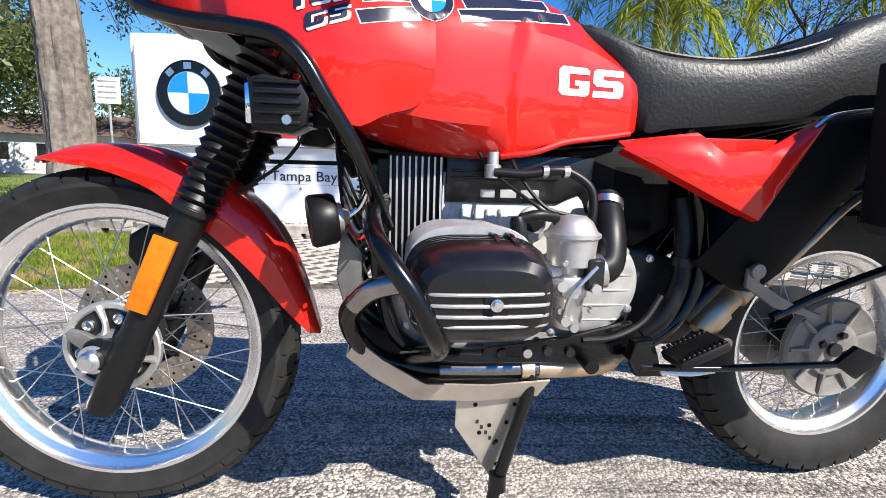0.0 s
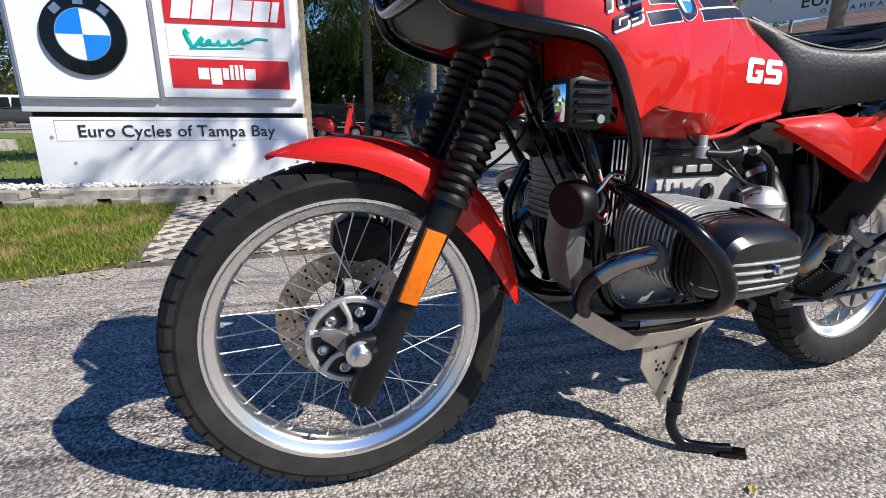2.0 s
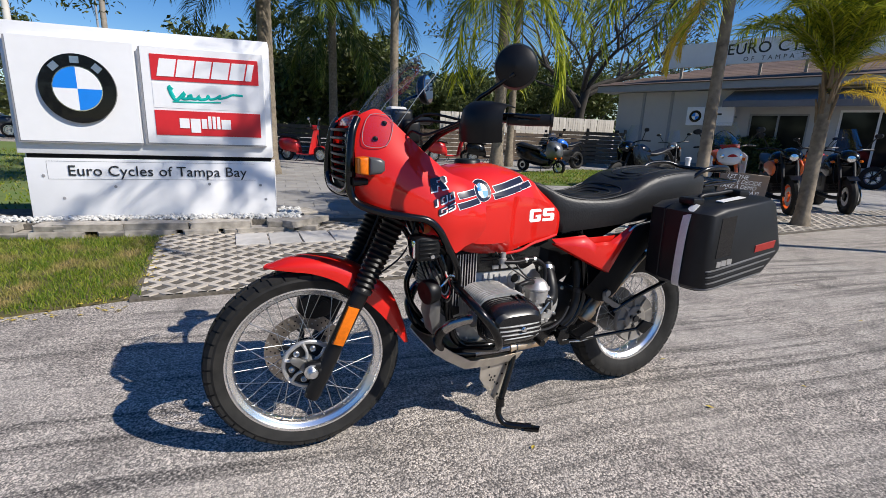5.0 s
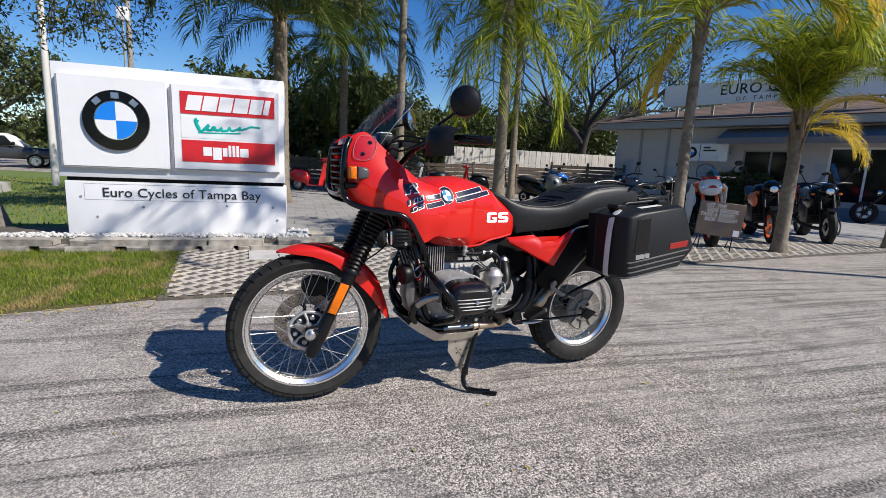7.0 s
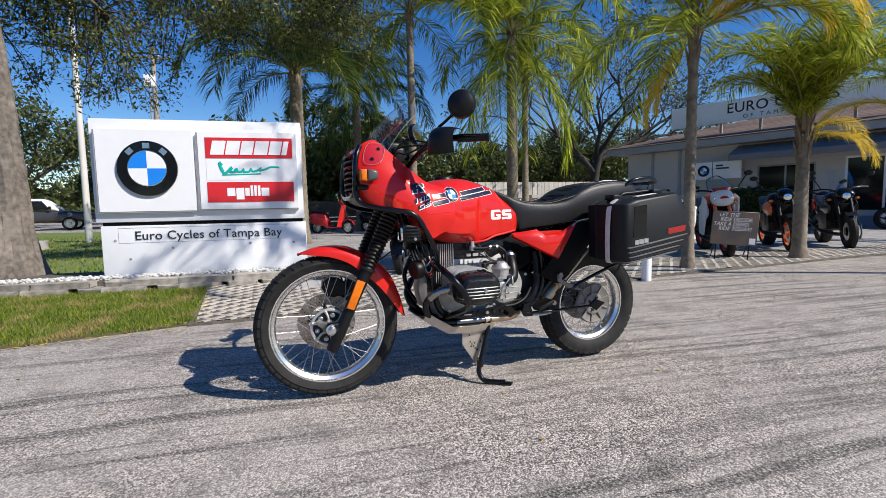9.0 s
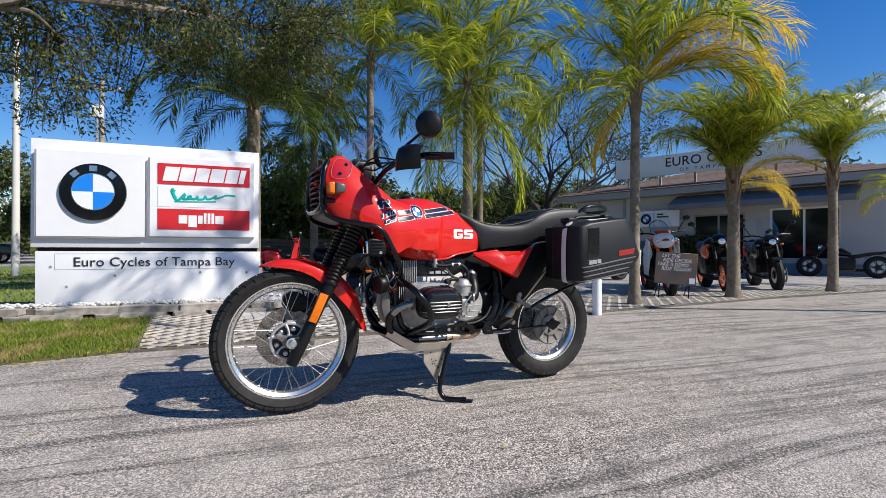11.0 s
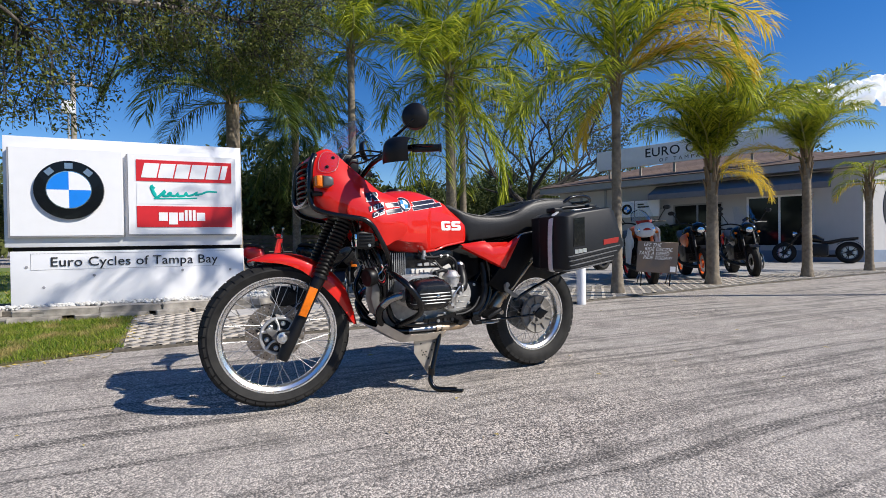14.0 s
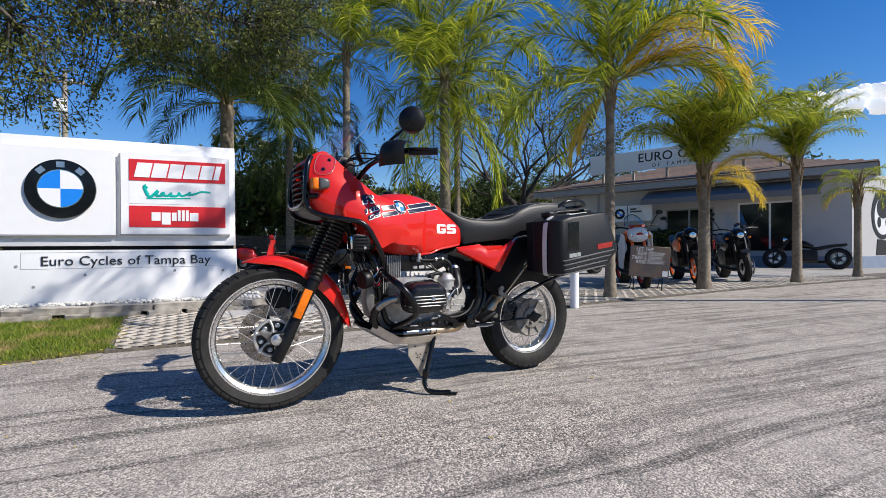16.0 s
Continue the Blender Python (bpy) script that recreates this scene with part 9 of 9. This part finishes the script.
        tube(bm, [(0.62, sd * 0.115, 0.40), (0.50, sd * 0.14, 0.62), (0.42, sd * 0.12, 0.90)], 0.006, 6)
        part("brake_hose", bm, BLACK, s)
    bm = BM()
    bridge(bm, [super_ring(xx, zl, zh, w, 2.3, 20) for xx, zl, zh, w in ((0.36, 0.90, 1.06, 0.09), (0.50, 0.80 if race else 0.86, 1.08, 0.14 if race else 0.10), (0.60, 0.80 if race else 0.87, 1.05, 0.13 if race else 0.115), (0.66, 0.86 if race else 0.90, 0.97, 0.06 if race else 0.09))])
    part("headlight_cowl", bm, panel or paint, s, smooth=60)
    if race and panel is WHITE:
        # red nose patch, bubble screen with a dark edge
        bm = BM()
        rows = [[Vector((0.690 - 0.14 * k - 0.05 * (yy / 0.11) ** 2, yy * (0.70 + 0.35 * k), 0.925 + 0.170 * k)) for yy in (-0.11, -0.055, 0, 0.055, 0.11)] for k in (0, 0.5, 1.0)]
        sheet(bm, fine_rows(rows, 2, 2), 0.008)
        part("nose_patch", bm, RED_SCOOTER, s, "red nose panel", smooth=60)
        bm = BM()
        rows = [[Vector((0.50 - 0.24 * k - 0.12 * (yy / 0.14) ** 2, yy * math.sqrt(max(0.05, 1 - 0.85 * k * k)), 1.085 + 0.20 * k)) for yy in (-0.14, -0.09, -0.04, 0.04, 0.09, 0.14)] for k in (0, 0.35, 0.7, 0.9, 1.0)]
        sheet(bm, fine_rows(rows, 2, 2), 0.004)
        part("bubble_screen", bm, CLEAR, s, "clear bubble screen", smooth=60)
        bm = BM()
        tube(bm, [rows[0][0], rows[2][0], rows[4][1], rows[4][4], rows[2][5], rows[0][5]], 0.006, 6, 5)
        part("screen_edge", bm, BLACK_GLOSS, s)
    for sd in (1, -1) if race else (0,):
        bm = BM()
        lathe(bm, [(0.0, 0.0), (0.0, 0.042 if race else 0.06), (0.025, 0.034 if race else 0.052), (0.033, 0.0)], 20, Matrix.Translation((0.605 if race else 0.645, sd * 0.085, 0.93)), axis="x")
        part("headlamp", bm, CHROME, s, "bright headlamp")
    if race:
        for sd in (1, -1):
            bm = BM()
            prism(bm, [(0.56, 0.92), (0.36, 0.98), (0.05, 0.66), (0.02, 0.36), (0.30, 0.34), (0.50, 0.62)], sd * 0.19, sd * 0.205, bevel=0.006)
            part("side_fairing", bm, panel or paint, s)
    if screen:
        bm = BM()
        rows = [[Vector((0.60 - 0.26 * k - 0.10 * (yy / 0.17) ** 2, yy * (1 - 0.25 * k), 1.06 + 0.36 * k)) for yy in (-0.17, -0.09, 0, 0.09, 0.17)] for k in (0, 0.33, 0.66, 1.0)]
        sheet(bm, fine_rows(rows, 2, 2))
        part("windscreen", bm, CLEAR, s, "clear windscreen", smooth=60)
    bm = BM()
    tube(bm, [(-0.05, 0.16, 0.33), (-0.08, 0.24, 0.15), (-0.10, 0.30, 0.03)], 0.012, 8)
    part("side_stand", bm, BLACK, s)
    return s


def cruiser(x, y, turn, paint, label):
    s = thing("cruiser_motorcycle", label, "motorcycle", pose(x, y, 0, 5, 0, turn), "parked motorcycles")
    small_wheel(s, 0.86, 0.33, 0.06, BLACK)
    small_wheel(s, -0.74, 0.33, 0.10, DARK_METAL)
    for sd in (1, -1):
        bm = BM()
        rod(bm, (0.86, sd * 0.10, 0.33), (0.46, sd * 0.10, 0.95), 0.028)
        part("fork_leg", bm, BLACK_GLOSS, s)
        bm = BM()
        tube(bm, [(0.44, sd * 0.05, 0.98), (0.38, sd * 0.25, 1.08), (0.2, sd * 0.38, 1.02)], 0.014, 8)
        part("handlebar", bm, BLACK, s)
    bm = BM()
    box(bm, (-0.25, -0.18, 0.22), (0.32, 0.18, 0.60), 0.05, 3)
    part("engine", bm, DARK_METAL, s)
    bm = BM()
    tube(bm, [(0.2, -0.17, 0.5), (0.25, -0.2, 0.28), (-0.3, -0.21, 0.24), (-0.85, -0.21, 0.27)], 0.045, 12)
    part("exhaust", bm, BLACK, s)
    bm = BM()
    bridge(bm, [super_ring(xx, zl, zh, w, 2.4, 20) for xx, zl, zh, w in ((0.38, 0.76, 0.84, 0.07), (0.26, 0.68, 0.90, 0.15), (0.05, 0.64, 0.88, 0.16), (-0.15, 0.62, 0.76, 0.10))])
    part("fuel_tank", bm, paint, s, smooth=60)
    bm = BM()
    bridge(bm, [super_ring(xx, zl, zh, w, 2.6, 18) for xx, zl, zh, w in ((-0.08, 0.60, 0.68, 0.10), (-0.3, 0.58, 0.70, 0.16), (-0.55, 0.66, 0.76, 0.14), (-0.95, 0.72, 0.80, 0.10))])
    part("seat", bm, VINYL, s, smooth=60)
    bm = BM()
    rows = [[Vector((-0.74 + 0.38 * math.cos(a), yy, 0.33 + 0.38 * math.sin(a))) for yy in (-0.11, -0.05, 0.05, 0.11)] for a in np.radians([40, 75, 110, 145, 175])]
    sheet(bm, rows, 0.006)
    part("rear_mudguard", bm, paint, s)
    bm = BM()
    lathe(bm, [(-0.06, 0.0), (-0.06, 0.06), (0.05, 0.09), (0.06, 0.0)], 20, Matrix.Translation((0.58, 0, 0.92)), axis="x")
    part("headlamp", bm, CHROME, s)
    return s


def maxi_scooter(x, y, turn, label, paint=None):
    paint = paint or BLACK_GLOSS
    s = thing("maxi_scooter", label, "scooter", pose(x, y, 0, 3, 0, turn), "parked scooters")
    small_wheel(s, 0.68, 0.215, 0.055, CHROME)
    small_wheel(s, -0.66, 0.215, 0.065, BLACK)
    for sd in (1, -1):
        bm = BM()
        rod(bm, (0.68, sd * 0.09, 0.215), (0.56, sd * 0.09, 0.55), 0.022)
        part("fork_leg", bm, BLACK, s)
        bm = BM()
        prism(bm, [(0.62, 0.84), (0.70, 0.76), (0.66, 0.70), (0.56, 0.76)], sd * 0.09, sd * 0.21, bevel=0.01)
        part("headlamp", bm, DARK_GLASS, s, "dark headlamp glass")
        bm = BM()
        box(bm, (0.60, min(sd * 0.13, sd * 0.20), 0.47), (0.655, max(sd * 0.13, sd * 0.20), 0.505), 0.008, 2)
        part("indicator", bm, AMBER, s, "amber indicator")
        bm = BM()
        tube(bm, [(0.34, sd * 0.05, 1.03), (0.30, sd * 0.2, 1.06), (0.22, sd * 0.33, 1.04)], 0.015, 8)
        part("handlebar", bm, BLACK, s)
        bm = BM()
        tube(bm, [(0.42, sd * 0.18, 0.98), (0.44, sd * 0.30, 1.10), (0.42, sd * 0.34, 1.16)], 0.008, 6)
        bridge(bm, [super_ring(xx, 1.13, 1.23, w, 2.2, 14, sd * 0.38) for xx, w in ((0.40, 0.06), (0.42, 0.075), (0.46, 0.04))])
        part("mirror", bm, BLACK, s)
    bm = BM()
    bridge(bm, [super_ring(xx, zl, zh, w, 2.4, 24) for xx, zl, zh, w in ((0.34, 0.42, 1.00, 0.25), (0.46, 0.44, 1.02, 0.26), (0.58, 0.46, 0.96, 0.24), (0.68, 0.50, 0.86, 0.17), (0.74, 0.56, 0.76, 0.08))])
    part("front_fairing", bm, paint, s, "glossy front fairing", smooth=60)
    bm = BM()
    bridge(bm, [super_ring(xx, zl, zh, w, 2.6, 20) for xx, zl, zh, w in ((-0.95, 0.62, 0.78, 0.05), (-0.80, 0.42, 0.82, 0.17), (-0.50, 0.30, 0.80, 0.23), (-0.15, 0.22, 0.72, 0.22), (0.15, 0.20, 0.55, 0.20), (0.40, 0.24, 0.52, 0.19))])
    part("body", bm, BLACK_GLOSS, s, "black lower body", smooth=60)
    bm = BM()
    bridge(bm, [super_ring(xx, zl, zh, w, 2.8, 18) for xx, zl, zh, w in ((-0.95, 0.80, 0.86, 0.08), (-0.75, 0.79, 0.93, 0.16), (-0.45, 0.76, 0.86, 0.18), (-0.10, 0.70, 0.80, 0.15), (0.0, 0.68, 0.74, 0.08))])
    part("seat", bm, VINYL, s, "black vinyl seat", smooth=60)
    bm = BM()
    rows = [[Vector((0.68 + 0.255 * math.cos(a), yy, 0.215 + 0.255 * math.sin(a))) for yy in (-0.075, -0.03, 0.03, 0.075)] for a in np.radians([20, 55, 90, 125, 155])]
    sheet(bm, rows, 0.008)
    part("front_mudguard", bm, BLACK_GLOSS, s)
    bm = BM()
    rows = [[Vector((0.62 - 0.22 * k - 0.10 * (yy / 0.2) ** 2, yy * (1 - 0.2 * k), 0.98 + 0.28 * k)) for yy in (-0.20, -0.1, 0, 0.1, 0.20)] for k in (0, 0.33, 0.66, 1.0)]
    sheet(bm, fine_rows(rows, 2, 2))
    part("windscreen", bm, CLEAR, s, "smoked windscreen", smooth=60)
    bm = BM()
    prism(bm, [(0.40, 0.74), (0.46, 0.74), (0.47, 0.88), (0.43, 0.88)], 0.262, 0.267)
    part("sticker", bm, WHITE_DECAL, s, "small white sticker", smooth=0)
    bm = BM()
    tube(bm, [(-0.1, 0.18, 0.24), (-0.14, 0.24, 0.12), (-0.16, 0.30, 0.015)], 0.011, 8)
    part("side_stand", bm, BLACK, s)
    return s


def pickup(x, y, turn, label):
    s = thing("pickup_truck", label, "car", pose(x, y, 0, 0, 0, turn))
    bm = BM()
    bridge(bm, [super_ring(xx, zl, zh, w, 4.5, 28) for xx, zl, zh, w in ((-2.75, 0.62, 1.05, 0.86), (-2.68, 0.50, 1.12, 0.94), (-0.9, 0.45, 1.12, 0.97), (0.9, 0.45, 1.12, 0.97), (1.2, 0.45, 1.13, 0.97), (2.3, 0.48, 1.06, 0.93), (2.62, 0.52, 0.98, 0.84), (2.72, 0.60, 0.85, 0.70))])
    part("body", bm, CAR_GREY, s, "dark grey painted body", smooth=50)
    bm = BM()
    bridge(bm, [super_ring(xx, 1.08, zh, w, 4.0, 28) for xx, zh, w in ((-0.95, 1.20, 0.90), (-0.80, 1.72, 0.80), (-0.6, 1.80, 0.80), (0.35, 1.80, 0.80), (0.62, 1.70, 0.81), (1.22, 1.16, 0.88))])
    part("cabin", bm, WHITE, s, "white cab", smooth=50)
    for sd in (1, -1):
        for x0, x1 in ((-0.72, -0.12), (-0.04, 0.72)):
            bm = BM()
            prism(bm, [(x0, 1.17), (x1 + (0.12 if x1 > 0.5 else 0), 1.17), (x1 - (0.22 if x1 > 0.5 else 0), 1.66), (x0 + 0.04, 1.66)], sd * 0.855, sd * 0.885, bevel=0.004)
            part("side_window", bm, DARK_GLASS, s, "dark side window")
        bm = BM()
        box(bm, (2.55, min(sd * 0.50, sd * 0.84), 0.76), (2.70, max(sd * 0.50, sd * 0.84), 0.92), 0.02, 2)
        part("headlamp", bm, CHROME, s)
        bm = BM()
        box(bm, (0.80, min(sd * 0.95, sd * 1.12), 1.18), (0.92, max(sd * 0.95, sd * 1.12), 1.36), 0.03, 2)
        part("mirror", bm, BLACK, s)
        for cx in (-1.75, 1.70):
            wh = small_wheel(s, cx, 0.38, 0.10, STEEL)
            wh.matrix_basis = pose(cx, sd * 0.90, 0.38)
    bm = BM()
    box(bm, (2.60, -0.48, 0.62), (2.735, 0.48, 0.92), 0.02, 2)
    part("grille", bm, BLACK, s, "black grille")
    bm = BM()
    box(bm, (2.55, -0.88, 0.42), (2.80, 0.88, 0.58), 0.03, 2)
    part("bumper", bm, CHROME, s, "bright bumper")
    return s


pickup(-16.3, 31.0, 12, "dark grey pickup truck with a white cab parked beyond the lawn")
maxi_scooter(0.62, 5.56, -110, "large black scooter parked behind the red motorcycle")
scooter(-0.19, 16.4, -34, RED_SCOOTER, "red scooter parked before the plank fence")
scooter(1.75, 17.0, -16, BLUE_SCOOTER, "blue and black scooter parked before the plank fence", BLACK_GLOSS)
scooter(-1.9, 16.9, -20, RED_SCOOTER, "red scooter standing behind the sign")
scooter(5.36, 17.5, -5, RED_SCOOTER, "red scooter beside the palm trunk")
scooter(6.75, 16.9, -8, BLACK_GLOSS, "black scooter behind the palm trunk")
scooter(10.2, 17.3, -8, BLUE_SCOOTER, "blue scooter near the board fence", BLACK_GLOSS)
scooter(3.4, 17.3, -14, CLOUD, "pale scooter before the plank fence")
maxi_scooter(6.95, 13.1, -62, "silver and black scooter beside the lawn island", SILVER)
street_bike(7.25, 8.75, -172, BLACK_GLOSS, "black sport motorcycle beside the lawn island", BLACK, True, race=True, panel=BLACK_GLOSS)
street_bike(6.09, 5.53, -120, ORANGE, "white and red sport motorcycle behind an info board", RED_SCOOTER, True, panel=WHITE, race=True)
street_bike(7.75, 5.76, -125, BLACK_GLOSS, "orange and black naked motorcycle with orange wheels", ORANGE, panel=BLACK_GLOSS, rail=ORANGE)
street_bike(9.11, 5.72, -128, BLACK_GLOSS, "black motorcycle with a clear windscreen and round headlamp", BLACK, True)
street_bike(8.7, 14.7, -165, BLUE_SCOOTER, "blue and black motorcycle behind the lawn island", BLACK, panel=BLACK_GLOSS)
street_bike(11.4, 12.3, -135, BLACK_GLOSS, "dark touring motorcycle with a clear windscreen on the forecourt", BLACK, True, panel=SILVER)
cruiser(15.50, 7.95, 115, BLACK_GLOSS, "long low black cruiser motorcycle by the wall")
street_bike(13.6, 9.3, -150, BLACK_GLOSS, "dark motorcycle parked near the shop window", BLACK)
street_bike(12.6, 8.6, -140, RED_SCOOTER, "red and black motorcycle in the row before the shop", BLACK, rail=RED_SCOOTER, panel=BLACK_GLOSS)
info = thing("info_board", "dark printed board with white slanted lettering on a stand", "sign", pose(5.40, 4.52, 0, 0, 0, -33) @ pose(0, 0, 0, 0, 4, 0) @ Matrix.Diagonal((0.74, 1, 0.82, 1)))
bm = BM()
box(bm, (-0.42, -0.012, 0.30), (0.42, 0.012, 0.92), 0.006, 1)
part("panel", bm, BOARD, info, "dark printed panel")
for k, (t, xx) in enumerate((("LET THE", -0.12), ("RIDE DECIDE.", 0.02), ("TAKE A DEMO", -0.08), ("RIDE TODAY!", 0.0))):
    me = lettering(t, 0.098, 0.001, WHITE_DECAL, shear=0.25)
    part("lettering", me, None, info, at=pose(xx, -0.014, 0.85 - 0.085 * k))
bm = BM()
box(bm, (0.28, -0.016, 0.33), (0.39, -0.0125, 0.44))
part("badge", bm, WHITE_DECAL, info, smooth=0)
for sd in (-0.3, 0.3):
    bm = BM()
    rod(bm, (sd, 0.02, 0), (sd, 0.02, 0.5), 0.012)
    rod(bm, (sd, 0.02, 0.45), (sd, 0.35, 0.0), 0.010)
    part("stand_leg", bm, BLACK, info)
# fallen leaves on the road
bm = BM()
for i in range(210):
    x, y = rng.uniform(-3.2, 3.5), rng.uniform(0.0, 3.4)
    if i > 36:
        k = rng.random() ** 0.7
        x, y = (-3.6 + 2.0 * k, 2.20 + 0.48 * k + rng.gauss(0, 0.05)) if rng.random() < 0.5 else (-1.64 - 0.30 * k + rng.gauss(0, 0.05), 2.76 + 2.0 * k)
    a, s = rng.uniform(0, 6.28), rng.uniform(0.008, 0.022)
    m = pose(x, y, 0.006 if y < 2.62 + 0.1 * x * 0 else 0.03, rng.uniform(-15, 15), rng.uniform(-15, 15), math.degrees(a))
    q = [bm.verts.new(m @ Vector(v)) for v in ((-s, 0, 0), (0, s * 0.5, 0.003), (s, 0, 0), (0, -s * 0.5, 0.002))]
    bm.faces.new(q)
tagged(part("fallen_leaves", bm, COPPER, smooth=0), "few small dry leaves on the road", "leaves", kind="stuff")
